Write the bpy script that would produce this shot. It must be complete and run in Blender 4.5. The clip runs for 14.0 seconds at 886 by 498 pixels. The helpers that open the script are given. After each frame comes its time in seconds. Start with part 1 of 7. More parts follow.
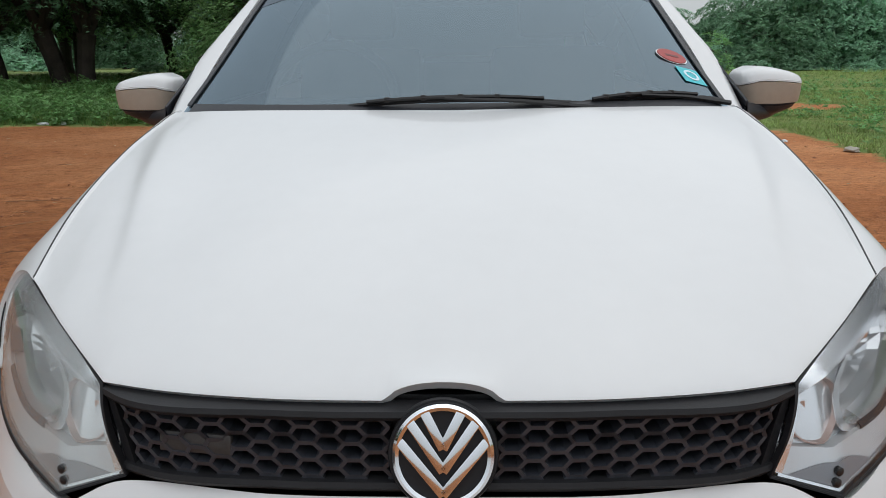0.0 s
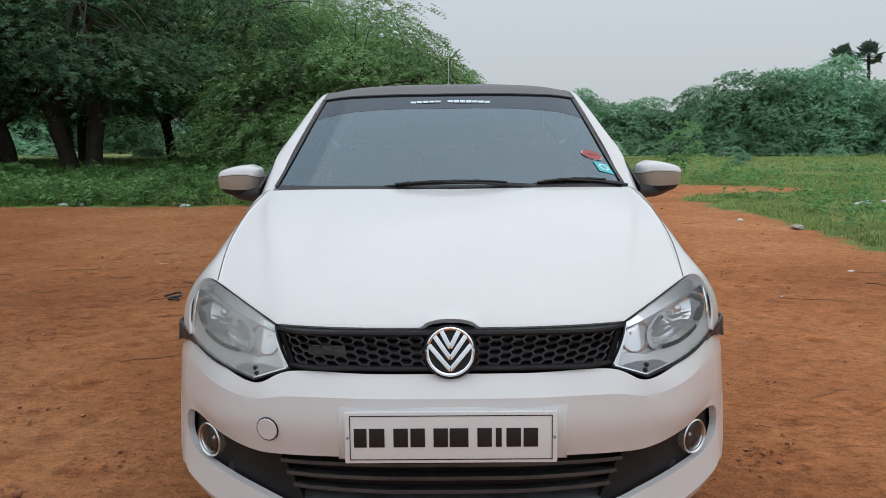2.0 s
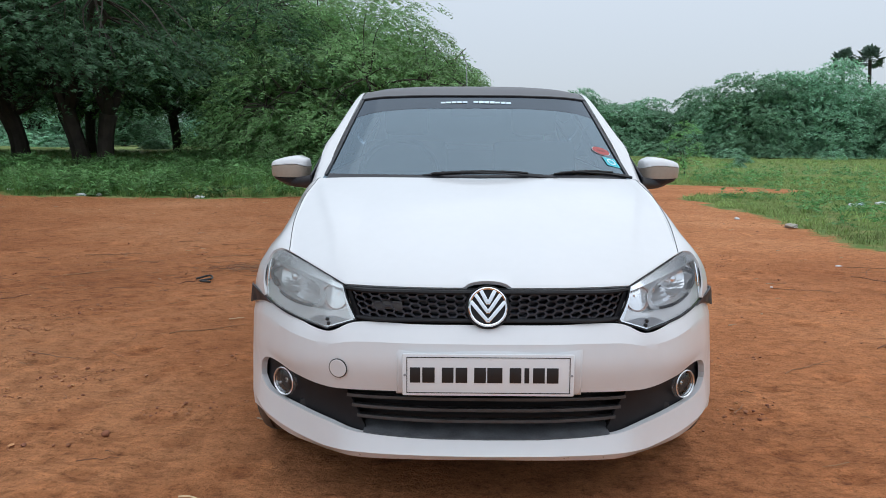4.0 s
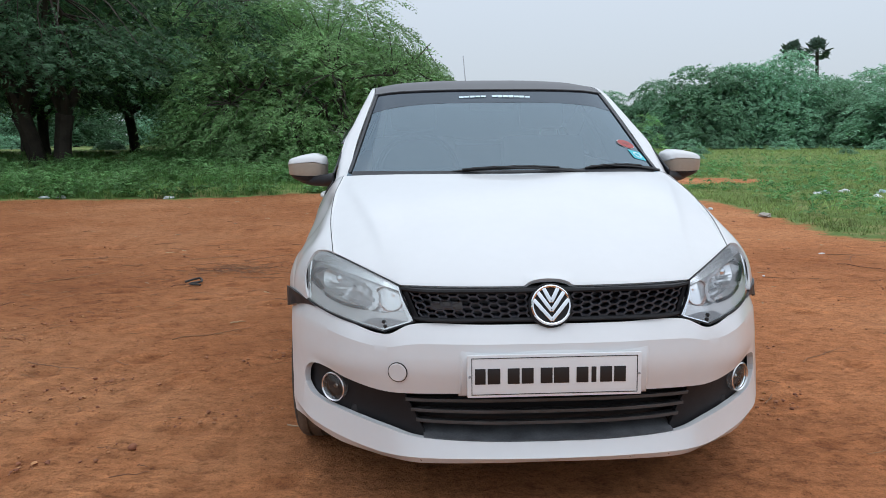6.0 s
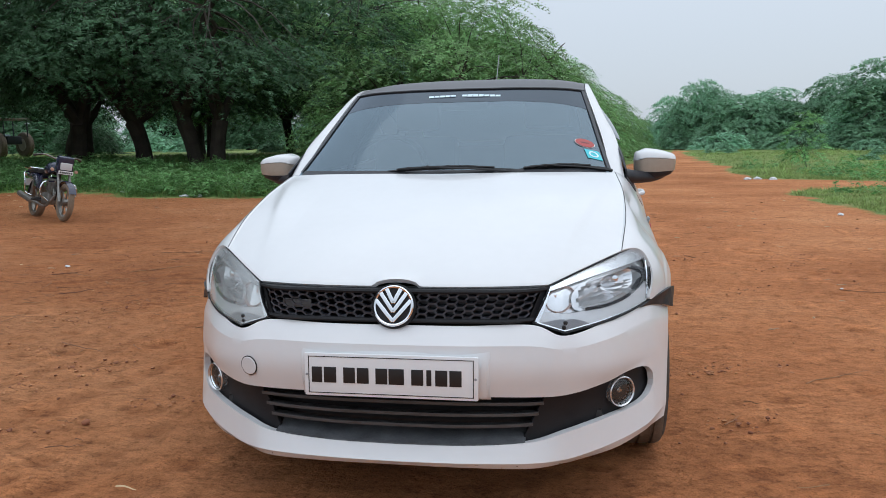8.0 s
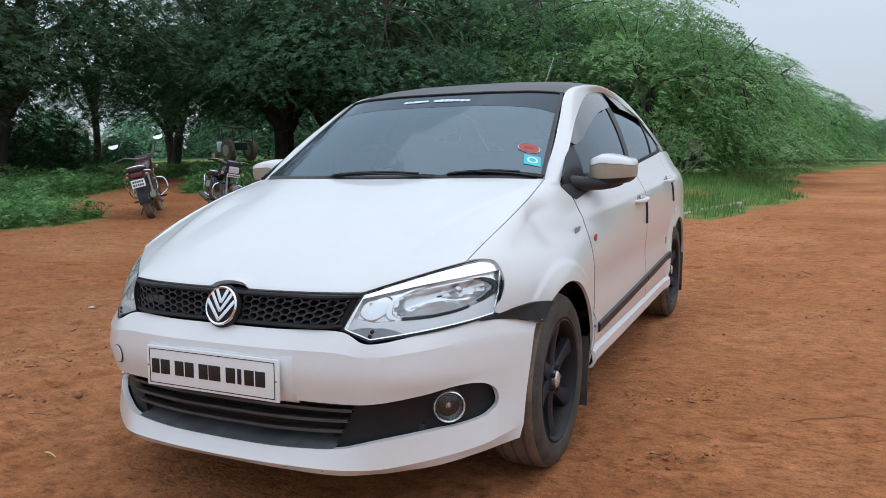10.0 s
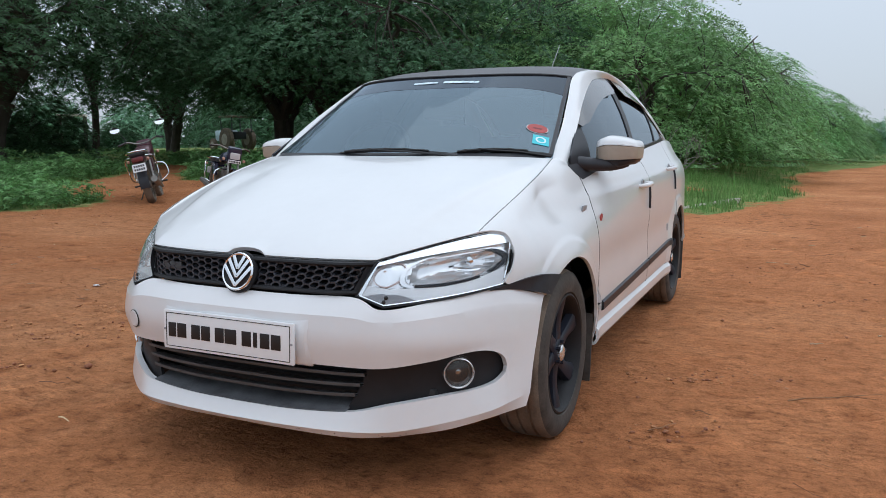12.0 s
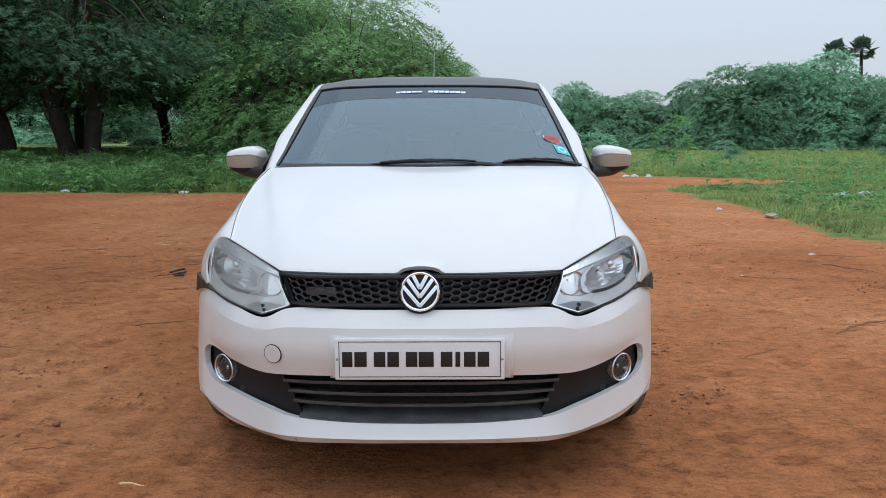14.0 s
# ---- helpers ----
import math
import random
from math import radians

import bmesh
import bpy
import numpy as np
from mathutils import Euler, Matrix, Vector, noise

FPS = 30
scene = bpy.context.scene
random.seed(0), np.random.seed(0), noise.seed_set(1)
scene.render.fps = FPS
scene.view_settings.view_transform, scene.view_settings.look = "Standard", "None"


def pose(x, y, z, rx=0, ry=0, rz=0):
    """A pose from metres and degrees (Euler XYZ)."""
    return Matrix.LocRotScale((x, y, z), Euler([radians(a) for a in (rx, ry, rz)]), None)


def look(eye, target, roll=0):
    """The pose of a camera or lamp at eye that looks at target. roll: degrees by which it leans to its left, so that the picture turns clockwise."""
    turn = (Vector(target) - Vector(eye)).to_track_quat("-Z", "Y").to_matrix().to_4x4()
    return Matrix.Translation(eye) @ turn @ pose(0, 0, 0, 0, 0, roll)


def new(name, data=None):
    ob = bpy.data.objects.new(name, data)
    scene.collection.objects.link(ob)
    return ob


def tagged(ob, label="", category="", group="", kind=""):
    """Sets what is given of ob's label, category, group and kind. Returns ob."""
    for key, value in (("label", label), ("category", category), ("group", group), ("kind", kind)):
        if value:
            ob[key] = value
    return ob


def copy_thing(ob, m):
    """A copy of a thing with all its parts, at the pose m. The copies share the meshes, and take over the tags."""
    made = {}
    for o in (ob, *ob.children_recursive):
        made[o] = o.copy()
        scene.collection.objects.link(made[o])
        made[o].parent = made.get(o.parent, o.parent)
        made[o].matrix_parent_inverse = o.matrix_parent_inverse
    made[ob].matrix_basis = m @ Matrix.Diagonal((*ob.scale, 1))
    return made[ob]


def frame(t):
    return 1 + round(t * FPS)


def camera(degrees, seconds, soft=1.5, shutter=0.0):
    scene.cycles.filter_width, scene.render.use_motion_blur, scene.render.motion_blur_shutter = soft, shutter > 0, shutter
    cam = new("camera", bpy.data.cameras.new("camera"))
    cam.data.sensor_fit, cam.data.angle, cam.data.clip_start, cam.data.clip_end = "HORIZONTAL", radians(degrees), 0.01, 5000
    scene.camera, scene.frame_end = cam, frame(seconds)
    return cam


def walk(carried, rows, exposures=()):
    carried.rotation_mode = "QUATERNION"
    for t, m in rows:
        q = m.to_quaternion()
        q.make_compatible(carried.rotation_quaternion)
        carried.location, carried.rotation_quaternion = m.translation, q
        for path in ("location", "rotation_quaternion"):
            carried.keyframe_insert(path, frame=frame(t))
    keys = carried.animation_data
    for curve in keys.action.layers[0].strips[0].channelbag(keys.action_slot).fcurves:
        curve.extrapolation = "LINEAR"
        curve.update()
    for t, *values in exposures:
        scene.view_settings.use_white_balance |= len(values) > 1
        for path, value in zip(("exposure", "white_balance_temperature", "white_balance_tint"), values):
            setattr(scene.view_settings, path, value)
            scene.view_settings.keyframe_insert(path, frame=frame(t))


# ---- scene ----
cam = camera(61.0, 14.0, soft=0.65)
PATH = [
    (0, (0.026, -0.74, 1.097), (-0.031, 1.201, 0.617), -0.7),
    (0.5, (0.027, -0.89, 1.126), (-0.062, 1.05, 0.648), -0.7),
    (1, (0.036, -1.18, 1.157), (-0.08, 0.759, 0.679), -0.6),
    (1.5, (0.029, -1.429, 1.156), (-0.051, 0.543, 0.832), -0.7),
    (2, (0.003, -1.707, 1.141), (-0.017, 0.275, 0.874), -0.6),
    (2.5, (0.031, -1.971, 1.134), (-0.062, 0.009, 0.865), -0.8),
    (3, (0.043, -2.132, 1.134), (-0.129, -0.157, 0.867), -0.8),
    (3.2, (0.049, -2.151, 1.129), (-0.106, -0.175, 0.861), -0.6),
    (5.3, (-0.453, -2.064, 1.13), (-0.296, -0.089, 0.853), 0.2),
    (5.5, (-0.446, -2.055, 1.128), (-0.31, -0.079, 0.851), -0.6),
    (6, (-0.407, -2.067, 1.13), (-0.318, -0.09, 0.845), -0.6),
    (6.5, (-0.251, -2.08, 1.124), (-0.261, -0.099, 0.848), -1.0),
    (7, (0.006, -2.107, 1.117), (-0.139, -0.131, 0.848), -1.3),
    (7.5, (0.238, -2.109, 1.113), (0.007, -0.139, 0.864), -1.3),
    (7.7, (0.336, -2.074, 1.11), (0.073, -0.109, 0.845), -1.1),
    (9.8, (1.46, -1.72, 1.12), (0.643, 0.089, 0.871), -1.4),
    (10, (1.554, -1.669, 1.098), (0.704, 0.123, 0.843), -1.2),
    (10.5, (1.786, -1.579, 1.079), (0.753, 0.112, 0.805), -1.3),
    (11, (1.828, -1.57, 1.067), (0.725, 0.077, 0.804), -1.0),
    (11.5, (1.772, -1.608, 1.064), (0.715, 0.071, 0.814), -0.7),
    (12, (1.538, -1.75, 1.035), (0.698, 0.044, 0.765), -0.1),
    (12.5, (1.191, -1.952, 1.054), (0.596, -0.058, 0.806), -0.1),
    (13, (0.787, -2.092, 1.076), (0.327, -0.163, 0.811), 0.0),
    (13.5, (0.407, -2.14, 1.095), (0.147, -0.174, 0.833), -0.2),
    (14, (0.076, -2.159, 1.105), (0.07, -0.18, 0.818), -0.2),
]
walk(cam, [(t, look(eye, target, roll)) for t, eye, target, roll in PATH], [(0, -0.34, 6950, 10), (1.0, -0.34, 6900, 10), (2.0, -0.30, 6800, 10), (3.2, -0.10, 6420, 10), (8.0, -0.10, 6400, 10), (11.0, -0.12, 6270, 10), (14.0, -0.10, 6370, 10)])

# ---- world and sun: a bright overcast day ----
world = bpy.data.worlds.new("overcast_sky")
scene.world = world
world.use_nodes = True
wn, wl = world.node_tree.nodes, world.node_tree.links
sky = wn.new("ShaderNodeTexSky")
sky.sky_type, sky.sun_disc = "NISHITA", False
sky.sun_elevation, sky.sun_rotation = radians(68), radians(52)
sky.air_density, sky.dust_density, sky.ozone_density = 1.0, 2.0, 1.0
SKY = 0.115
# a veil of cloud, over twice as bright overhead as at the horizon
way, split = wn.new("ShaderNodeTexCoord"), wn.new("ShaderNodeSeparateXYZ")
lift, veil, cloud = wn.new("ShaderNodeMapRange"), wn.new("ShaderNodeVectorMath"), wn.new("ShaderNodeMixRGB")
lift.inputs[3].default_value, lift.inputs[4].default_value = 0.43, 1.0
veil.operation = "SCALE"
veil.inputs[0].default_value = (12.6, 14.0, 15.6)
wl.new(way.outputs["Generated"], split.inputs[0])
wl.new(split.outputs[2], lift.inputs[0])
wl.new(lift.outputs[0], veil.inputs["Scale"])
cloud.inputs[0].default_value = 0.85
wl.new(sky.outputs[0], cloud.inputs[1])
wl.new(veil.outputs[0], cloud.inputs[2])
wl.new(cloud.outputs[0], wn["Background"].inputs[0])
wn["Background"].inputs[1].default_value = SKY
sun = new("sun", bpy.data.lights.new("sun", "SUN"))
sun.data.energy, sun.data.angle, sun.data.color = 0.5, radians(90), (1.0, 0.97, 0.93)
sun.matrix_world = look((4.5, 3.5, 14), (0, 0, 0))

# ---- materials ----


def tint(c, k):
    return (c[0] * k, c[1] * k, c[2] * k, 1)


def material(name, color, rough=0.5, metal=0.0, vary=0.15, scale=8.0, bump=0.0, bump_scale=60.0, coat=0.0, spec=0.5, island=0.0):
    """A principled material with two scales of colour change, fine relief and, on joined pieces, a change from piece to piece."""
    m = bpy.data.materials.new(name)
    m.use_nodes = True
    n, l = m.node_tree.nodes, m.node_tree.links
    p = n["Principled BSDF"]
    p.inputs["Roughness"].default_value, p.inputs["Metallic"].default_value = rough, metal
    p.inputs["Coat Weight"].default_value, p.inputs["Coat Roughness"].default_value = coat, 0.04
    p.inputs["Specular IOR Level"].default_value = spec
    co = n.new("ShaderNodeTexCoord")
    a, b = n.new("ShaderNodeTexNoise"), n.new("ShaderNodeTexNoise")
    a.inputs["Scale"].default_value, a.inputs["Detail"].default_value = scale, 6
    b.inputs["Scale"].default_value, b.inputs["Detail"].default_value = scale * 9, 4
    l.new(co.outputs["Object"], a.inputs["Vector"]), l.new(co.outputs["Object"], b.inputs["Vector"])
    mix = n.new("ShaderNodeMath")
    mix.operation = "MULTIPLY_ADD"
    mix.inputs[1].default_value = 0.4
    l.new(b.outputs[0], mix.inputs[0]), l.new(a.outputs[0], mix.inputs[2])
    ramp = n.new("ShaderNodeValToRGB")
    ramp.color_ramp.elements[0].position, ramp.color_ramp.elements[1].position = 0.4, 1.0
    ramp.color_ramp.elements[0].color, ramp.color_ramp.elements[1].color = tint(color, 1 - vary), tint(color, 1 + vary)
    l.new(mix.outputs[0], ramp.inputs[0])
    out = ramp.outputs[0]
    if island:
        geo, hsv = n.new("ShaderNodeNewGeometry"), n.new("ShaderNodeHueSaturation")
        rng = n.new("ShaderNodeMapRange")
        rng.inputs[3].default_value, rng.inputs[4].default_value = 1 - island, 1 + island
        l.new(geo.outputs["Random Per Island"], rng.inputs[0])
        l.new(rng.outputs[0], hsv.inputs["Value"])
        hue = n.new("ShaderNodeMapRange")
        hue.inputs[3].default_value, hue.inputs[4].default_value = 0.485, 0.51
        l.new(geo.outputs["Random Per Island"], hue.inputs[0])
        l.new(hue.outputs[0], hsv.inputs["Hue"])
        l.new(out, hsv.inputs["Color"])
        out = hsv.outputs[0]
    l.new(out, p.inputs["Base Color"])
    if bump:
        c, bp = n.new("ShaderNodeTexNoise"), n.new("ShaderNodeBump")
        c.inputs["Scale"].default_value, c.inputs["Detail"].default_value = bump_scale, 5
        l.new(co.outputs["Object"], c.inputs["Vector"])
        bp.inputs["Strength"].default_value, bp.inputs["Distance"].default_value = bump, 0.02
        l.new(c.outputs[0], bp.inputs["Height"])
        l.new(bp.outputs[0], p.inputs["Normal"])
    return m


def leafy(name, color, rough, vary, scale, island, share):
    """Leaves or blades: part of the light passes through them."""
    m = material(name, color, rough, vary=vary, scale=scale, island=island, spec=0.25)
    n, l = m.node_tree.nodes, m.node_tree.links
    p = n["Principled BSDF"]
    thin, mix = n.new("ShaderNodeBsdfTranslucent"), n.new("ShaderNodeMixShader")
    mix.inputs[0].default_value = share
    one, hsv = n.new("ShaderNodeObjectInfo"), n.new("ShaderNodeHueSaturation")  # each plant a little different
    for socket, lo, hi in (("Value", 0.78, 1.25), ("Hue", 0.49, 0.512)):
        span = n.new("ShaderNodeMapRange")
        span.inputs[3].default_value, span.inputs[4].default_value = lo, hi
        l.new(one.outputs["Random"], span.inputs[0]), l.new(span.outputs[0], hsv.inputs[socket])
    l.new(p.inputs["Base Color"].links[0].from_socket, hsv.inputs["Color"])
    l.new(hsv.outputs[0], p.inputs["Base Color"])
    l.new(hsv.outputs[0], thin.inputs[0])
    l.new(p.outputs[0], mix.inputs[1]), l.new(thin.outputs[0], mix.inputs[2])
    l.new(mix.outputs[0], n["Material Output"].inputs[0])
    return m


def glass(name, color, through_share, rough=0.02, ior=1.5, sheen=(1, 1, 1), film=0.25):
    """Thin tinted glass: light passes straight through it, and its gloss follows Fresnel."""
    m = bpy.data.materials.new(name)
    m.use_nodes = True
    n, l = m.node_tree.nodes, m.node_tree.links
    n.remove(n["Principled BSDF"])
    clear, dark, gloss = n.new("ShaderNodeBsdfTransparent"), n.new("ShaderNodeBsdfDiffuse"), n.new("ShaderNodeBsdfGlossy")
    clear.inputs[0].default_value, dark.inputs[0].default_value = (*color, 1), tint(color, film)
    gloss.inputs["Roughness"].default_value, gloss.inputs[0].default_value = rough, (*sheen, 1)
    fres, a, b = n.new("ShaderNodeFresnel"), n.new("ShaderNodeMixShader"), n.new("ShaderNodeMixShader")
    fres.inputs[0].default_value = ior
    a.inputs[0].default_value = through_share
    l.new(dark.outputs[0], a.inputs[1]), l.new(clear.outputs[0], a.inputs[2])
    l.new(fres.outputs[0], b.inputs[0]), l.new(a.outputs[0], b.inputs[1]), l.new(gloss.outputs[0], b.inputs[2])
    l.new(b.outputs[0], n["Material Output"].inputs[0])
    return m


WHITE = material("white_car_paint", (0.70, 0.705, 0.71), 0.35, vary=0.03, scale=3, coat=0.6)


def chipped():
    """White paint with small dark chips along the bumper's lower lip."""
    m = material("chipped_white_paint", (0.72, 0.72, 0.725), 0.35, vary=0.03, scale=3, coat=0.6)
    n, l = m.node_tree.nodes, m.node_tree.links
    p = n["Principled BSDF"]
    co, sep, spot = n.new("ShaderNodeTexCoord"), n.new("ShaderNodeSeparateXYZ"), n.new("ShaderNodeTexNoise")
    low, hit, both, mix = n.new("ShaderNodeMapRange"), n.new("ShaderNodeMapRange"), n.new("ShaderNodeMath"), n.new("ShaderNodeMixRGB")
    spot.inputs["Scale"].default_value, spot.inputs["Detail"].default_value = 95, 4
    l.new(co.outputs["Object"], sep.inputs[0]), l.new(co.outputs["Object"], spot.inputs["Vector"])
    l.new(sep.outputs[2], low.inputs[0]), l.new(spot.outputs[0], hit.inputs[0])
    low.inputs[1].default_value, low.inputs[2].default_value, low.inputs[3].default_value, low.inputs[4].default_value = 0.185, 0.235, 0.17, 0.0
    both.operation = "ADD"
    hit.inputs[1].default_value, hit.inputs[2].default_value = 0.80, 0.83
    l.new(spot.outputs[0], both.inputs[0]), l.new(low.outputs[0], both.inputs[1]), l.new(both.outputs[0], hit.inputs[0])
    old = p.inputs["Base Color"].links[0].from_socket
    l.new(hit.outputs[0], mix.inputs[0]), l.new(old, mix.inputs[1])
    mix.inputs[2].default_value = (0.13, 0.11, 0.10, 1)
    l.new(mix.outputs[0], p.inputs["Base Color"])
    return m


CHIPPED = chipped()
ROOF = material("black_roof_wrap", (0.042, 0.040, 0.046), 0.35, vary=0.1, spec=0.3)
BLACK = material("black_plastic", (0.024, 0.026, 0.032), 0.45, vary=0.2, scale=20, bump=0.05, bump_scale=400, spec=0.35)
GRILLE = material("dark_grey_plastic", (0.034, 0.037, 0.046), 0.4, vary=0.2, scale=20, bump=0.05, bump_scale=400)
DUSTY = material("dusty_black_plastic", (0.034, 0.032, 0.031), 0.5, vary=0.4, scale=14, bump=0.08, bump_scale=200)
LEDGE = material("dusty_grey_ledge", (0.105, 0.108, 0.115), 0.6, vary=0.45, scale=16, bump=0.08, bump_scale=200)
SLAT = material("dusty_grey_slats", (0.060, 0.058, 0.058), 0.5, vary=0.4, scale=14, bump=0.08, bump_scale=200)
RUBBER = material("dusty_tyre_rubber", (0.15, 0.115, 0.085), 0.85, vary=0.5, scale=10, bump=0.2, bump_scale=120)
SIDEWALL = material("tyre_sidewall", (0.056, 0.047, 0.040), 0.8, vary=0.6, scale=12, bump=0.1)
BRIGHT = material("bright_chromed_plastic", (0.93, 0.94, 0.95), 0.22, metal=1.0, vary=0.03)
RIM = material("black_painted_rim", (0.016, 0.019, 0.030), 0.42, vary=0.3, scale=12, spec=0.28)
CHROME = material("chrome", (0.82, 0.83, 0.85), 0.10, metal=1.0, vary=0.05)
SILVER = material("silver_reflector", (0.90, 0.91, 0.92), 0.05, metal=1.0, vary=0.04, scale=20)
HOUSING = material("metallised_housing", (0.84, 0.85, 0.86), 0.12, metal=0.7, vary=0.06, scale=20)
SATIN = material("satin_grey_trim", (0.74, 0.74, 0.74), 0.25, metal=0.8, vary=0.1)
# the ground's reflection in the lower mirror shell is put into this colour
TAN = material("earth_reflection_mirror_shell", (0.41, 0.35, 0.285), 0.4, vary=0.12)
GREYP = material("grey_plastic", (0.30, 0.31, 0.33), 0.4, vary=0.1)
PLATE = material("white_plate", (0.78, 0.79, 0.80), 0.3, vary=0.03)
INK = material("black_ink", (0.012, 0.012, 0.013), 0.4, vary=0.1)
LENS = glass("clear_lens", (0.96, 0.97, 0.98), 0.99, 0.01, 1.28)
HAZELENS = glass("sun_clouded_lens", (0.93, 0.95, 0.94), 0.80, 0.05, 1.42, film=0.95)
PINKISH = material("pinkish_indicator_bowl", (0.52, 0.39, 0.35), 0.25, metal=0.35, vary=0.08)
MATT = material("matt_black_plastic", (0.014, 0.014, 0.016), 0.55, vary=0.25, scale=20, bump=0.05, bump_scale=400, spec=0.3)
DIMLENS = glass("dusty_fog_lens", (0.82, 0.83, 0.82), 0.92)
SCREEN = glass("tinted_windscreen", (0.27, 0.33, 0.37), 0.93, 0.0, 2.3, (0.69, 0.87, 1.0))
SIDEGLASS = glass("dark_side_glass", (0.12, 0.13, 0.14), 0.8, 0.02, 1.7, (0.82, 0.92, 1.0))
SMOKE = glass("dark_sun_film", (0.08, 0.09, 0.115), 0.06, 0.08, 1.4, (0.75, 0.88, 1.0))
VISOR = material("smoked_visor", (0.035, 0.037, 0.04), 0.12, vary=0.1, coat=0.3)
RED = material("red_sticker", (0.40, 0.055, 0.05), 0.5, vary=0.1)
MAROONINK = material("dark_red_ink", (0.16, 0.03, 0.03), 0.5, vary=0.1)
CYAN = material("cyan_sticker", (0.05, 0.55, 0.62), 0.5, vary=0.1)
PALE = material("pale_lettering", (0.70, 0.85, 0.92), 0.5, vary=0.05)
ORANGE = material("amber_bulb", (0.52, 0.30, 0.22), 0.3, vary=0.1)
CABIN = material("dark_cabin_plastic", (0.05, 0.05, 0.055), 0.6, vary=0.2, scale=10)
SEAT = material("beige_seat_fabric", (0.22, 0.20, 0.17), 0.9, vary=0.2, scale=10)
# LEAF holds the shade of the grove's underside in its colour
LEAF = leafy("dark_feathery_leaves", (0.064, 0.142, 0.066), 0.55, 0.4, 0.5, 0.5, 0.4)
# the same foliage with daylight on the crowns put into the colour
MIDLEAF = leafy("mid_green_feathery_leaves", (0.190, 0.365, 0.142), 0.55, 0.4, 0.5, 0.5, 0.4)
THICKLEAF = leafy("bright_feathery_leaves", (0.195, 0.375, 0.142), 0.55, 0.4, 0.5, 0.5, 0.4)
# distance haze is mixed into this colour: paler and bluer than the grove
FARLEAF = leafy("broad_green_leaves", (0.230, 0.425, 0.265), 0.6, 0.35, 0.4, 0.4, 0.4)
PALMLEAF = leafy("dark_palm_leaves", (0.10, 0.15, 0.115), 0.6, 0.3, 0.4, 0.4, 0.2)
BARK = material("dark_bark", (0.055, 0.044, 0.036), 0.9, vary=0.4, scale=3, bump=0.6, bump_scale=14)
BLADE = leafy("grass_blades", (0.150, 0.265, 0.080), 0.7, 0.4, 0.6, 0.35, 0.35)
TURF = leafy("short_turf_blades", (0.255, 0.335, 0.115), 0.7, 0.45, 0.5, 0.35, 0.35)
WEED = leafy("weed_leaves", (0.15, 0.31, 0.11), 0.65, 0.35, 0.8, 0.4, 0.35)
TWIG = material("dry_twigs", (0.25, 0.125, 0.065), 0.9, vary=0.35, scale=20, island=0.4)

# ---- mesh helpers ----


def mesh_of(name, verts, faces, smooth=35.0):
    me = bpy.data.meshes.new(name)
    me.from_pydata([tuple(map(float, v)) for v in verts], [], faces)
    if smooth:
        me.shade_smooth()
        me.set_sharp_from_angle(angle=radians(smooth))
    me.update()
    return me


def bm_mesh(name, bm, smooth=35.0):
    bmesh.ops.recalc_face_normals(bm, faces=bm.faces)
    me = bpy.data.meshes.new(name)
    bm.to_mesh(me)
    bm.free()
    if smooth:
        me.shade_smooth()
        me.set_sharp_from_angle(angle=radians(smooth))
    return me


def part(name, data, mat, parent, label="", smooth=35.0):
    """One mesh object under a thing or a part. data: a bmesh or a mesh."""
    me = bm_mesh(name, data, smooth) if isinstance(data, bmesh.types.BMesh) else data
    if not me.materials:
        me.materials.append(mat)
    ob = new(name, me)
    ob.parent = parent
    return tagged(ob, label) if label else ob


def thing(name, label, category, at=None, group="", kind=""):
    ob = new(name)
    if at is not None:
        ob.matrix_world = at
    return tagged(ob, label, category, group, kind)


def lerp(a, b, t):
    return a + (b - a) * t


def spline(pts, n, even=False):
    """n points along a smooth curve through pts."""
    p = np.array(pts, float)
    if len(p) == 2:
        return p[0] + (p[1] - p[0]) * np.linspace(0, 1, n)[:, None]
    d = np.r_[0, np.cumsum(np.maximum(np.linalg.norm(np.diff(p, axis=0), axis=1), 1e-6))]
    if even:
        d = np.arange(len(p), dtype=float)
    g = np.gradient(p, d, axis=0)
    t = np.linspace(0, d[-1], n)
    k = np.clip(np.searchsorted(d, t, side="right") - 1, 0, len(p) - 2)
    h = (d[k + 1] - d[k])[:, None]
    u = ((t - d[k])[:, None]) / h
    return (2 * u**3 - 3 * u**2 + 1) * p[k] + (u**3 - 2 * u**2 + u) * h * g[k] + (3 * u**2 - 2 * u**3) * p[k + 1] + (u**3 - u**2) * h * g[k + 1]


def table(rows):
    """A smooth function through (x, y) rows."""
    xs, ys = np.array(rows, float).T
    d = np.diff(ys) / np.diff(xs)
    g = np.gradient(ys, xs)
    for k in range(1, len(xs) - 1):  # no overshoot between the rows
        g[k] = 0.0 if d[k - 1] * d[k] <= 0 else math.copysign(min(abs(g[k]), 3 * abs(d[k - 1]), 3 * abs(d[k])), d[k])

    def f(x):
        x = min(max(x, xs[0]), xs[-1])
        k = int(np.clip(np.searchsorted(xs, x, side="right") - 1, 0, len(xs) - 2))
        h = xs[k + 1] - xs[k]
        u = (x - xs[k]) / h
        return float((2 * u**3 - 3 * u**2 + 1) * ys[k] + (u**3 - 2 * u**2 + u) * h * g[k] + (3 * u**2 - 2 * u**3) * ys[k + 1] + (u**3 - u**2) * h * g[k + 1])

    return f


def net(rows, nu, nv):
    """A smooth surface through rows of control points: nv rows of nu points."""
    across = np.array([spline(r, nu) for r in rows])
    return np.stack([spline(across[:, i], nv, even=True) for i in range(nu)], 1)


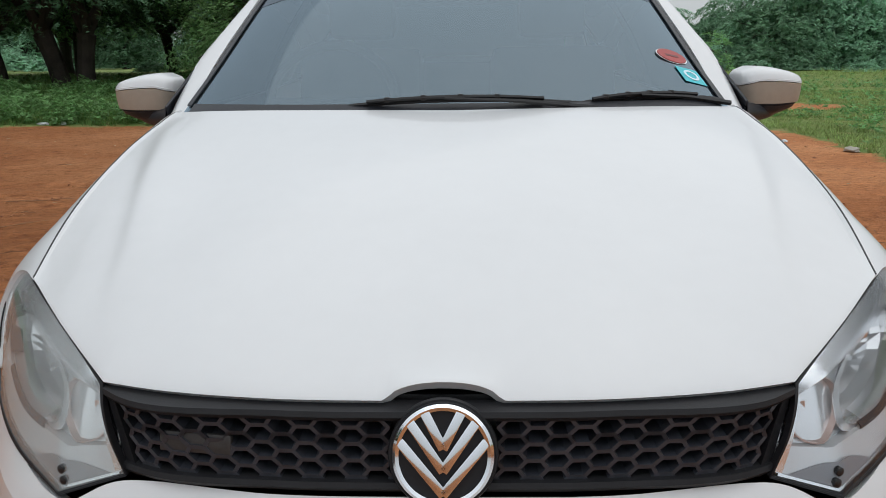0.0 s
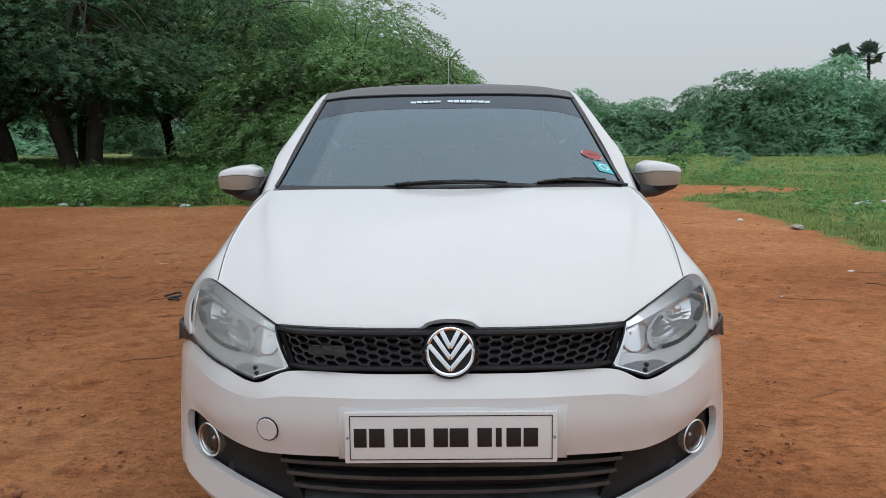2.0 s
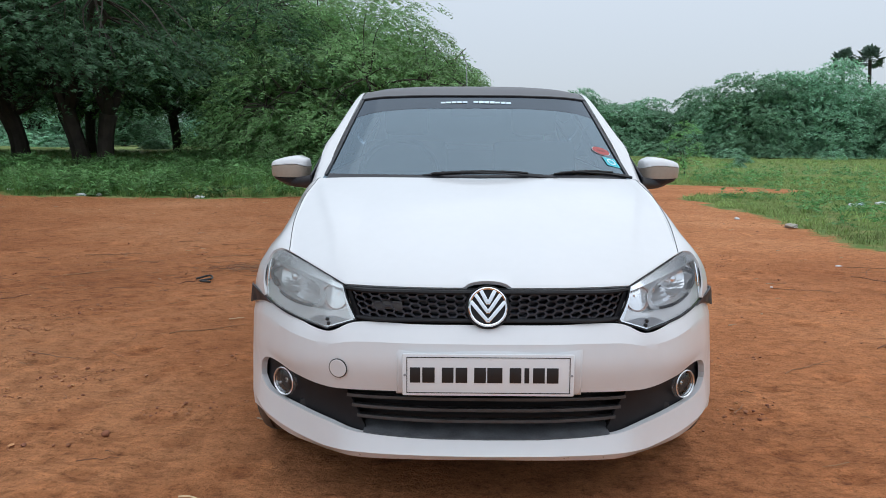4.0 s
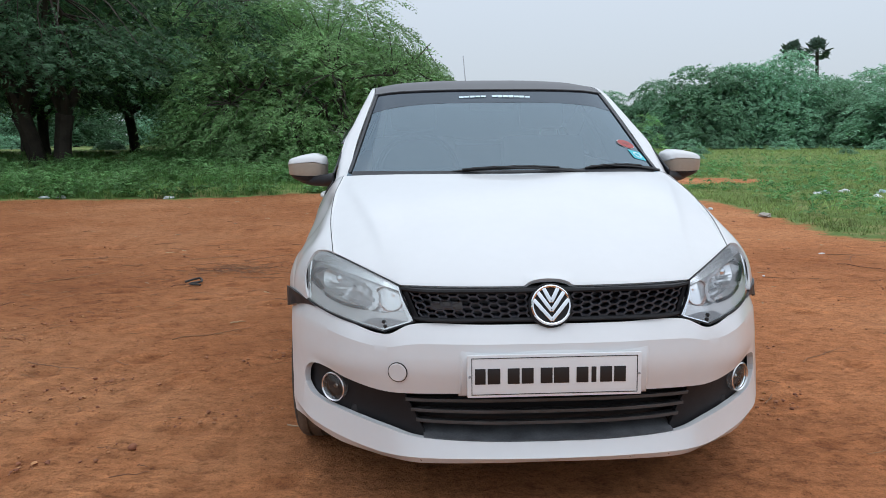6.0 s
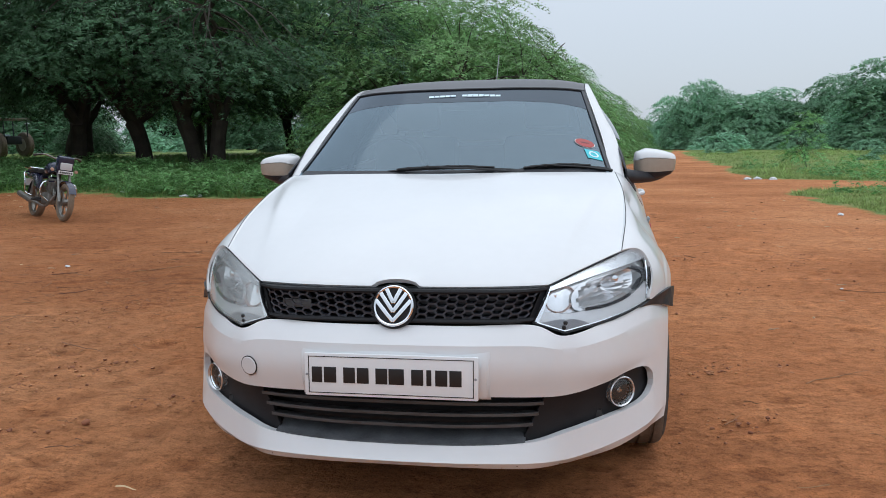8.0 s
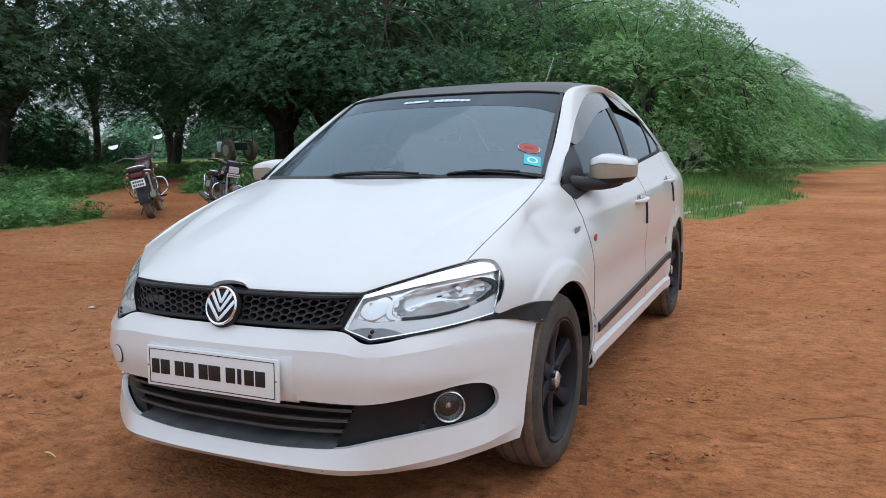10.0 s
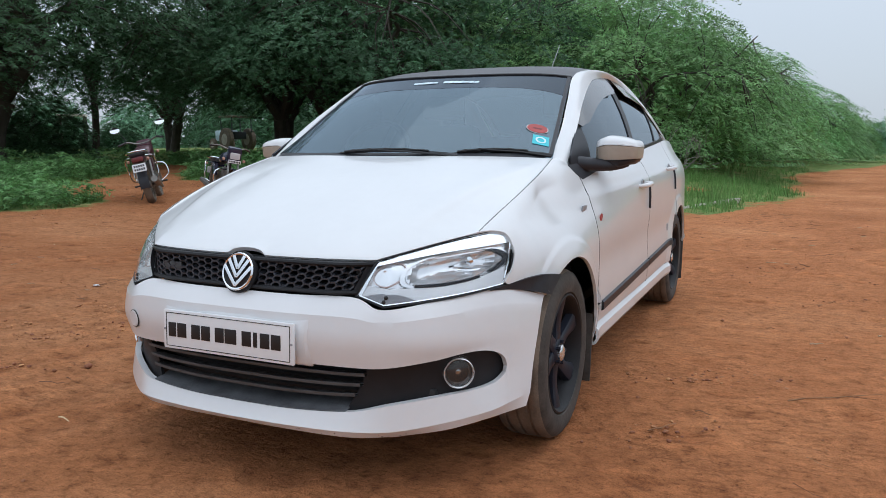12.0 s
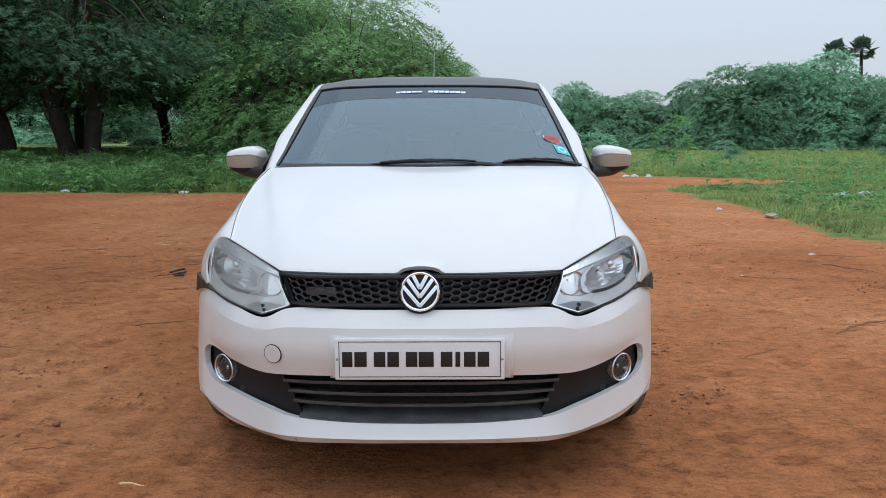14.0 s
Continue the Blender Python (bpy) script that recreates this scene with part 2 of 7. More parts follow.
def mirrored(grid):
    """The grid, whose first column lies at x = 0, made whole by its mirror image."""
    left = grid[:, :0:-1].copy()
    left[..., 0] *= -1
    return np.concatenate([left, grid], 1)


def flip(grid, side):
    g = np.array(grid, float).copy()
    g[..., 0] *= side
    return g


def sheet(grid, thick=0.012, centre=(0, 2.0, 0.6), keep=None):
    """A closed panel of the grid's shape, its thickness laid towards the centre."""
    g = np.array(grid, float)
    nv, nu = g.shape[:2]
    du, dv = np.gradient(g, axis=1), np.gradient(g, axis=0)
    nrm = np.cross(du, dv)
    nrm /= np.linalg.norm(nrm, axis=2, keepdims=True) + 1e-9
    if ((g - np.array(centre)) * nrm).sum() < 0:
        nrm = -nrm
    bm = bmesh.new()
    top = [[bm.verts.new(p) for p in row] for row in g]
    low = [[bm.verts.new(p) for p in row] for row in g - nrm * thick]
    cell = {(j, i) for j in range(nv - 1) for i in range(nu - 1) if keep is None or keep(j, i)}
    for j, i in cell:
        bm.faces.new((top[j][i], top[j][i + 1], top[j + 1][i + 1], top[j + 1][i]))
        bm.faces.new((low[j][i], low[j + 1][i], low[j + 1][i + 1], low[j][i + 1]))
        for (a, b), n in ((((j, i), (j, i + 1)), (j - 1, i)), (((j, i + 1), (j + 1, i + 1)), (j, i + 1)), (((j + 1, i + 1), (j + 1, i)), (j + 1, i)), (((j + 1, i), (j, i)), (j, i - 1))):
            if n not in cell:
                bm.faces.new((top[b[0]][b[1]], top[a[0]][a[1]], low[a[0]][a[1]], low[b[0]][b[1]]))
    for v in [v for v in bm.verts if not v.link_faces]:
        bm.verts.remove(v)
    return bm


def skin(grid):
    """One surface of the grid's shape, facing away from the cabin: a thin pane."""
    g = np.array(grid, float)
    nv, nu = g.shape[:2]
    n = np.cross(g[nv // 2, nu // 2 + 1] - g[nv // 2, nu // 2], g[nv // 2 + 1, nu // 2] - g[nv // 2, nu // 2])
    if n @ (g[nv // 2, nu // 2] - np.array((0, 2.2, 0.8))) < 0:
        g = g[:, ::-1]
    faces = [(j * nu + i, j * nu + i + 1, (j + 1) * nu + i + 1, (j + 1) * nu + i) for j in range(nv - 1) for i in range(nu - 1)]
    return mesh_of("pane", g.reshape(-1, 3), faces)


def tube(bm, pts, radius, seg=8, taper=None):
    """A round bar along pts; radius may be a list."""
    p = np.array(pts, float)
    r = np.broadcast_to(np.array(radius, float), (len(p),)) if taper is None else np.linspace(radius, taper, len(p))
    rings = []
    for k in range(len(p)):
        d = p[min(k + 1, len(p) - 1)] - p[max(k - 1, 0)]
        d = d / (np.linalg.norm(d) + 1e-9)
        a = np.cross(d, (0, 0, 1) if abs(d[2]) < 0.9 else (1, 0, 0))
        a /= np.linalg.norm(a)
        b = np.cross(d, a)
        rings.append([bm.verts.new(p[k] + r[k] * (math.cos(w) * a + math.sin(w) * b)) for w in np.linspace(0, 2 * math.pi, seg, endpoint=False)])
    for one, two in zip(rings, rings[1:]):
        for i in range(seg):
            bm.faces.new((one[i], one[(i + 1) % seg], two[(i + 1) % seg], two[i]))
    bm.faces.new(rings[0][::-1])
    bm.faces.new(rings[-1])
    return bm


def box(bm, lo, hi, bevel=0.0, m=None):
    made = bmesh.ops.create_cube(bm, size=1.0)["verts"]
    lo, hi = np.array(lo, float), np.array(hi, float)
    for v in made:
        v.co = Vector((lo + hi) / 2 + np.array(v.co) * (hi - lo))
    if bevel:
        edges = list({e for v in made for e in v.link_edges})
        made = list({v for f in bmesh.ops.bevel(bm, geom=edges, offset=bevel, segments=2, affect="EDGES", profile=0.6)["faces"] for v in f.verts} | {v for v in made if v.is_valid})
    if m is not None:
        bmesh.ops.transform(bm, matrix=m, verts=[v for v in made if v.is_valid])
    return bm


def lathe(profile, seg=48, axis="x", closed=False, caps=True):
    """A turned body: profile of (along the axis, radius)."""
    bm = bmesh.new()
    rings = []
    for a, r in profile:
        ring = []
        for w in np.linspace(0, 2 * math.pi, seg, endpoint=False):
            c, s = r * math.cos(w), r * math.sin(w)
            ring.append(bm.verts.new((a, c, s) if axis == "x" else (c, a, s) if axis == "y" else (c, s, a)))
        rings.append(ring)
    pairs = list(zip(rings, rings[1:])) + ([(rings[-1], rings[0])] if closed else [])
    for one, two in pairs:
        for i in range(seg):
            bm.faces.new((one[i], one[(i + 1) % seg], two[(i + 1) % seg], two[i]))
    if not closed and caps:
        bm.faces.new(rings[0][::-1])
        bm.faces.new(rings[-1])
    return bm

# ---- ground: one sheet of red earth with grass, out to the horizon ----
LEFT_EDGE = table([(-60, 9.0), (-16, 9.5), (-12, 11.0), (-9, 11.9), (-7.6, 10.9), (-6.3, 11.2), (-4.5, 11.2), (-2.4, 12.0), (-1.2, 11.6), (-0.4, 10.1), (0.3, 9.9), (0.8, 11.5), (1.2, 13.0)])
ROAD_LEFT = table([(9, 0.9), (11.8, 0.9), (17.7, 1.6), (22.9, 1.4), (27, 1.7), (45, 5.7), (60, 8.0), (100, 14)])
ROAD_RIGHT = table([(-20, 7.0), (3, 5.6), (6, 4.9), (9, 4.7), (12, 4.9), (13.5, 4.8), (15.5, 5.5), (16.8, 5.9), (18.5, 5.7), (20.5, 5.8), (40, 7.5), (60, 9.5), (100, 15)])
WEED_EDGE = table([(3.0, -10.6), (4.0, -10.0), (5.0, -9.2), (6.3, -8.85), (8.0, -9.8), (9.6, -11.4), (10.6, -12.6)])


def grassy(x, y):
    """How far inside the grass a place lies, in metres; below 0 it is bare earth."""
    wob = 0.45 * noise.noise((x * 0.35, y * 0.35, 0)) + 0.35 * noise.noise((x * 1.3, y * 1.3, 3)) + 0.12 * noise.noise((x * 4, y * 4, 5))
    left = min(y - LEFT_EDGE(min(x, 1.2)), ROAD_LEFT(y) - x)
    u, v = (x + 0.7) * 0.42 + (y - 14.3) * 0.91, (x + 0.7) * 0.91 - (y - 14.3) * 0.42  # a bare tongue in the turf
    left -= 2.2 * max(0.0, 1 - (u / 2.4) ** 2 - (v / 0.7) ** 2)
    right = x - ROAD_RIGHT(y) if y > 2 else -1.0
    right -= max(0.0, 4.5 * noise.noise((x * 0.14, y * 0.14, 7)) - 0.5)
    patch = min(WEED_EDGE(y) - x, y - 3.6, 10.6 - y, 3.0)
    trail = abs(x + 10.6 + (y - 9) * 0.75) - 1.2 if y > 7.5 else 9.0
    return max(min(max(left, patch), trail + (0.0 if y < 16 else 3.0)), right) + wob


def rise(x, y):
    """The gentle rise of the ground towards the trees; the road and the open field stay level."""
    r, a = math.hypot(x, y + 2), math.degrees(math.atan2(x, y + 2))
    t = min(max((6 - a) / 14, 0), 1) * min(max((a + 130) / 40, 0), 1) * lerp(0.62, 1.0, min(max((a + 62) / 25, 0), 1))
    return 0.9 * (1 - math.exp(-max(r - 9, 0) ** 1.15 / 30)) * t * t * (3 - 2 * t)


def spread(u):
    a = abs(u)
    return math.copysign(9 * a + 460 * max(0, a - 0.5) ** 2 + 2600 * max(0.0, a - 0.8) ** 3 * 60, u)


def make_ground():
    n = 401
    us = np.linspace(-1, 1, n)
    xs = [spread(u) for u in us]
    ys = [spread(u) + 1.5 for u in us]
    verts, mask, hollow_shade = [], [], []
    rng = random.Random(61)
    dents = {}
    for _ in range(700):  # scuffs and hoof prints
        x, y, r = rng.uniform(-6.5, 4.5) - 1.0 * rng.random(), rng.uniform(-2.3, 8) - rng.random(), rng.uniform(0.05, 0.15)
        dents.setdefault((math.floor(x), math.floor(y)), []).append((x, y, r, rng.uniform(0.4, 1.0)))

    def scuffed(x, y):
        z = 0.0
        for i in (-1, 0, 1):
            for j in (-1, 0, 1):
                for dx, dy, r, k in dents.get((math.floor(x) + i, math.floor(y) + j), ()):
                    q = math.hypot(x - dx, (y - dy) * 1.5) / r
                    if q < 2:
                        z += k * 0.020 * (-math.exp(-q * q * 2.5) + 0.45 * math.exp(-((q - 1.15) ** 2) * 10))
        return z

    ruts = [((-1.06, -1.2), (-0.78, 0.9)), ((-1.30, -1.1), (-1.05, 1.2)), ((-2.0, -0.6), (-1.4, 2.3)), ((-2.5, -0.5), (-1.9, 2.6))]

    def rutted(x, y):
        z = 0.0
        for (ax, ay), (bx, by) in ruts:
            ln = math.hypot(bx - ax, by - ay)
            u = ((x - ax) * (bx - ax) + (y - ay) * (by - ay)) / ln
            if 0 < u < ln:
                q = ((x - ax) * (by - ay) - (y - ay) * (bx - ax)) / ln + 0.05 * math.sin(u * 1.7)
                z -= 0.016 * min(1, u, ln - u) * (math.exp(-((q / 0.06) ** 2)) * (0.7 + 0.3 * math.sin(u * 42)) - 0.5 * math.exp(-(((abs(q) - 0.11) / 0.04) ** 2)))
        return z

    for y in ys:
        for x in xs:
            near = math.hypot(x, y - 4)
            z = cut = 0.0
            if near < 60:
                z = 0.012 * noise.noise((x * 0.9, y * 0.9, 1)) + 0.008 * noise.noise((x * 3, y * 3, 2)) - 0.004
            if near < 11:
                cut = (scuffed(x, y) + 0.6 * rutted(x, y)) * (0.75 + 0.9 * noise.noise((x * 6, y * 6, 9)))
                z += cut + 0.005 * noise.noise((x * 7, y * 7, 5))
            d = min(math.hypot(x - 0.75 * s, y - c) for s in (-1, 1) for c in (0.802, 3.39))
            z *= min(1.0, d / 0.5)
            g = grassy(x, y) if near < 140 else 1.5
            verts.append((x, y, z + rise(x, y) + (0.02 * min(max(g, 0), 1.5) if near < 60 else 0)))
            hollow_shade.append(min(max(0.5 - cut * 32, 0), 1))
            mask.append(min(max(0.5 + g * 0.9, 0), 1))
    faces = [(j * n + i, j * n + i + 1, (j + 1) * n + i + 1, (j + 1) * n + i) for j in range(n - 1) for i in range(n - 1)]
    me = mesh_of("ground", verts, faces, 0)
    me.shade_smooth()
    me.attributes.new("grass", "FLOAT", "POINT").data.foreach_set("value", mask)
    me.attributes.new("hollow_shade", "FLOAT", "POINT").data.foreach_set("value", hollow_shade)
    m = bpy.data.materials.new("red_earth_and_turf")
    m.use_nodes = True
    nd, l = m.node_tree.nodes, m.node_tree.links
    p = nd["Principled BSDF"]
    p.inputs["Roughness"].default_value, p.inputs["Specular IOR Level"].default_value = 0.95, 0.15
    co = nd.new("ShaderNodeTexCoord")

    def tex(scale, detail=8, rough=0.6):
        t = nd.new("ShaderNodeTexNoise")
        t.inputs["Scale"].default_value, t.inputs["Detail"].default_value, t.inputs["Roughness"].default_value = scale, detail, rough
        l.new(co.outputs["Object"], t.inputs["Vector"])
        return t.outputs[0]

    def ramp(src, stops):
        r = nd.new("ShaderNodeValToRGB")
        while len(r.color_ramp.elements) < len(stops):
            r.color_ramp.elements.new(0.5)
        for e, (pos, c) in zip(r.color_ramp.elements, stops):
            e.position, e.color = pos, (*c, 1)
        l.new(src, r.inputs[0])
        return r.outputs[0]

    def mixed(fac, a, b, mode="MIX"):
        x = nd.new("ShaderNodeMixRGB")
        x.blend_type = mode
        for k, v in ((0, fac), (1, a), (2, b)):
            if isinstance(v, (int, float)):
                x.inputs[k].default_value = v
            else:
                l.new(v, x.inputs[k])
        return x.outputs[0]

    broad = ramp(tex(0.35, 9, 0.65), [(0.33, (0.365, 0.138, 0.055)), (0.5, (0.505, 0.208, 0.088)), (0.67, (0.625, 0.295, 0.140))])
    fine = ramp(tex(11, 12, 0.78), [(0.34, (0.42, 0.38, 0.36)), (0.46, (0.96, 0.95, 0.94)), (0.68, (1.32, 1.29, 1.27))])
    earth = mixed(0.78, broad, fine, "MULTIPLY")
    grit = ramp(tex(70, 4, 0.6), [(0.30, (0.45, 0.41, 0.38)), (0.42, (1, 1, 1)), (0.66, (1.14, 1.12, 1.10))])
    earth = mixed(0.75, earth, grit, "MULTIPLY")
    speck = ramp(tex(230, 3, 0.6), [(0.34, (0.6, 0.56, 0.53)), (0.46, (1, 1, 1)), (0.64, (1.2, 1.18, 1.16))])
    earth = mixed(0.8, earth, speck, "MULTIPLY")
    # swept streaks of loose soil, along the way that wheels take
    streak_map = nd.new("ShaderNodeMapping")
    streak_map.inputs["Rotation"].default_value, streak_map.inputs["Scale"].default_value = (0, 0, radians(35)), (0.8, 2.0, 1.0)
    l.new(co.outputs["Object"], streak_map.inputs["Vector"])
    streak = nd.new("ShaderNodeTexNoise")
    streak.inputs["Scale"].default_value, streak.inputs["Detail"].default_value, streak.inputs["Roughness"].default_value = 1.6, 12, 0.75
    l.new(streak_map.outputs[0], streak.inputs["Vector"])
    earth = mixed(0.35, earth, ramp(streak.outputs[0], [(0.30, (0.62, 0.56, 0.52)), (0.48, (1, 1, 1)), (0.70, (1.22, 1.2, 1.18))]), "MULTIPLY")
    # shade painted into scuffs and ruts, a paler tint on their rims
    shade_mask = nd.new("ShaderNodeAttribute")
    shade_mask.attribute_name = "hollow_shade"
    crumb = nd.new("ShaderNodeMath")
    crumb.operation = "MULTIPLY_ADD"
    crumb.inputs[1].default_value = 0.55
    l.new(tex(24, 8, 0.75), crumb.inputs[0]), l.new(shade_mask.outputs["Fac"], crumb.inputs[2])
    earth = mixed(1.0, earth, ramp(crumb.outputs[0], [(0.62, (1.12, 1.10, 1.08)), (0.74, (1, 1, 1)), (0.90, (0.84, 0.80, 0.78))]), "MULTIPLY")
    # the soil's tone falls towards the car's -x side
    place, side_tone = nd.new("ShaderNodeSeparateXYZ"), nd.new("ShaderNodeMapRange")
    l.new(co.outputs["Object"], place.inputs[0]), l.new(place.outputs[0], side_tone.inputs[0])
    side_tone.inputs[1].default_value, side_tone.inputs[2].default_value, side_tone.inputs[3].default_value, side_tone.inputs[4].default_value = -2.6, 0.8, 0.70, 0.96
    earth = mixed(1.0, earth, side_tone.outputs[0], "MULTIPLY")
    # crumbled prints: hollows painted dark as shade, pale rims, in drifts along the same way
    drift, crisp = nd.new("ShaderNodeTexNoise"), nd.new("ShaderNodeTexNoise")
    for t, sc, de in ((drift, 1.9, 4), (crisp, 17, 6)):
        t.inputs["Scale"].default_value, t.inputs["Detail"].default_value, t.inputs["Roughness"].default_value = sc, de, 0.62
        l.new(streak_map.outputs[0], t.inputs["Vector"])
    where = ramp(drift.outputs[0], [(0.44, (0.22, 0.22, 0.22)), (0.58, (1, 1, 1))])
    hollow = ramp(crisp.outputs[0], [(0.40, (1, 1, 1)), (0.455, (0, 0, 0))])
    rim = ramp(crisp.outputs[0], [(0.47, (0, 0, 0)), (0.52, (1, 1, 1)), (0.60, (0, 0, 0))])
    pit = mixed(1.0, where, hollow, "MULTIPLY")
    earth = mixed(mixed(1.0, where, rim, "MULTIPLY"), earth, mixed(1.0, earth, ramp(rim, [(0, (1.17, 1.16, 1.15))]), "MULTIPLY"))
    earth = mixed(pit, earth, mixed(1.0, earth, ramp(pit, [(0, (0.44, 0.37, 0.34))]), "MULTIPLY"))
    turf = ramp(tex(1.8, 8, 0.7), [(0.3, (0.085, 0.15, 0.04)), (0.48, (0.165, 0.245, 0.07)), (0.66, (0.34, 0.29, 0.13))])
    at = nd.new("ShaderNodeAttribute")
    at.attribute_name = "grass"
    edge = nd.new("ShaderNodeMath")
    edge.operation = "MULTIPLY_ADD"
    edge.inputs[1].default_value = 0.9
    sub = nd.new("ShaderNodeMath")
    sub.operation = "SUBTRACT"
    l.new(at.outputs["Fac"], edge.inputs[0])
    l.new(tex(2.5, 8, 0.7), edge.inputs[2])
    l.new(edge.outputs[0], sub.inputs[0])
    sub.inputs[1].default_value = 0.45
    cover = ramp(sub.outputs[0], [(0.42, (0, 0, 0)), (0.58, (1, 1, 1))])
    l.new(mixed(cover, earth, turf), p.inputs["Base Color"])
    bump = nd.new("ShaderNodeBump")
    bump.inputs["Strength"].default_value, bump.inputs["Distance"].default_value = 0.8, 0.05
    dent = ramp(tex(3.2, 5, 0.62), [(0.30, (0, 0, 0)), (0.41, (1, 1, 1))])
    dents = nd.new("ShaderNodeBump")
    dents.inputs["Strength"].default_value, dents.inputs["Distance"].default_value = 0.5, 0.05
    low_spots = nd.new("ShaderNodeMath")
    low_spots.operation = "SUBTRACT"
    l.new(dent, low_spots.inputs[0]), l.new(pit, low_spots.inputs[1])
    l.new(low_spots.outputs[0], dents.inputs["Height"])
    l.new(dents.outputs[0], bump.inputs["Normal"])
    h = nd.new("ShaderNodeMath")
    h.operation = "MULTIPLY_ADD"
    h.inputs[1].default_value = 0.55
    l.new(tex(28, 8, 0.7), h.inputs[0])
    both = nd.new("ShaderNodeMath")
    l.new(tex(4, 9, 0.65), both.inputs[0]), l.new(streak.outputs[0], both.inputs[1])
    l.new(both.outputs[0], h.inputs[2])
    l.new(h.outputs[0], bump.inputs["Height"])
    l.new(bump.outputs[0], p.inputs["Normal"])
    me.materials.append(m)
    return tagged(new("ground", me), "red laterite earth with patches of green turf", "ground", kind="structure")


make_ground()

# ---- the car: front to -y, centre line x = 0, wheels on z = 0 ----
FRONT_AXLE, REAR_AXLE, HUB = 0.802, 3.39, 0.302
ARCH = 0.348
car = thing("car", "white sedan with black roof and dark wheels on red earth", "car")

WIDTH = table([(0.3, 0.70), (0.42, 0.760), (0.5, 0.802), (0.6, 0.822), (0.7, 0.838), (0.85, 0.846), (1.3, 0.848), (2.2, 0.850), (3.2, 0.848), (3.6, 0.84), (4.0, 0.80), (4.2, 0.75), (4.36, 0.66)])
SECTION = table([(0.18, -0.055), (0.25, -0.03), (0.32, -0.012), (0.45, -0.002), (0.60, 0.0), (0.72, -0.002), (0.80, -0.004), (0.86, -0.010), (0.90, -0.022), (0.96, -0.058), (1.0, -0.082), (1.06, -0.113), (1.12, -0.14)])
FRONT_SLOPE = table([(0.2, 0.0), (0.6, 0.0), (0.66, -0.003), (0.70, -0.013), (0.75, -0.040), (0.80, -0.080), (0.85, -0.110), (0.90, -0.132), (1.0, -0.14)])
FRONT_SHARE = table([(0.3, 1.0), (0.8, 1.0), (1.0, 0.62), (1.15, 0.44), (1.4, 0.24), (1.8, 0.06), (2.2, 0.0), (5.0, 0.0)])
BELT = table([(0.95, 0.952), (1.5, 0.972), (2.2, 0.999), (2.8, 1.035), (3.26, 1.063), (3.45, 1.075), (3.85, 1.07), (4.2, 1.03), (4.36, 1.0)])
HOOD_X = table([(0.38, 0.655), (0.6, 0.682), (0.85, 0.69), (1.10, 0.675), (1.2, 0.672)])
HOOD_Z = table([(0.38, 0.770), (0.5, 0.818), (0.75, 0.898), (1.0, 0.965), (1.10, 0.988), (1.2, 0.992)])
DLO_X = table([(1.09, 0.742), (1.49, 0.672), (1.93, 0.600), (2.2, 0.576), (2.5, 0.566), (2.83, 0.580), (3.2, 0.622), (3.36, 0.680), (3.43, 0.73)])
DLO_Z = table([(1.09, 0.953), (1.49, 1.175), (1.93, 1.335), (2.2, 1.385), (2.5, 1.400), (2.83, 1.372), (3.2, 1.280), (3.36, 1.17), (3.43, 1.078)])


def side_x(y, z):
    """Half the body's width at a place along its flank."""
    x = WIDTH(y) + SECTION(z) + FRONT_SLOPE(z) * FRONT_SHARE(y)
    for axle in (FRONT_AXLE, REAR_AXLE):
        r = math.hypot(y - axle, z - HUB)
        if z > 0.2:
            x += 0.007 * math.exp(-(((r - ARCH) / 0.035) ** 2))
            t = min(max((ARCH + 0.078 - r) / 0.022, 0.0), 1.0)  # the flared lip round the wheel
            x += 0.006 * t * t * (3 - 2 * t)
    t = min(max((z - 0.842 - 0.034 * (y - 1.2)) / 0.018, 0.0), 1.0) * min(max((y - 0.95) / 0.3, 0.0), 1.0) * min(max((4.2 - y) / 0.3, 0.0), 1.0)
    x -= 0.0055 * t * t * (3 - 2 * t)  # the crease through the door handles
    if 1.2 < y < 3.2:
        x -= 0.012 * math.exp(-(((z - 0.56) / 0.09) ** 2))
    return x


def arch_z(y, axle, r=ARCH):
    d = r * r - (y - axle) ** 2
    return HUB + math.sqrt(d) if d > 0 else 0.0


# front bumper, in curves from the centre line to the wheel arch
TOP = [(0, 0.050, 0.600), (0.2, 0.055, 0.600), (0.392, 0.085, 0.600), (0.484, 0.090, 0.570), (0.60, 0.200, 0.585), (0.725, 0.372, 0.603), (0.775, 0.460, 0.588), (0.822, 0.550, 0.560)]
CREASE = [(0, 0.004, 0.553), (0.2, 0.009, 0.553), (0.394, 0.044, 0.549), (0.49, 0.075, 0.535), (0.605, 0.168, 0.542), (0.733, 0.350, 0.552), (0.786, 0.445, 0.545), (0.822, 0.526, 0.532)]
MIDDLE = [(0, -0.006, 0.475), (0.2, -0.001, 0.475), (0.394, 0.034, 0.475), (0.495, 0.070, 0.470), (0.612, 0.160, 0.465), (0.742, 0.345, 0.462), (0.788, 0.428, 0.455), (0.819, 0.500, 0.45)]
UNDER = [(0, 0.012, 0.406), (0.2, 0.017, 0.405), (0.41, 0.054, 0.399), (0.505, 0.092, 0.400), (0.605, 0.172, 0.412), (0.700, 0.286, 0.424), (0.764, 0.378, 0.378), (0.816, 0.478, 0.385)]
POCKET = [(0, 0.020, 0.253), (0.2, 0.025, 0.255), (0.386, 0.052, 0.264), (0.50, 0.108, 0.282), (0.62, 0.200, 0.299), (0.712, 0.298, 0.312), (0.764, 0.378, 0.354), (0.814, 0.466, 0.340)]
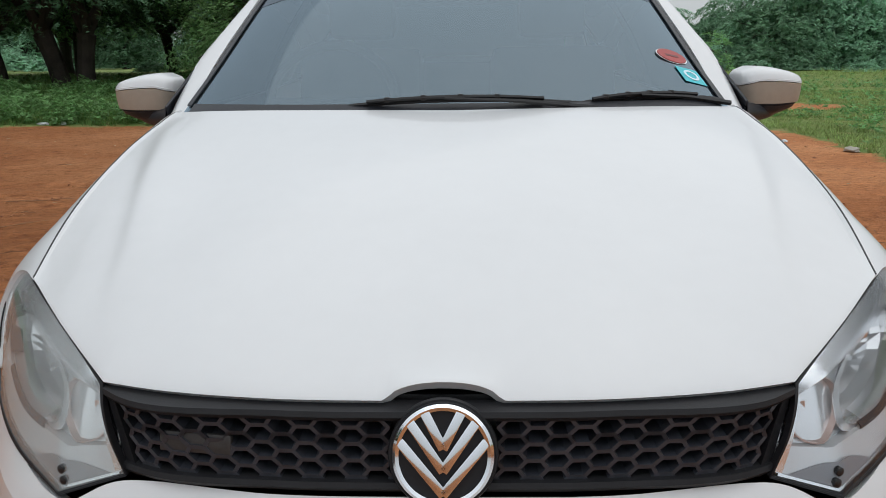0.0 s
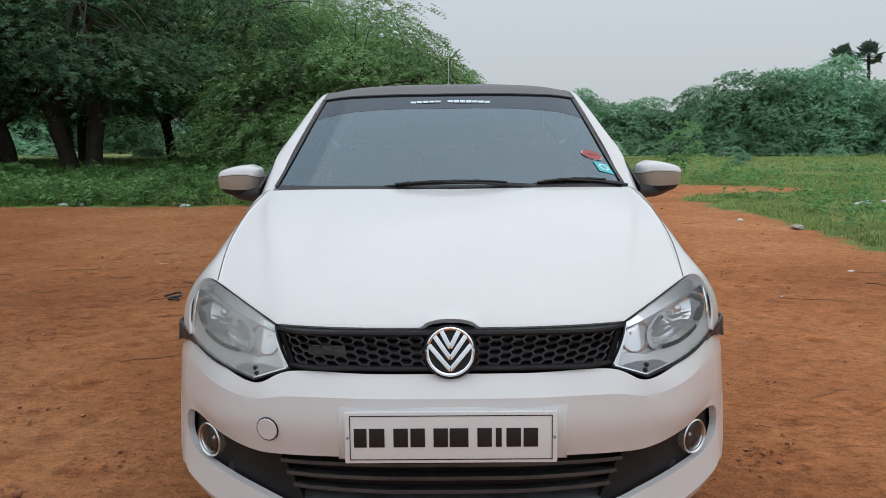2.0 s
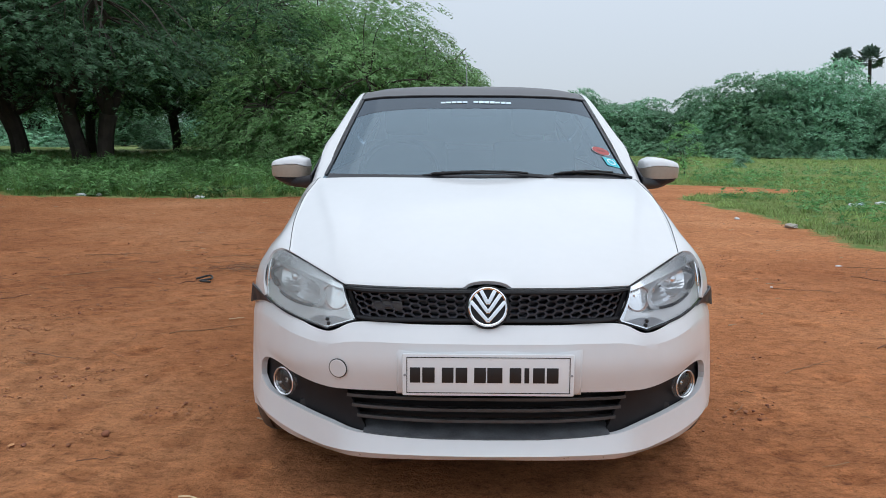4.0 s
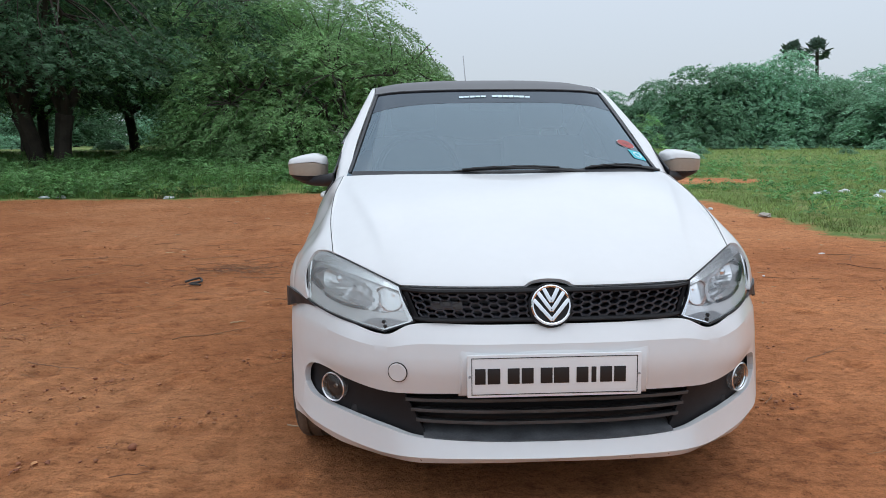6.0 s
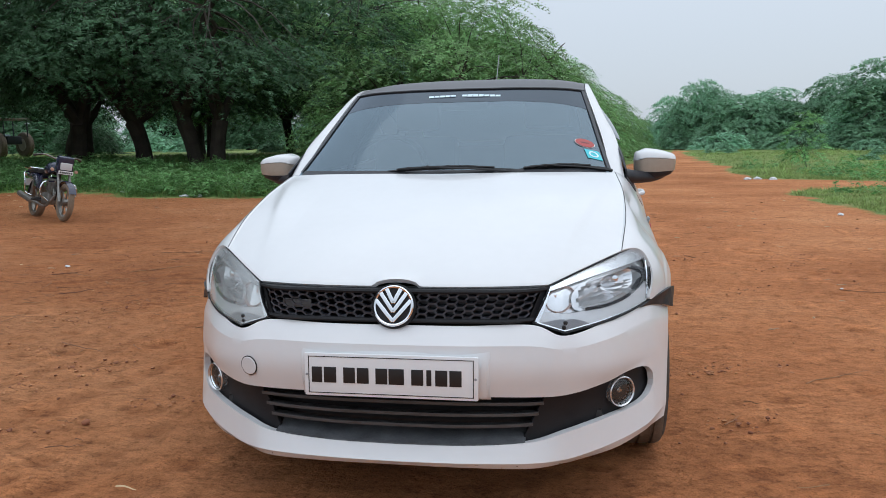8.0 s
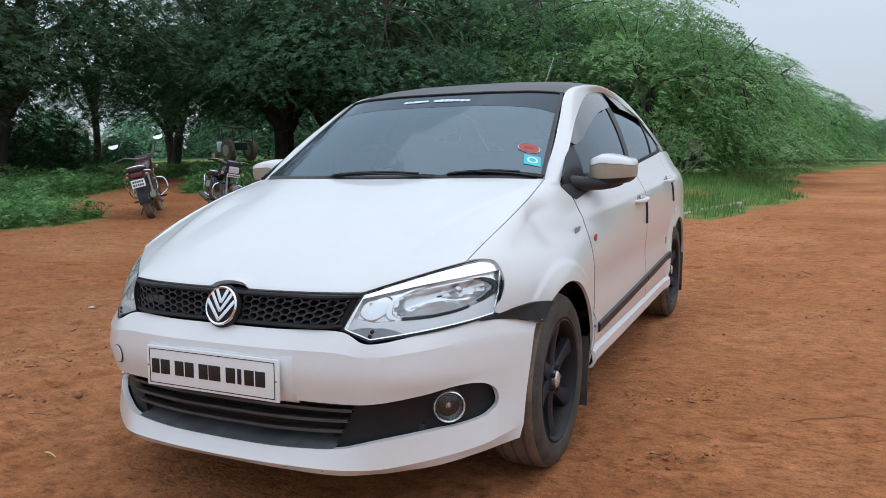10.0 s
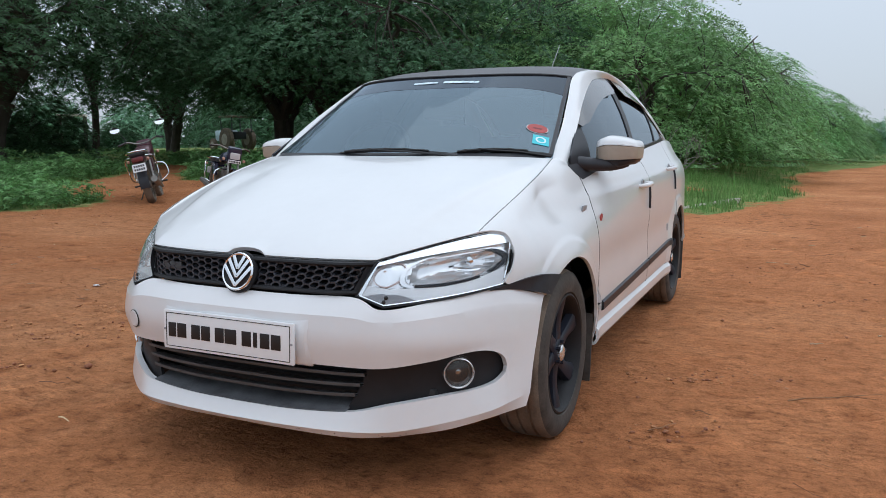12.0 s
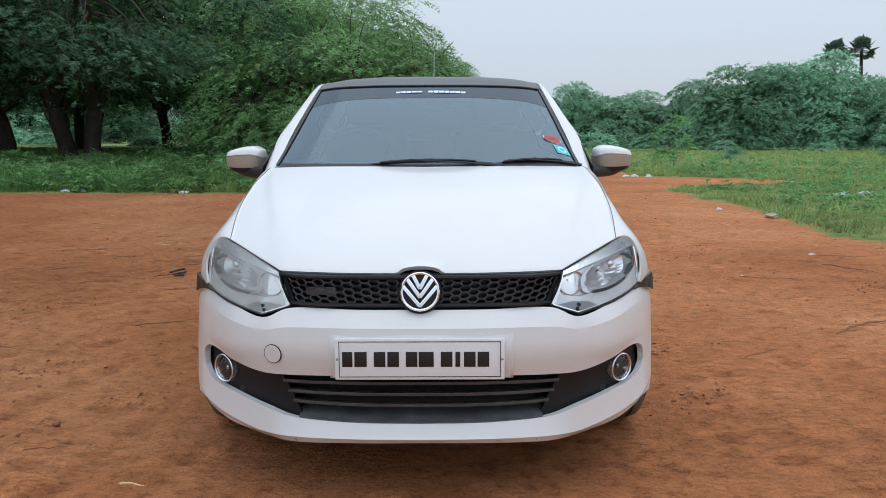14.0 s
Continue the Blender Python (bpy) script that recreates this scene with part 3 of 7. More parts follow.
LIP = [(0, -0.014, 0.216), (0.2, -0.004, 0.215), (0.39, 0.030, 0.211), (0.505, 0.096, 0.205), (0.63, 0.192, 0.220), (0.73, 0.297, 0.237), (0.774, 0.369, 0.251), (0.812, 0.450, 0.264)]
HEM = [(0, 0.006, 0.198), (0.2, 0.014, 0.195), (0.39, 0.048, 0.188), (0.50, 0.128, 0.179), (0.63, 0.212, 0.193), (0.72, 0.310, 0.208), (0.762, 0.378, 0.214), (0.804, 0.436, 0.222)]


def level_columns(rows, per):
    """Splines through each row with the same number of points between the same control points."""
    out = []
    for r in rows:
        dense = spline(r, 8 * 60 + 1, even=True)
        if r is HEM or r is LIP:  # the lip breaks where it turns to the flank
            k = 480 * 3 // 7
            sharp = np.concatenate([spline(r[:4], k + 1, even=True)[:-1], spline(r[3:], 481 - k, even=True)])
            dense = sharp if r is HEM else 0.3 * sharp + 0.7 * dense
        out.append(dense[:: 480 // per][: per + 1])
    return np.array(out)


def make_bumper():
    per = 120
    rows = level_columns([TOP, CREASE, MIDDLE, UNDER, POCKET, LIP, HEM], per)
    c0, c1 = int(per * 4.55 / 7), int(per * 6 / 7)
    open_half = (rows[3, c0, 2] - rows[4, c0, 2]) / 2
    for i in range(c0, c1 + 1):  # the opening's outer end is round
        f, m = (i - c0) / (c1 - c0), (rows[3, i] + rows[4, i]) / 2
        for j, sign in ((3, 1), (4, -1)):
            own = lerp(rows[j, i], m, f)
            rows[j, i] = (own[0], own[1], m[2] + sign * (0.003 + (open_half - 0.003) * (1 - f ** 2.6) ** 0.5))
    upper = np.stack([np.concatenate([spline([rows[0, i], lerp(rows[0, i], rows[1, i], 0.5) + (0, -0.0006, 0.0006), rows[1, i]], 8)[:-1], spline(rows[1:4, i], 9, even=True)]) for i in range(per + 1)], 1)
    lower = np.stack([np.concatenate([spline(rows[4:6, i], 5)[:-1], spline(rows[5:, i], 5)]) for i in range(per + 1)], 1)
    between = np.stack([spline(rows[3:5, i], 4) for i in range(per + 1)], 1)[1:-1]
    whole = mirrored(np.concatenate([upper, between, lower]))
    tip = int(per * 6 / 7)

    def keep(j, i):
        c = abs(i + 0.5 - per)
        return not (15 <= j < 18 and c < tip)

    part("front_bumper", sheet(whole, 0.02, (0, 1.2, 0.45), keep), CHIPPED, car, "white front bumper with a chipped lower lip", 15)
    # the dark insert that fills the opening behind it
    u, k = rows[3], rows[4]
    back = []
    for f, deep in ((-0.10, 0.03), (0.0, 0.030), (0.5, 0.045), (1.0, 0.030), (1.10, 0.03)):
        r = u + (k - u) * f
        r = r.copy()
        r[:, 1] += deep
        r[:, 0] -= 0.012 * np.linspace(0, 1, per + 1)
        back.append(r)
    first = int(per * 2.05 / 7)
    begin = lambda f: first + 3 - 5.5 * min(max(f, 0.0), 1.0)  # the grille is wider above than below
    def column(row, c):
        i = int(c)
        return lerp(row[i], row[i + 1], c - i)
    for side in (1, -1):
        g = flip([[column(r, c) for c in np.linspace(begin(f), tip - 0.01, 60)] for r, f in zip(back, (-0.10, 0.0, 0.5, 1.0, 1.10))], side)
        part("fog_lamp_surround", sheet(g, 0.012, (0, 1.2, 0.4)), MATT, car, "matt black fog lamp surround")
    g = np.array(back)[:, : first + 4].copy()
    g[..., 1] += 0.06
    g[0, :, 2] += 0.03
    g[-1, :, 2] -= 0.03
    part("lower_grille_backing", sheet(mirrored(g), 0.01, (0, 1.2, 0.4)), INK, car)
    for n, f in enumerate((0.22, 0.45, 0.68)):
        r = u + (k - u) * f
        r = np.concatenate([r[: int(begin(f)) + 1], [column(r, begin(f) + 0.2)]])
        r[:, 1] += 0.022
        prof = []
        for dy, dz in ((0.0, 0.0075), (0.0, -0.002), (0.055, -0.012), (0.055, -0.004)):
            q = r.copy()
            q[:, 1] += dy
            q[:, 2] += dz
            prof.append(q)
        prof.append(prof[0])
        part("lower_grille_slat", sheet(mirrored(np.array(prof)), 0.002, (0, 0.05, 0.33)), SLAT, car)
    ledge = []
    for dy, dz in ((0.004, 0.003), (0.03, 0.006), (0.10, 0.022), (0.11, 0.06)):
        q = k[: first - 1].copy()
        q[:, 1] += dy
        q[:, 2] += dz
        ledge.append(q)
    part("lower_grille_ledge", sheet(mirrored(np.array(ledge)), 0.004, (0, 0.1, 0.0)), LEDGE, car, "dusty dark ledge under the slats")
    part("tow_eye_cover", lathe([(0.0, 0.0275), (-0.004, 0.0275), (-0.0055, 0.0255), (-0.0055, 0.002)], 32, "y"), WHITE, car, "round white tow eye cover").matrix_local = pose(-0.447, 0.050, 0.466, 4, 0, -19)
    part("tow_eye_gap", lathe([(0.0, 0.030), (-0.003, 0.030)], 32, "y"), INK, car).matrix_local = pose(-0.447, 0.050, 0.466, 4, 0, -19)


make_bumper()


HOOD_N = 100
HOOD_FRONT = np.concatenate([spline([(0, 0.086, 0.706), (0.22, 0.094, 0.706), (0.36, 0.118, 0.706), (0.437, 0.142, 0.706)], 61)[:-1], spline([(0.437, 0.142, 0.706), (0.55, 0.262, 0.742), (0.655, 0.388, 0.772)], HOOD_N - 59)])
HOOD_REAR = spline([(0, 0.940, 0.996), (0.3, 0.962, 0.998), (0.55, 1.035, 0.994), (0.672, 1.100, 0.988)], HOOD_N + 1)


def make_hood():
    rows = []
    for v in np.linspace(0, 1, 40) ** 1.5:
        row = []
        for i in range(HOOD_N + 1):
            a, b, s = HOOD_FRONT[i].copy(), HOOD_REAR[i], i / HOOD_N
            notch = math.sqrt(max(0.0, 1 - (a[0] / 0.068) ** 2)) if a[0] < 0.068 else 0.0
            p = lerp(a, b, v)
            fade = max(0.0, 1 - v / 0.07) ** 2
            p[2] += 0.019 * notch * fade
            p[1] += 0.012 * notch * fade
            edge_x, edge_z = HOOD_X(p[1]), HOOD_Z(p[1])
            bulge = 0.040 * math.sin(math.pi * v**0.72) * (1 - s**4) + 0.012 * math.sin(math.pi * v) * s**4
            ridge = s - lerp(0.64, 0.97, v)  # the crease from the grille's corner to the windscreen's
            p[2] += bulge + 0.0085 * math.exp(-((ridge / (0.14 if ridge < 0 else 0.045)) ** 2)) * math.sin(math.pi * min(1, v * 1.05)) * min(1.0, (1 - s) / 0.08)
            if s > 0.999:
                p[0] = edge_x + 0.0008
                p[2] = edge_z
            else:
                p[0] += (edge_x + 0.0008 - lerp(HOOD_FRONT[-1], HOOD_REAR[-1], v)[0]) * s**3
            row.append(p)
        rows.append(row)
    part("hood", sheet(mirrored(np.array(rows)), 0.014, (0, 0.6, 0.3)), WHITE, car, "plain white hood")


make_hood()


def make_fenders():
    front = table([(0.0, 0.56), (0.04, 0.49), (0.12, 0.395), (0.35, 0.422), (0.6, 0.448), (0.8, 0.455), (0.9, 0.43), (1.0, 0.388)])
    us = np.r_[np.linspace(0, 0.9, 60), np.linspace(0.915, 1, 14)]
    for side in (1, -1):
        rows = []
        for v in np.linspace(0, 1, 46):
            row = []
            for u in us:
                y = lerp(front(v), 1.186, u)
                low = max(arch_z(y, FRONT_AXLE), 0.602 - 0.22 * max(0, y - 0.38)) if y < 0.8 else max(arch_z(y, FRONT_AXLE), 0.25)
                top_z = HOOD_Z(y)
                shoulder = top_z - lerp(0.045, 0.075, min(1, max(0, (y - 0.8) / 0.4)))
                if v < 0.78:
                    z = lerp(low, shoulder, v / 0.78)
                    p = (side_x(y, z), y, z)
                else:
                    t = (v - 0.78) / 0.22
                    a = np.array((side_x(y, shoulder), y, shoulder))
                    c = np.array((HOOD_X(y) + 0.0032, y, top_z))
                    b = np.array((a[0] * 0.55 + c[0] * 0.45, y, top_z - 0.012))
                    p = (1 - t) ** 2 * a + 2 * t * (1 - t) * b + t * t * c
                row.append(p)
            rows.append(row)
        part("front_fender", sheet(flip(rows, side), 0.012, (0.35 * side, 0.8, 0.4)), WHITE, car)


make_fenders()


def gap(name, pts, side, r=0.0034):
    part(name, tube(bmesh.new(), flip(pts, side), r, 6), INK, car)


for side in (1, -1):
    gap("hood_gap", [(HOOD_X(y) + 0.002, y, HOOD_Z(y) - 0.0012) for y in np.linspace(0.392, 1.10, 30)], side, 0.0021)
    gap("front_door_gap", [(side_x(1.19, z) - 0.002, 1.19, z) for z in np.linspace(0.26, 0.94, 24)], side, 0.0026)
    gap("middle_door_gap", [(side_x(2.304, z) - 0.002, 2.304, z) for z in np.linspace(0.32, 0.99, 24)], side, 0.0026)


def flank(y0, y1, z0, z1, nu, nv, push=0.0):
    """A patch of the flank; the bounds are functions or numbers: y by z's share, z by y."""
    rows = []
    for v in np.linspace(0, 1, nv):
        row = []
        for u in np.linspace(0, 1, nu):
            a, b = (y0(v) if callable(y0) else y0), (y1(v) if callable(y1) else y1)
            y = lerp(a, b, u)
            z = lerp(z0(y) if callable(z0) else z0, z1(y) if callable(z1) else z1, v)
            row.append((side_x(y, z) + push, y, z))
        rows.append(row)
    return np.array(rows)


def make_flanks():
    belt = lambda y: BELT(y) - 0.004
    door_rear = table([(0.0, 3.045), (0.12, 3.07), (0.25, 3.12), (0.38, 3.19), (0.5, 3.235), (0.7, 3.27), (1.0, 3.29)])
    quarter_low = lambda y: max(arch_z(y, REAR_AXLE), 0.30 if y > 3.4 else 0.25)
    for side in (1, -1):
        centre = (0.3 * side, 2.2, 0.6)
        front = part("front_door", sheet(flip(flank(1.194, 2.300, 0.325, belt, 40, 50), side), 0.012, centre), WHITE, car)
        rear = part("rear_door", sheet(flip(flank(2.308, door_rear, 0.325, belt, 36, 50), side), 0.012, centre), WHITE, car)
        part("rear_quarter", sheet(flip(flank(lambda v: door_rear(0.42 + 0.58 * v) + 0.008, 4.33, quarter_low, belt, 60, 50), side), 0.012, centre), WHITE, car)
        sill = [[(side_x(y, 0.31) + dx, y, z) for y in np.linspace(1.19, 3.06, 30)] for dx, z in ((-0.006, 0.318), (0.010, 0.300), (0.012, 0.262), (0.0, 0.243), (-0.03, 0.232))]
        part("sill", sheet(flip(sill, side), 0.012, centre), WHITE, car)
        # black rubbing strip, low on both doors
        for a, b, owner in ((1.265, 2.297, front), (2.312, 3.06, rear)):
            strip = [[(side_x(y, lerp(0.385, 0.45, (y - 1.2) / 1.9) + dz) + dx, y, lerp(0.385, 0.45, (y - 1.2) / 1.9) + dz) for y in np.linspace(a, b, 24)] for dx, dz in ((0.0, 0.021), (0.011, 0.016), (0.011, -0.016), (0.0, -0.021))]
            part("rubbing_strip", sheet(flip(strip, side), 0.004, centre), BLACK, owner, "black rubber strip")
        for y, z, owner in ((2.10, 0.842, front), (3.02, 0.900, rear)):
            bm = bmesh.new()
            x = side_x(y, z)
            pts = spline([(x - 0.004, y - 0.085, z - 0.002), (x + 0.022, y - 0.070, z), (x + 0.034, y, z + 0.004), (x + 0.024, y + 0.075, z + 0.006), (x - 0.004, y + 0.09, z + 0.006)], 14)
            tube(bm, flip(pts, side), [0.008, 0.010, 0.0115, 0.012, 0.0125, 0.0125, 0.0125, 0.0125, 0.0125, 0.0125, 0.012, 0.011, 0.010, 0.008], 10)
            part("door_handle", bm, WHITE, owner)
            cup = lathe([(0.0, 0.038), (0.0025, 0.036), (0.003, 0.030), (-0.004, 0.02)], 24)
            ob = part("handle_cup", cup, GREYP, owner)
            ob.matrix_local = Matrix.Translation((side * (x - 0.001), y, z)) @ Matrix.Diagonal((side, 1.1, 0.8, 1))
        for y, owner in ((2.275, front), (3.185, rear)):
            zc = 0.775 if y < 3 else 0.83
            guard = [[(side_x(y, z) + dx, y + dy, z) for z in np.linspace(zc - 0.062, zc + 0.062, 12)] for dx, dy in ((0.001, -0.008), (0.010, -0.005), (0.010, 0.005), (0.001, 0.008))]
            part("edge_guard", sheet(flip(guard, side), 0.003, centre), BLACK, owner, "black door edge guard")
        # black strip from the headlight back to the wheel arch
        low_edge = spline([(0.712, 0.345, 0.601), (0.745, 0.405, 0.597), (0.782, 0.467, 0.587), (0.8225, 0.566, 0.560)], 20)
        top_edge = spline([(0.713, 0.346, 0.603), (0.757, 0.421, 0.616), (0.7925, 0.474, 0.626), (0.828, 0.56, 0.628), (0.838, 0.640, 0.616)], 20)
        band = np.array([lerp(top_edge, low_edge, f) for f in np.linspace(0, 1, 5)]) + np.array((0.004, -0.002, 0))
        for p in band.reshape(-1, 3):
            p[0] = max(p[0], side_x(p[1], p[2]) + (0.004 if p[1] < 0.50 else 0.008 if p[1] < 0.53 else 0.012)) if p[1] > 0.44 else p[0]
        part("wheel_arch_strip", sheet(flip(band, side), 0.006, centre), BLACK, car, "glossy black strip behind the headlight")


make_flanks()


def make_greenhouse():
    glass_rows = [
        [(0, 0.930, 0.980), (0.35, 0.962, 0.980), (0.60, 1.062, 0.980), (0.668, 1.118, 0.980)],
        [(0, 1.150, 1.115), (0.33, 1.182, 1.112), (0.57, 1.272, 1.105), (0.633, 1.325, 1.100)],
        [(0, 1.385, 1.250), (0.31, 1.415, 1.248), (0.53, 1.492, 1.238), (0.598, 1.535, 1.230)],
        [(0, 1.620, 1.367), (0.30, 1.648, 1.366), (0.49, 1.705, 1.360), (0.563, 1.742, 1.352)],
    ]
    g = net(glass_rows, 24, 40)
    whole = mirrored(g)
    part("windscreen", skin(whole), SCREEN, car, "tinted windscreen reflecting the sky")
    out = np.array((0, -0.0030, 0.0045))
    for side in (1, -1):
        edge = flip(np.stack([g[2:, -2] * 0.62 + g[2:, -1] * 0.38, g[2:, -1]], 1) + out, side)
        part("windscreen_seal", sheet(edge, 0.003, (0, 2.2, 0.8)), BLACK, car)
    part("windscreen_top_seal", tube(bmesh.new(), mirrored(g[-1:])[0] + np.array((0, -0.001, 0.003)), 0.005, 6), INK, car, "thin black rubber seal")
    low = mirrored(np.stack([g[0], lerp(g[0], g[3], 0.8)])[:, :-1] + out)
    part("windscreen_base_band", sheet(low, 0.003, (0, 2.2, 0.8)), BLACK, car)
    rows = []
    for f in np.linspace(0, 1, 6):
        row = []
        for i in range(24):
            low_v = 31.8 - 3.4 * (i / 23) ** 4 * 1.0
            v = lerp(low_v, 39, f)
            k = min(int(v), 38)
            row.append(lerp(g[k, i], g[k + 1, i], v - k))
        rows.append(row)
    part("sun_strip", skin(mirrored(np.array(rows)) + out * 0.12), SMOKE, car, "dark sun strip along the windscreen's top")
    roof = [
        [(0, 1.626, 1.371), (0.30, 1.654, 1.370), (0.49, 1.711, 1.364), (0.566, 1.748, 1.356)],
        [(0, 1.95, 1.437), (0.30, 1.955, 1.433), (0.48, 1.97, 1.420), (0.566, 1.985, 1.405)],
        [(0, 2.40, 1.466), (0.30, 2.40, 1.461), (0.48, 2.40, 1.448), (0.564, 2.40, 1.432)],
        [(0, 2.85, 1.448), (0.30, 2.85, 1.443), (0.47, 2.85, 1.430), (0.558, 2.85, 1.411)],
        [(0, 3.22, 1.392), (0.30, 3.22, 1.388), (0.46, 3.21, 1.376), (0.545, 3.20, 1.356)],
    ]
    part("roof", sheet(mirrored(net(roof, 20, 40)), 0.014, (0, 2.3, 0.8)), ROOF, car, "black wrapped roof")
    rear = [
        [(0, 3.226, 1.388), (0.30, 3.226, 1.384), (0.46, 3.216, 1.372), (0.545, 3.206, 1.352)],
        [(0, 3.55, 1.235), (0.30, 3.55, 1.232), (0.48, 3.53, 1.228), (0.575, 3.51, 1.222)],
        [(0, 3.90, 1.060), (0.30, 3.89, 1.062), (0.52, 3.87, 1.066), (0.61, 3.85, 1.07)],
    ]
    part("rear_window", skin(mirrored(net(rear, 20, 20))), SIDEGLASS, car)
    boot = [
        [(0, 3.895, 1.062), (0.3, 3.885, 1.064), (0.52, 3.865, 1.068), (0.66, 3.80, 1.068)],
        [(0, 4.15, 1.070), (0.3, 4.14, 1.068), (0.52, 4.12, 1.058), (0.68, 4.08, 1.040)],
        [(0, 4.34, 1.075), (0.3, 4.33, 1.072), (0.52, 4.28, 1.058), (0.66, 4.22, 1.030)],
        [(0, 4.37, 0.85), (0.3, 4.36, 0.85), (0.52, 4.34, 0.85), (0.66, 4.28, 0.85)],
        [(0, 4.34, 0.62), (0.3, 4.33, 0.62), (0.52, 4.30, 0.62), (0.66, 4.26, 0.62)],
    ]
    part("boot_lid", sheet(mirrored(net(boot, 20, 30)), 0.012, (0, 3.0, 0.7)), WHITE, car)
    bump = [[(0, 4.385, 0.60), (0.4, 4.37, 0.60), (0.66, 4.26, 0.60), (0.78, 4.05, 0.60)], [(0, 4.39, 0.42), (0.4, 4.375, 0.42), (0.67, 4.26, 0.42), (0.785, 4.02, 0.42)], [(0, 4.33, 0.25), (0.4, 4.31, 0.25), (0.65, 4.22, 0.25), (0.77, 4.0, 0.25)]]
    part("rear_bumper", sheet(mirrored(net(bump, 20, 10)), 0.012, (0, 3.2, 0.5)), WHITE, car)
    inner = [(0.664, 1.055, 0.938), (0.640, 1.325, 1.104), (0.606, 1.535, 1.234), (0.571, 1.745, 1.356), (0.572, 1.985, 1.406), (0.570, 2.40, 1.433), (0.564, 2.85, 1.412), (0.551, 3.2, 1.356), (0.582, 3.51, 1.222), (0.618, 3.85, 1.072)]
    crest = [(0.708, 1.045, 0.915), (0.676, 1.355, 1.118), (0.640, 1.575, 1.248), (0.600, 1.81, 1.363), (0.588, 2.04, 1.407), (0.583, 2.42, 1.424), (0.582, 2.85, 1.398), (0.602, 3.2, 1.328), (0.650, 3.50, 1.205), (0.675, 3.85, 1.078)]
    outer = [(0.726, 1.05, 0.890)] + [(DLO_X(y) + 0.004, y, DLO_Z(y)) for y in (1.36, 1.60, 1.93, 2.14, 2.48, 2.83, 3.15, 3.34, 3.425)]
    rails = np.array([spline(c, 70, even=True) for c in (inner, crest, outer)])
    rail = np.stack([spline(rails[:, i], 8, even=True) for i in range(70)], 1)
    for side in (1, -1):
        part("roof_rail", sheet(flip(rail, side), 0.02, (0, 2.2, 0.9)), WHITE, car, "white windscreen pillar and roof rail")
        corner = [[(side_x(y, BELT(y)) - 0.002, y, BELT(y)) for y in np.linspace(3.425, 4.2, 12)], [(lerp(0.735, 0.665, min(1, (y - 3.4) / 0.45)), lerp(3.425, 3.85, (y - 3.425) / 0.775), 1.078) for y in np.linspace(3.425, 4.2, 12)]]
        part("rear_pillar", sheet(flip(corner, side), 0.01, (0, 3.4, 0.7)), WHITE, car)

        def pane(y, f, push=0.0):
            bx, bz = side_x(y, BELT(y)), BELT(y)
            tx, tz = DLO_X(y), DLO_Z(y)
            bow = 0.020 * math.sin(math.pi * f) * min(1, max(0, tz - bz) / 0.3)
            return np.array((lerp(bx, tx, f) + bow + push - 0.006, y, lerp(bz, tz, f)))

        def strip(edge_a, edge_b, push, nu=10, nv=14, f0=0.0, f1=1.0):
            return flip([[pane(lerp(edge_a(f), edge_b(f), u), f, push) for u in np.linspace(0, 1, nu)] for f in np.linspace(f0, f1, nv)], side)

        part("side_window", skin(strip(lambda f: 1.15 + 0.02 * f, lambda f: 3.41, 0.0, 60, 14)), SIDEGLASS, car, "dark tinted side windows")
        part("mirror_triangle", sheet(flip([[pane(y, f, 0.006) for y in np.linspace(1.17, 1.42, 12)] for f in np.linspace(0, 1, 6)], side), 0.006, (0, 2.2, 0.9)), BLACK, car)
        sail = [[(side_x(y, z) + 0.003, y, z) for y, z in ((lerp(1.15 + 0.06 * f * f, 1.44, u), lerp(BELT(lerp(1.15, 1.44, u)) + 0.004, 0.905 + 0.03 * u, f)) for u in np.linspace(0, 1, 14))] for f in np.linspace(0, 1, 6)]
        part("mirror_sail", sheet(flip(sail, side), 0.008, (0, 2.2, 0.9)), BLACK, car, "black mirror base below the window line")
        part("door_pillar_trim", sheet(strip(lambda f: 2.245 + 0.12 * f, lambda f: 2.335 + 0.14 * f, 0.005), 0.006, (0, 2.2, 0.9)), BLACK, car)
        part("rear_window_bar", sheet(strip(lambda f: 3.055 + 0.09 * f, lambda f: 3.085 + 0.10 * f, 0.005, 4), 0.006, (0, 2.2, 0.9)), BLACK, car)
        part("window_seal", sheet(flip([[pane(y, 0, 0.006) + np.array((0, 0, dz)) for y in np.linspace(1.18, 3.42, 40)] for dz in (-0.004, 0.014)], side), 0.008, (0, 2.2, 0.9)), BLACK, car)
        part("window_frame", sheet(flip([[pane(y, f, 0.006) for y in np.linspace(1.28, 3.42, 50)] for f in (0.955, 1.0)], side), 0.006, (0, 2.2, 0.9)), BLACK, car)
        for a, b in ((1.40, 2.36), (2.47, 3.20)):
            visor = []
            for f, push in ((1.0, 0.008), (0.9, 0.018), (0.78, 0.024)):
                visor.append([pane(y, lerp(1.0, f, min(1, 0.35 + 4 * (y - a) * (b + 0.06 - y) / (b - a) ** 2 * (1.5 if a < 2 else 1.0))), push) for y in np.linspace(a, b, 30)])
            part("rain_visor", sheet(flip(visor, side), 0.003, (0, 2.2, 0.9)), VISOR, car, "smoked plastic rain visor")


make_greenhouse()


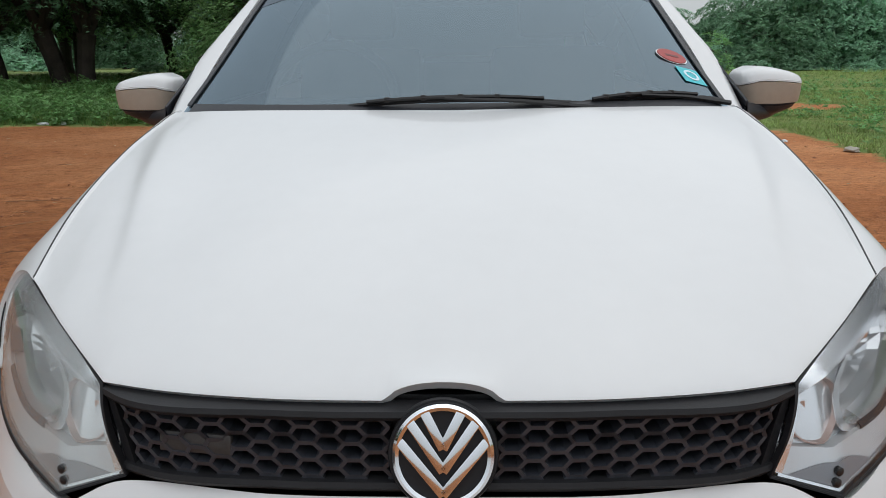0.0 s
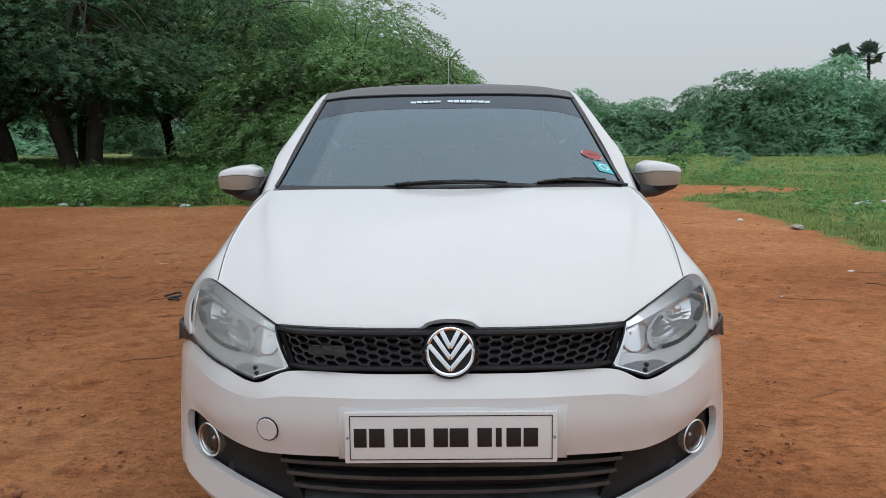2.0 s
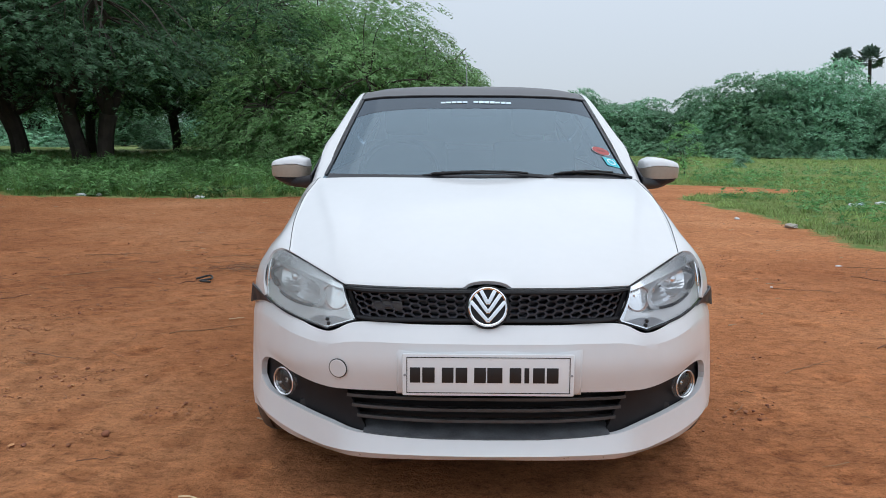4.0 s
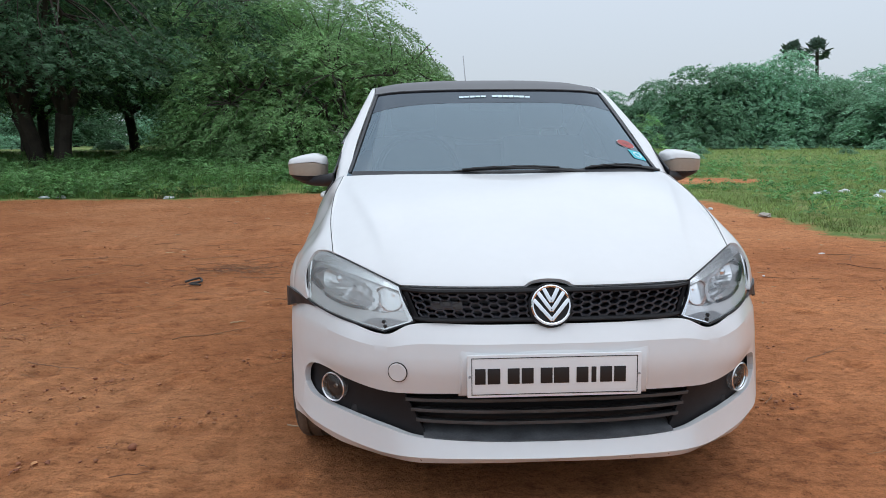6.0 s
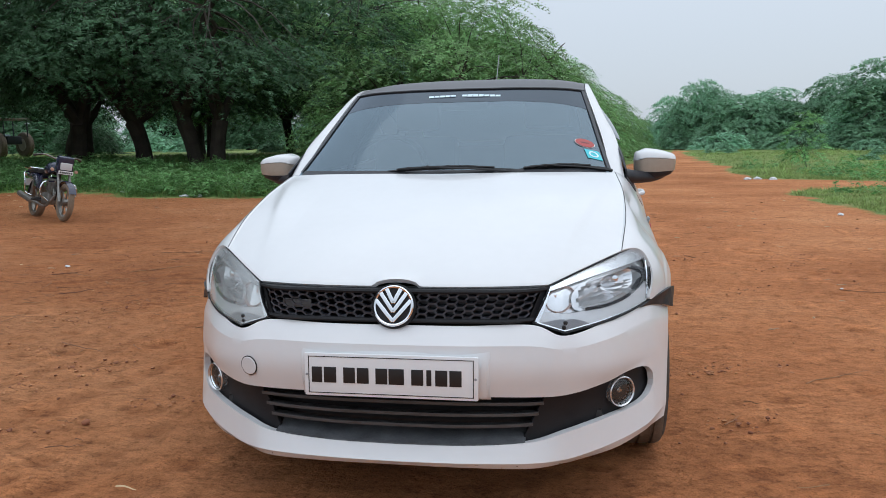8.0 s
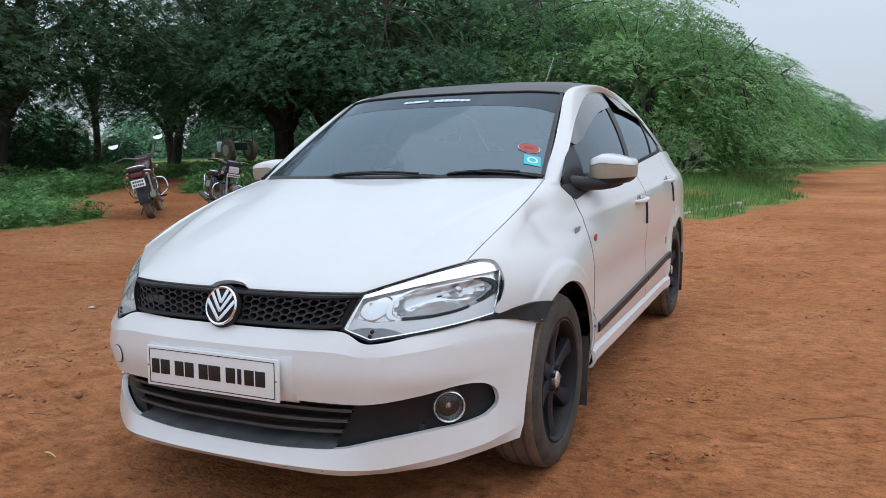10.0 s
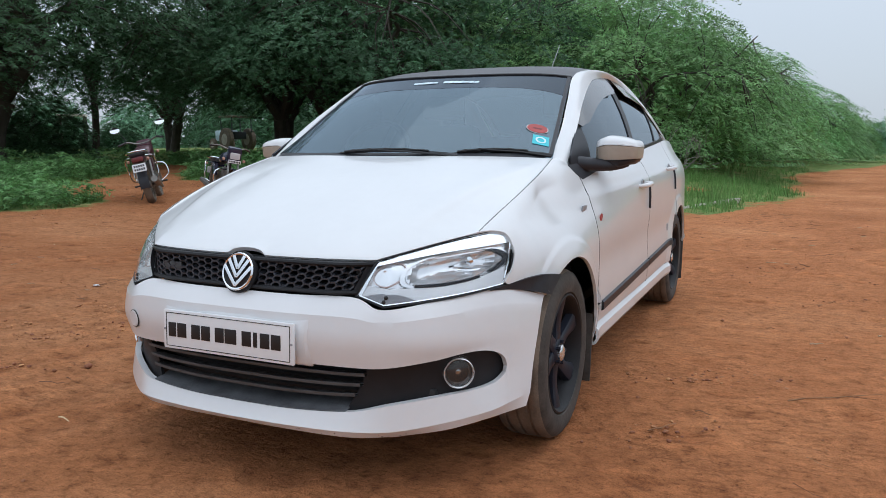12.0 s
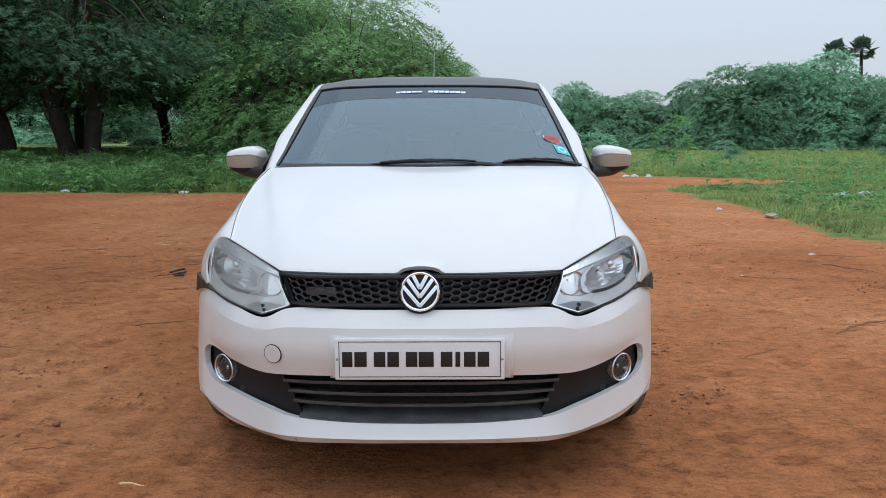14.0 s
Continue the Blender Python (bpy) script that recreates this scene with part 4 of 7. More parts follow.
def make_wheels():
    def one(side, axle):
        hub = new("wheel")
        hub.parent = car
        hub.matrix_local = Matrix.Translation((side * (0.740 if axle == FRONT_AXLE else 0.742), axle, HUB)) @ Matrix.Diagonal((side, 1, 1, 1))
        return hub

    w = 0.0925
    tyre = lathe([(0.045, 0.204), (0.075, 0.210), (w - 0.004, 0.221), (w + 0.002, 0.250), (w - 0.002, 0.275), (w - 0.014, 0.293), (w - 0.030, 0.3005), (0.048, 0.3015), (0.046, 0.294), (0.038, 0.294), (0.036, 0.302), (0.004, 0.302), (0.003, 0.294), (-0.005, 0.294), (-0.006, 0.302), (-0.036, 0.302), (-0.038, 0.294), (-0.046, 0.294), (-0.048, 0.3015), (-w + 0.030, 0.3005), (-w + 0.014, 0.293), (-w, 0.250), (-w + 0.004, 0.221), (-0.075, 0.210), (-0.045, 0.204)], 96, "x", True)
    tyre_me = bm_mesh("tyre", tyre)
    tyre_me.materials.append(RUBBER)
    tyre_me.materials.append(SIDEWALL)
    for f in tyre_me.polygons:
        c = f.center
        f.material_index = 1 if math.hypot(c[1], c[2]) < 0.286 else 0
    barrel = bm_mesh("rim_barrel", lathe([(0.086, 0.214), (0.088, 0.208), (0.080, 0.200), (0.055, 0.192), (0.0, 0.178), (-0.07, 0.186), (-0.08, 0.204), (-0.075, 0.21)], 72, "x", True))
    barrel.materials.append(MATT)
    bm = bmesh.new()
    for k in range(6):
        a = k * math.pi / 3 + 0.3
        rows = []
        for f in np.linspace(0, 1, 8):
            r = lerp(0.035, 0.202, f)
            half = lerp(0.028, 0.038, f) * (1 - 0.30 * math.sin(math.pi * f))
            twist = a + 0.12 * f
            x = lerp(0.060, 0.072, f) - 0.018 * math.sin(math.pi * min(1, f * 1.1)) * 0.4
            t, rad = np.array((0, -math.sin(twist), math.cos(twist))), np.array((0, math.cos(twist), math.sin(twist)))
            c = rad * r
            rows.append([c + t * half * 1.15 + np.array((x - 0.03, 0, 0)), c + t * half + np.array((x - 0.006, 0, 0)), c + t * half * 0.6 + np.array((x, 0, 0)), c - t * half * 0.6 + np.array((x, 0, 0)), c - t * half + np.array((x - 0.006, 0, 0)), c - t * half * 1.15 + np.array((x - 0.03, 0, 0))])
        vs = [[bm.verts.new(p) for p in row] for row in rows]
        for r0, r1 in zip(vs, vs[1:]):
            for i in range(6):
                bm.faces.new((r0[i], r0[(i + 1) % 6], r1[(i + 1) % 6], r1[i]))
        bm.faces.new(vs[0]), bm.faces.new(vs[-1][::-1])
    spokes = bm_mesh("spokes", bm)
    spokes.materials.append(RIM)
    boss = bm_mesh("hub_boss", lathe([(0.03, 0.052), (0.058, 0.050), (0.064, 0.042), (0.065, 0.030)], 32))
    boss.materials.append(RIM)
    cap = bm_mesh("hub_cap", lathe([(0.062, 0.031), (0.073, 0.030), (0.078, 0.024), (0.080, 0.010)], 32))
    cap.materials.append(SATIN)
    disc = bm_mesh("brake_disc", lathe([(-0.01, 0.125), (0.004, 0.125), (0.004, 0.05), (-0.01, 0.05)], 48, "x", True))
    disc.materials.append(BLACK)
    nut = bmesh.new()
    bmesh.ops.create_cone(nut, cap_ends=True, segments=6, radius1=0.008, radius2=0.007, depth=0.02, matrix=Matrix.Rotation(radians(90), 4, "Y"))
    nuts = bm_mesh("wheel_nut", nut)
    nuts.materials.append(RIM)
    for axle in (FRONT_AXLE, REAR_AXLE):
        for side in (1, -1):
            h = one(side, axle)
            part("tyre", tyre_me, None, h, "dusty black tyre")
            rim = part("rim", barrel, None, h, "dark gunmetal alloy rim")
            for me in (spokes, boss, cap):
                part(me.name, me, None, rim)
            for k in range(5):
                part("wheel_nut", nuts, None, rim).matrix_local = pose(0.066, 0.040 * math.cos(k * 1.2566), 0.040 * math.sin(k * 1.2566))
            part("brake_disc", disc, None, h)
            # dark lining of the arch, and a mud flap behind the wheel
            rows = []
            for x in (0.50, 0.60, 0.70, 0.775):
                rows.append([(x, axle + 0.352 * math.cos(a), max(HUB + 0.352 * math.sin(a), 0.2)) for a in np.linspace(-0.25, math.pi + 0.25, 40)])
            part("arch_liner", sheet(flip(rows, side), 0.006, (0.65 * side, axle, 2.5)), BLACK, car)
            y = axle + 0.315
            bmf = box(bmesh.new(), (-0.095, -0.006, -0.135), (0.095, 0.006, 0.135), 0.004)
            part("mud_flap", bmf, SIDEWALL, car, "black rubber mud flap").matrix_local = pose(side * 0.745, y + 0.012, 0.245, -8, 0, 0)
    part("underbody", box(box(box(bmesh.new(), (-0.60, 0.2, 0.2), (0.60, 4.1, 0.32), 0.02), (-0.79, 1.22, 0.24), (0.79, 3.0, 0.34), 0.02), (-0.48, 0.25, 0.3), (0.48, 1.05, 0.66), 0.03), INK, car)


make_wheels()


def make_nose():
    # grille: frame, recessed backing and a honeycomb of bars
    frame_top = spline([(0, 0.072, 0.700), (0.2, 0.078, 0.700), (0.40, 0.112, 0.700), (0.436, 0.140, 0.700)], 30)
    frame_low = spline([(0, 0.052, 0.606), (0.2, 0.057, 0.606), (0.36, 0.080, 0.606), (0.396, 0.096, 0.606)], 30)
    g = np.array([lerp(frame_top, frame_low, f) for f in np.linspace(0, 1, 12)])

    def spot(s, f):
        k = abs(s) * 29
        i = min(int(k), 28)
        p = lerp(lerp(frame_top[i], frame_top[i + 1], k - i), lerp(frame_low[i], frame_low[i + 1], k - i), f)
        return np.array((math.copysign(p[0], s) if s else 0.0, p[1], p[2]))

    grille = part("grille", sheet(mirrored(g + np.array((0, 0.045, 0))), 0.01, (0, 1.0, 0.6)), INK, car, "black honeycomb radiator grille")
    for rows, nm in (((0.0, 0.13), "upper"), ((0.87, 1.0), "lower")):
        band = np.array([lerp(frame_top, frame_low, f) + np.array((0, dy, 0)) for f, dy in ((rows[0], 0.03), (rows[0], -0.004), ((rows[0] + rows[1]) / 2, -0.006), (rows[1], 0.0), (rows[1], 0.03))])
        part("grille_frame", sheet(mirrored(band), 0.003, (0, 1.0, 0.6)), MATT, grille)
    for side in (1, -1):
        end = [[spot(side * q, f) + np.array((0, dy, 0)) for f in np.linspace(0, 1, 8)] for q, dy in ((1.0, 0.06), (1.0, 0.002), (0.955, 0.0), (0.945, 0.045))]
        part("grille_frame", sheet(end, 0.003, (0, 1.0, 0.6)), MATT, grille)
    # bars of a honeycomb of flat-topped cells, staggered column by column
    bm = bmesh.new()
    pitch, tall_f, seen = 0.0275, 0.205, set()
    for i in range(-15, 16):
        for j in range(-1, 5):
            cx, cf = i * pitch, 0.13 + tall_f * (j + (0.5 if i % 2 else 0.0))
            ring = [(cx + kx * pitch, cf + kf * tall_f) for kx, kf in ((-0.667, 0), (-0.333, 0.5), (0.333, 0.5), (0.667, 0), (0.333, -0.5), (-0.333, -0.5))]
            for (x0, f0), (x1, f1) in zip(ring, ring[1:] + ring[:1]):
                key = tuple(sorted(((round(x0, 3), round(f0, 2)), (round(x1, 3), round(f1, 2)))))
                if key in seen or max(abs(x0), abs(x1)) > 0.412 or min(abs(x0), abs(x1)) < 0.055 or max(f0, f1) > 0.97 or min(f0, f1) < 0.03:
                    continue
                seen.add(key)
                a, b = spot(x0 / 0.43, f0), spot(x1 / 0.43, f1)
                d = (b - a) / (np.linalg.norm(b - a) + 1e-9)
                n = np.cross(d, (0, 1, 0))
                q = []
                for p in (a - d * 0.001, b + d * 0.001):
                    for w, dy in ((-0.0025, 0.004), (-0.0034, 0.036), (0.0034, 0.036), (0.0025, 0.004)):
                        q.append(bm.verts.new(p + n * w + np.array((0, dy, 0))))
                for k in range(4):
                    bm.faces.new((q[k], q[(k + 1) % 4], q[4 + (k + 1) % 4], q[4 + k]))
    tagged(part("honeycomb", bm, GRILLE, grille), kind="stuff")
    # a blank badge on the mesh
    part("grille_badge", box(bmesh.new(), (-0.047, -0.004, -0.0125), (0.047, 0.004, 0.0125), 0.003), DUSTY, grille).matrix_local = pose(-0.302, 0.085, 0.652, -12, 0, -9)
    # round emblem as plain shapes: chrome ring and three chrome chevrons on a black disc
    seat = new("emblem")
    seat.parent = car
    seat.matrix_local = pose(0, 0.056, 0.6535, -17, 0, 0)
    part("emblem_surround", lathe([(0.022, 0.054), (0.014, 0.062), (0.006, 0.0650), (0.0, 0.0650), (-0.003, 0.0635), (-0.003, 0.058)], 64, "y"), MATT, seat)
    part("emblem_disc", lathe([(0.0, 0.0625), (-0.006, 0.060), (-0.006, 0.01)], 48, "y"), MATT, seat)
    part("emblem_ring", lathe([(0.0, 0.0600), (-0.010, 0.0592), (-0.014, 0.0555), (-0.012, 0.0515), (0.0, 0.0505)], 64, "y", True), CHROME, seat, "chrome ring")
    for x0, z0, x1, z1 in ((-0.020, 0.047, -0.001, 0.010), (0.020, 0.047, 0.001, 0.010), (-0.037, 0.036, -0.001, -0.016), (0.037, 0.036, 0.001, -0.016), (-0.049, 0.014, -0.001, -0.043), (0.049, 0.014, 0.001, -0.043)):
        bm = bmesh.new()
        d = Vector((x1 - x0, 0, z1 - z0))
        box(bm, (-0.0052, -0.006, -0.003), (0.0052, 0.006, d.length + 0.003), 0.002)
        ob = part("emblem_bar", bm, CHROME, seat)
        ob.matrix_local = Matrix.Translation((x0, -0.008, z0)) @ d.to_track_quat("Z", "Y").to_matrix().to_4x4()
    # number plate with its raised bed in the bumper
    depth = table([(0.39, 0.016), (0.44, -0.001), (0.475, -0.006), (0.52, -0.003), (0.56, 0.006)])
    bed = np.array([[(x + 0.004, depth(z) + 0.20 * x * x - (0.007 if 0 < j < 5 and 0 < i < 13 else -0.004), z) for i, x in enumerate(np.r_[-0.276, -0.268, np.linspace(-0.25, 0.25, 10), 0.268, 0.276])] for j, z in enumerate((0.394, 0.402, 0.44, 0.475, 0.52, 0.540, 0.547))])
    part("number_plate_bed", sheet(bed, 0.006, (0, 1.0, 0.47)), WHITE, car)
    plate = part("number_plate", box(bmesh.new(), (-0.250, -0.006, -0.062), (0.250, 0.004, 0.062), 0.004), PLATE, car, "white number plate with black bars")
    plate.matrix_local = pose(0.0, -0.0125, 0.467, -2, 0, 0)
    for lo, hi in (((-0.236, 0.0515), (0.236, 0.0535)), ((-0.236, -0.0535), (0.236, -0.0515)), ((-0.238, -0.0535), (-0.236, 0.0535)), ((0.236, -0.0535), (0.238, 0.0535))):
        part("plate_border", box(bmesh.new(), (lo[0], -0.0072, lo[1]), (hi[0], -0.005, hi[1])), INK, plate)
    for x, w in ((-0.213, 0.030), (-0.174, 0.036), (-0.118, 0.034), (-0.078, 0.034), (-0.024, 0.034), (0.019, 0.044), (0.079, 0.034), (0.112, 0.014), (0.147, 0.034), (0.187, 0.034)):
        part("plate_bar", box(bmesh.new(), (x - w / 2, -0.0078, -0.0225), (x + w / 2, -0.005, 0.0225), 0.0008), INK, plate)
    for x in (-0.243, 0.243):
        part("plate_screw", lathe([(-0.004, 0.004), (-0.0085, 0.0035), (-0.0085, 0.001)], 12, "y"), GREYP, plate).matrix_local = pose(x, 0, 0.0)


make_nose()

SKIRT = material("white_silvered_plastic", (0.72, 0.73, 0.74), 0.22, metal=0.3, vary=0.05)


def head_row(corner, first, rest):
    """One row across the headlight: straight from its inner edge to the corner column, then a curve outwards."""
    return np.concatenate([spline([first, corner], 11)[:-1], spline([corner, *rest], 31)])


HEAD_TOP = head_row((0.487, 0.196, 0.719), (0.441, 0.144, 0.703), [(0.57, 0.288, 0.745), (0.655, 0.388, 0.766), (0.722, 0.478, 0.778)])
HEAD_HIGH = head_row((0.490, 0.165, 0.700), (0.433, 0.124, 0.680), [(0.575, 0.256, 0.722), (0.668, 0.374, 0.742), (0.741, 0.474, 0.752)])
HEAD_MID = head_row((0.492, 0.132, 0.655), (0.422, 0.108, 0.655), [(0.590, 0.228, 0.672), (0.682, 0.346, 0.688), (0.751, 0.444, 0.698)])
HEAD_LOW = head_row((0.488, 0.094, 0.577), (0.397, 0.090, 0.606), [(0.598, 0.196, 0.588), (0.690, 0.312, 0.601), (0.746, 0.403, 0.613)])


def make_headlights():
    g = np.stack([spline([HEAD_TOP[i], HEAD_HIGH[i], HEAD_MID[i], HEAD_LOW[i]], 24) for i in range(41)], 1)

    def at(s, v, deep=0.0):
        k, j = min(int(s * 40), 39), min(int(v * 23), 22)
        a, b = s * 40 - k, v * 23 - j
        p = lerp(lerp(g[j, k], g[j, k + 1], a), lerp(g[j + 1, k], g[j + 1, k + 1], a), b)
        return p + deep * np.array((-0.62, 0.75, -0.10))

    for side in (1, -1):
        unit = new("headlight")
        unit.parent = car
        tagged(unit, "clear-lens headlight with chrome reflectors")
        c = (0.3 * side, 0.8, 0.6)
        part("headlight_lens", skin(flip(g, side)), LENS if side > 0 else HAZELENS, unit, "clear lens" if side > 0 else "sun-clouded lens").visible_shadow = False
        # gasket and bright rim round the lens
        loop = np.concatenate([g[0], g[1:, -1], g[-1, -2::-1], g[-2:0:-1, 0]])
        mid = g.mean((0, 1))
        d = loop - mid
        d /= np.linalg.norm(d, axis=1, keepdims=True)
        ring = np.array([loop + d * 0.0045 + np.array((0, 0.012, 0)), loop + d * 0.004 + np.array((0, -0.001, 0.0)), loop - d * 0.002 + np.array((0, -0.002, 0)), loop - d * 0.003 + np.array((0, 0.01, 0))])
        ring = np.concatenate([ring, ring[:, :1]], 1)
        part("headlight_gasket", sheet(flip(ring, side), 0.002, c), MATT, unit)
        border = np.concatenate([[at(s, 0.975, 0.006) for s in np.linspace(0.03, 0.97, 40)], [at(0.975, v, 0.006) for v in np.linspace(0.95, 0.08, 14)]])
        part("headlight_rim", tube(bmesh.new(), flip(border, side), 0.0035, 6), BRIGHT, unit, "bright rim line")
        # housing with an opening for the main bowl
        S0, V0, RS, RV = 0.635, 0.525, 0.30, 0.25
        ss, vs = np.linspace(0.01, 0.99, 50), np.linspace(0.01, 0.99, 26)
        plate_g = np.array([[at(s, v, 0.026) for s in ss] for v in vs])
        part("headlight_housing", sheet(flip(plate_g, side), 0.004, c, lambda j, i: abs((ss[i] - S0) / RS) ** 3 + abs((vs[j] - V0) / RV) ** 3 > 0.86), HOUSING, unit)

        def bowl(s0, v0, rs, rv, rim_deep, deep, flutes):
            """A dished reflector, with flutes across its outer half."""
            rows = []
            for q in ([1.1, 1.0, 0.9, 0.72, 0.52, 0.3, 0.06] if flutes else np.linspace(1.0, 0.06, 12)):
                row = []
                for w in np.linspace(0, 2 * math.pi, 33 if flutes else 49):
                    k = (abs(math.cos(w)) ** 3 + abs(math.sin(w)) ** 3) ** (-1 / 3) if flutes else 1.0
                    s, v = s0 + rs * q * k * math.cos(w), v0 + rv * q * k * math.sin(w)
                    f = flutes * math.sin(s * 90) * min(1, max(0, 6 * (s - s0 + 0.02))) * math.sin(math.pi * min(1, q))
                    row.append(at(s, v, rim_deep + deep * math.sqrt(max(0.0, 1 - q * q)) + f))
                rows.append(row)
            return rows

        part("main_reflector", sheet(flip(bowl(S0, V0, RS, RV, 0.018, 0.060, 0.0045), side), 0.001, (0.3 * side, 1.2, 0.66)), HOUSING, unit, "fluted chrome reflector", 0)
        part("indicator_reflector", sheet(flip(bowl(0.205, 0.45, 0.13, 0.23, 0.018, 0.048, 0.0), side), 0.002, (0.3 * side, 1.2, 0.66)), PINKISH, unit, "pinkish indicator bowl")
        for s, v, r, deep, mat in ((0.205, 0.43, 0.013, 0.046, ORANGE), (0.74, 0.46, 0.015, 0.060, CHROME)):
            p = at(s, v, deep)
            p[0] *= side
            bulb = part("bulb", lathe([(0.03, r * 0.9), (-0.004, r), (-0.014, r * 0.8), (-0.018, r * 0.2)], 20, "y"), mat, unit)
            bulb.matrix_local = Matrix.Translation(p) @ pose(0, 0, 0, 0, 0, 24 * side)
        crescent = [[at(S0 + RS * q * math.cos(w), V0 + RV * q * math.sin(w), dd) for w in np.linspace(-0.9, 0.75, 20)] for q, dd in ((0.98, 0.030), (1.02, 0.012), (1.14, 0.012), (1.17, 0.026))]
        part("reflector_shade", sheet(flip(crescent, side), 0.002, c), BLACK, unit, "black crescent beside the reflector")
        brow = np.array([[at(s, lerp(v, v * 1.25, s), dd) for s in np.linspace(0.02, 0.985, 30)] for v, dd in ((0.015, 0.006), (0.10, 0.005), (0.20, 0.007), (0.215, 0.026))])
        part("headlight_brow", sheet(flip(brow, side), 0.003, c), BRIGHT, unit, "bright white brow strip inside the lens")
        hem_v = table([(0.03, 0.70), (0.2, 0.70), (0.36, 0.74), (0.6, 0.80), (0.8, 0.77), (0.97, 0.66)])
        skirt = np.array([[at(s, lerp(hem_v(s), 0.985, f), dd) for s in np.linspace(0.03, 0.975, 30)] for f, dd in ((-0.06, 0.040), (0.0, 0.012), (0.5, 0.008), (1.0, 0.006))])
        part("headlight_skirt", sheet(flip(skirt, side), 0.003, c), SKIRT, unit, "white silvered skirt")
        dark = np.array([[at(s, hem_v(s) + dv, dd) for s in np.linspace(0.40, 0.80, 16)] for dv, dd in ((-0.05, 0.014), (-0.025, 0.009), (0.0, 0.010))])
        part("headlight_shade_line", sheet(flip(dark, side), 0.002, c), BLACK, unit)
        inner = np.array([[at(s, v, dd) for v in np.linspace(0.04, 0.96, 16)] for s, dd in ((0.012, 0.005), (0.045, 0.005), (0.06, 0.024))])
        part("headlight_inner_strip", sheet(flip(inner, side), 0.003, c), BRIGHT, unit)
        foot = np.array([[at(s, lerp(0.955, lerp(0.955, 0.79, math.sin(math.pi * (s - 0.06) / 0.36)), f), 0.004) for s in np.linspace(0.06, 0.42, 14)] for f in np.linspace(0, 1, 4)])
        part("headlight_foot", sheet(flip(foot, side), 0.002, c), GREYP, unit, "grey foot piece")
        for s, v in ((0.245, 0.845), (0.235, 0.925)):
            p = at(s, v, 0.002)
            part("foot_stud", lathe([(0.004, 0.006), (-0.002, 0.006), (-0.004, 0.003)], 12, "y"), INK, unit).matrix_local = Matrix.Translation((p[0] * side, p[1], p[2])) @ pose(0, 0, 0, 0, 0, 24 * side)


make_headlights()


def make_fog_lamps():
    for side in (1, -1):
        unit = new("fog_lamp")
        unit.parent = car
        unit.matrix_local = pose(side * 0.655, 0.247, 0.362, 0, 0, 36 * side)
        part("fog_lamp_ring", lathe([(0.02, 0.0475), (-0.004, 0.0470), (-0.007, 0.0445), (-0.003, 0.0415), (0.02, 0.041)], 48, "y", True), SATIN, unit, "satin grey trim ring")
        part("fog_lamp_reflector", lathe([(0.0, 0.041), (0.018, 0.033), (0.032, 0.016), (0.034, 0.004), (0.037, 0.004), (0.035, 0.018), (0.02, 0.036)], 40, "y", True), CHROME, unit)
        part("fog_lamp_bulb", lathe([(0.03, 0.008), (0.010, 0.009), (0.004, 0.004)], 16, "y"), CHROME, unit)
        part("fog_lamp_glass", lathe([(0.004, 0.0415), (-0.002, 0.030), (-0.005, 0.016), (-0.006, 0.002)], 40, "y", False, False), DIMLENS, unit).visible_shadow = False
        part("fog_lamp_can", lathe([(0.016, 0.052), (0.07, 0.045), (0.075, 0.02)], 32, "y"), INK, unit)


make_fog_lamps()


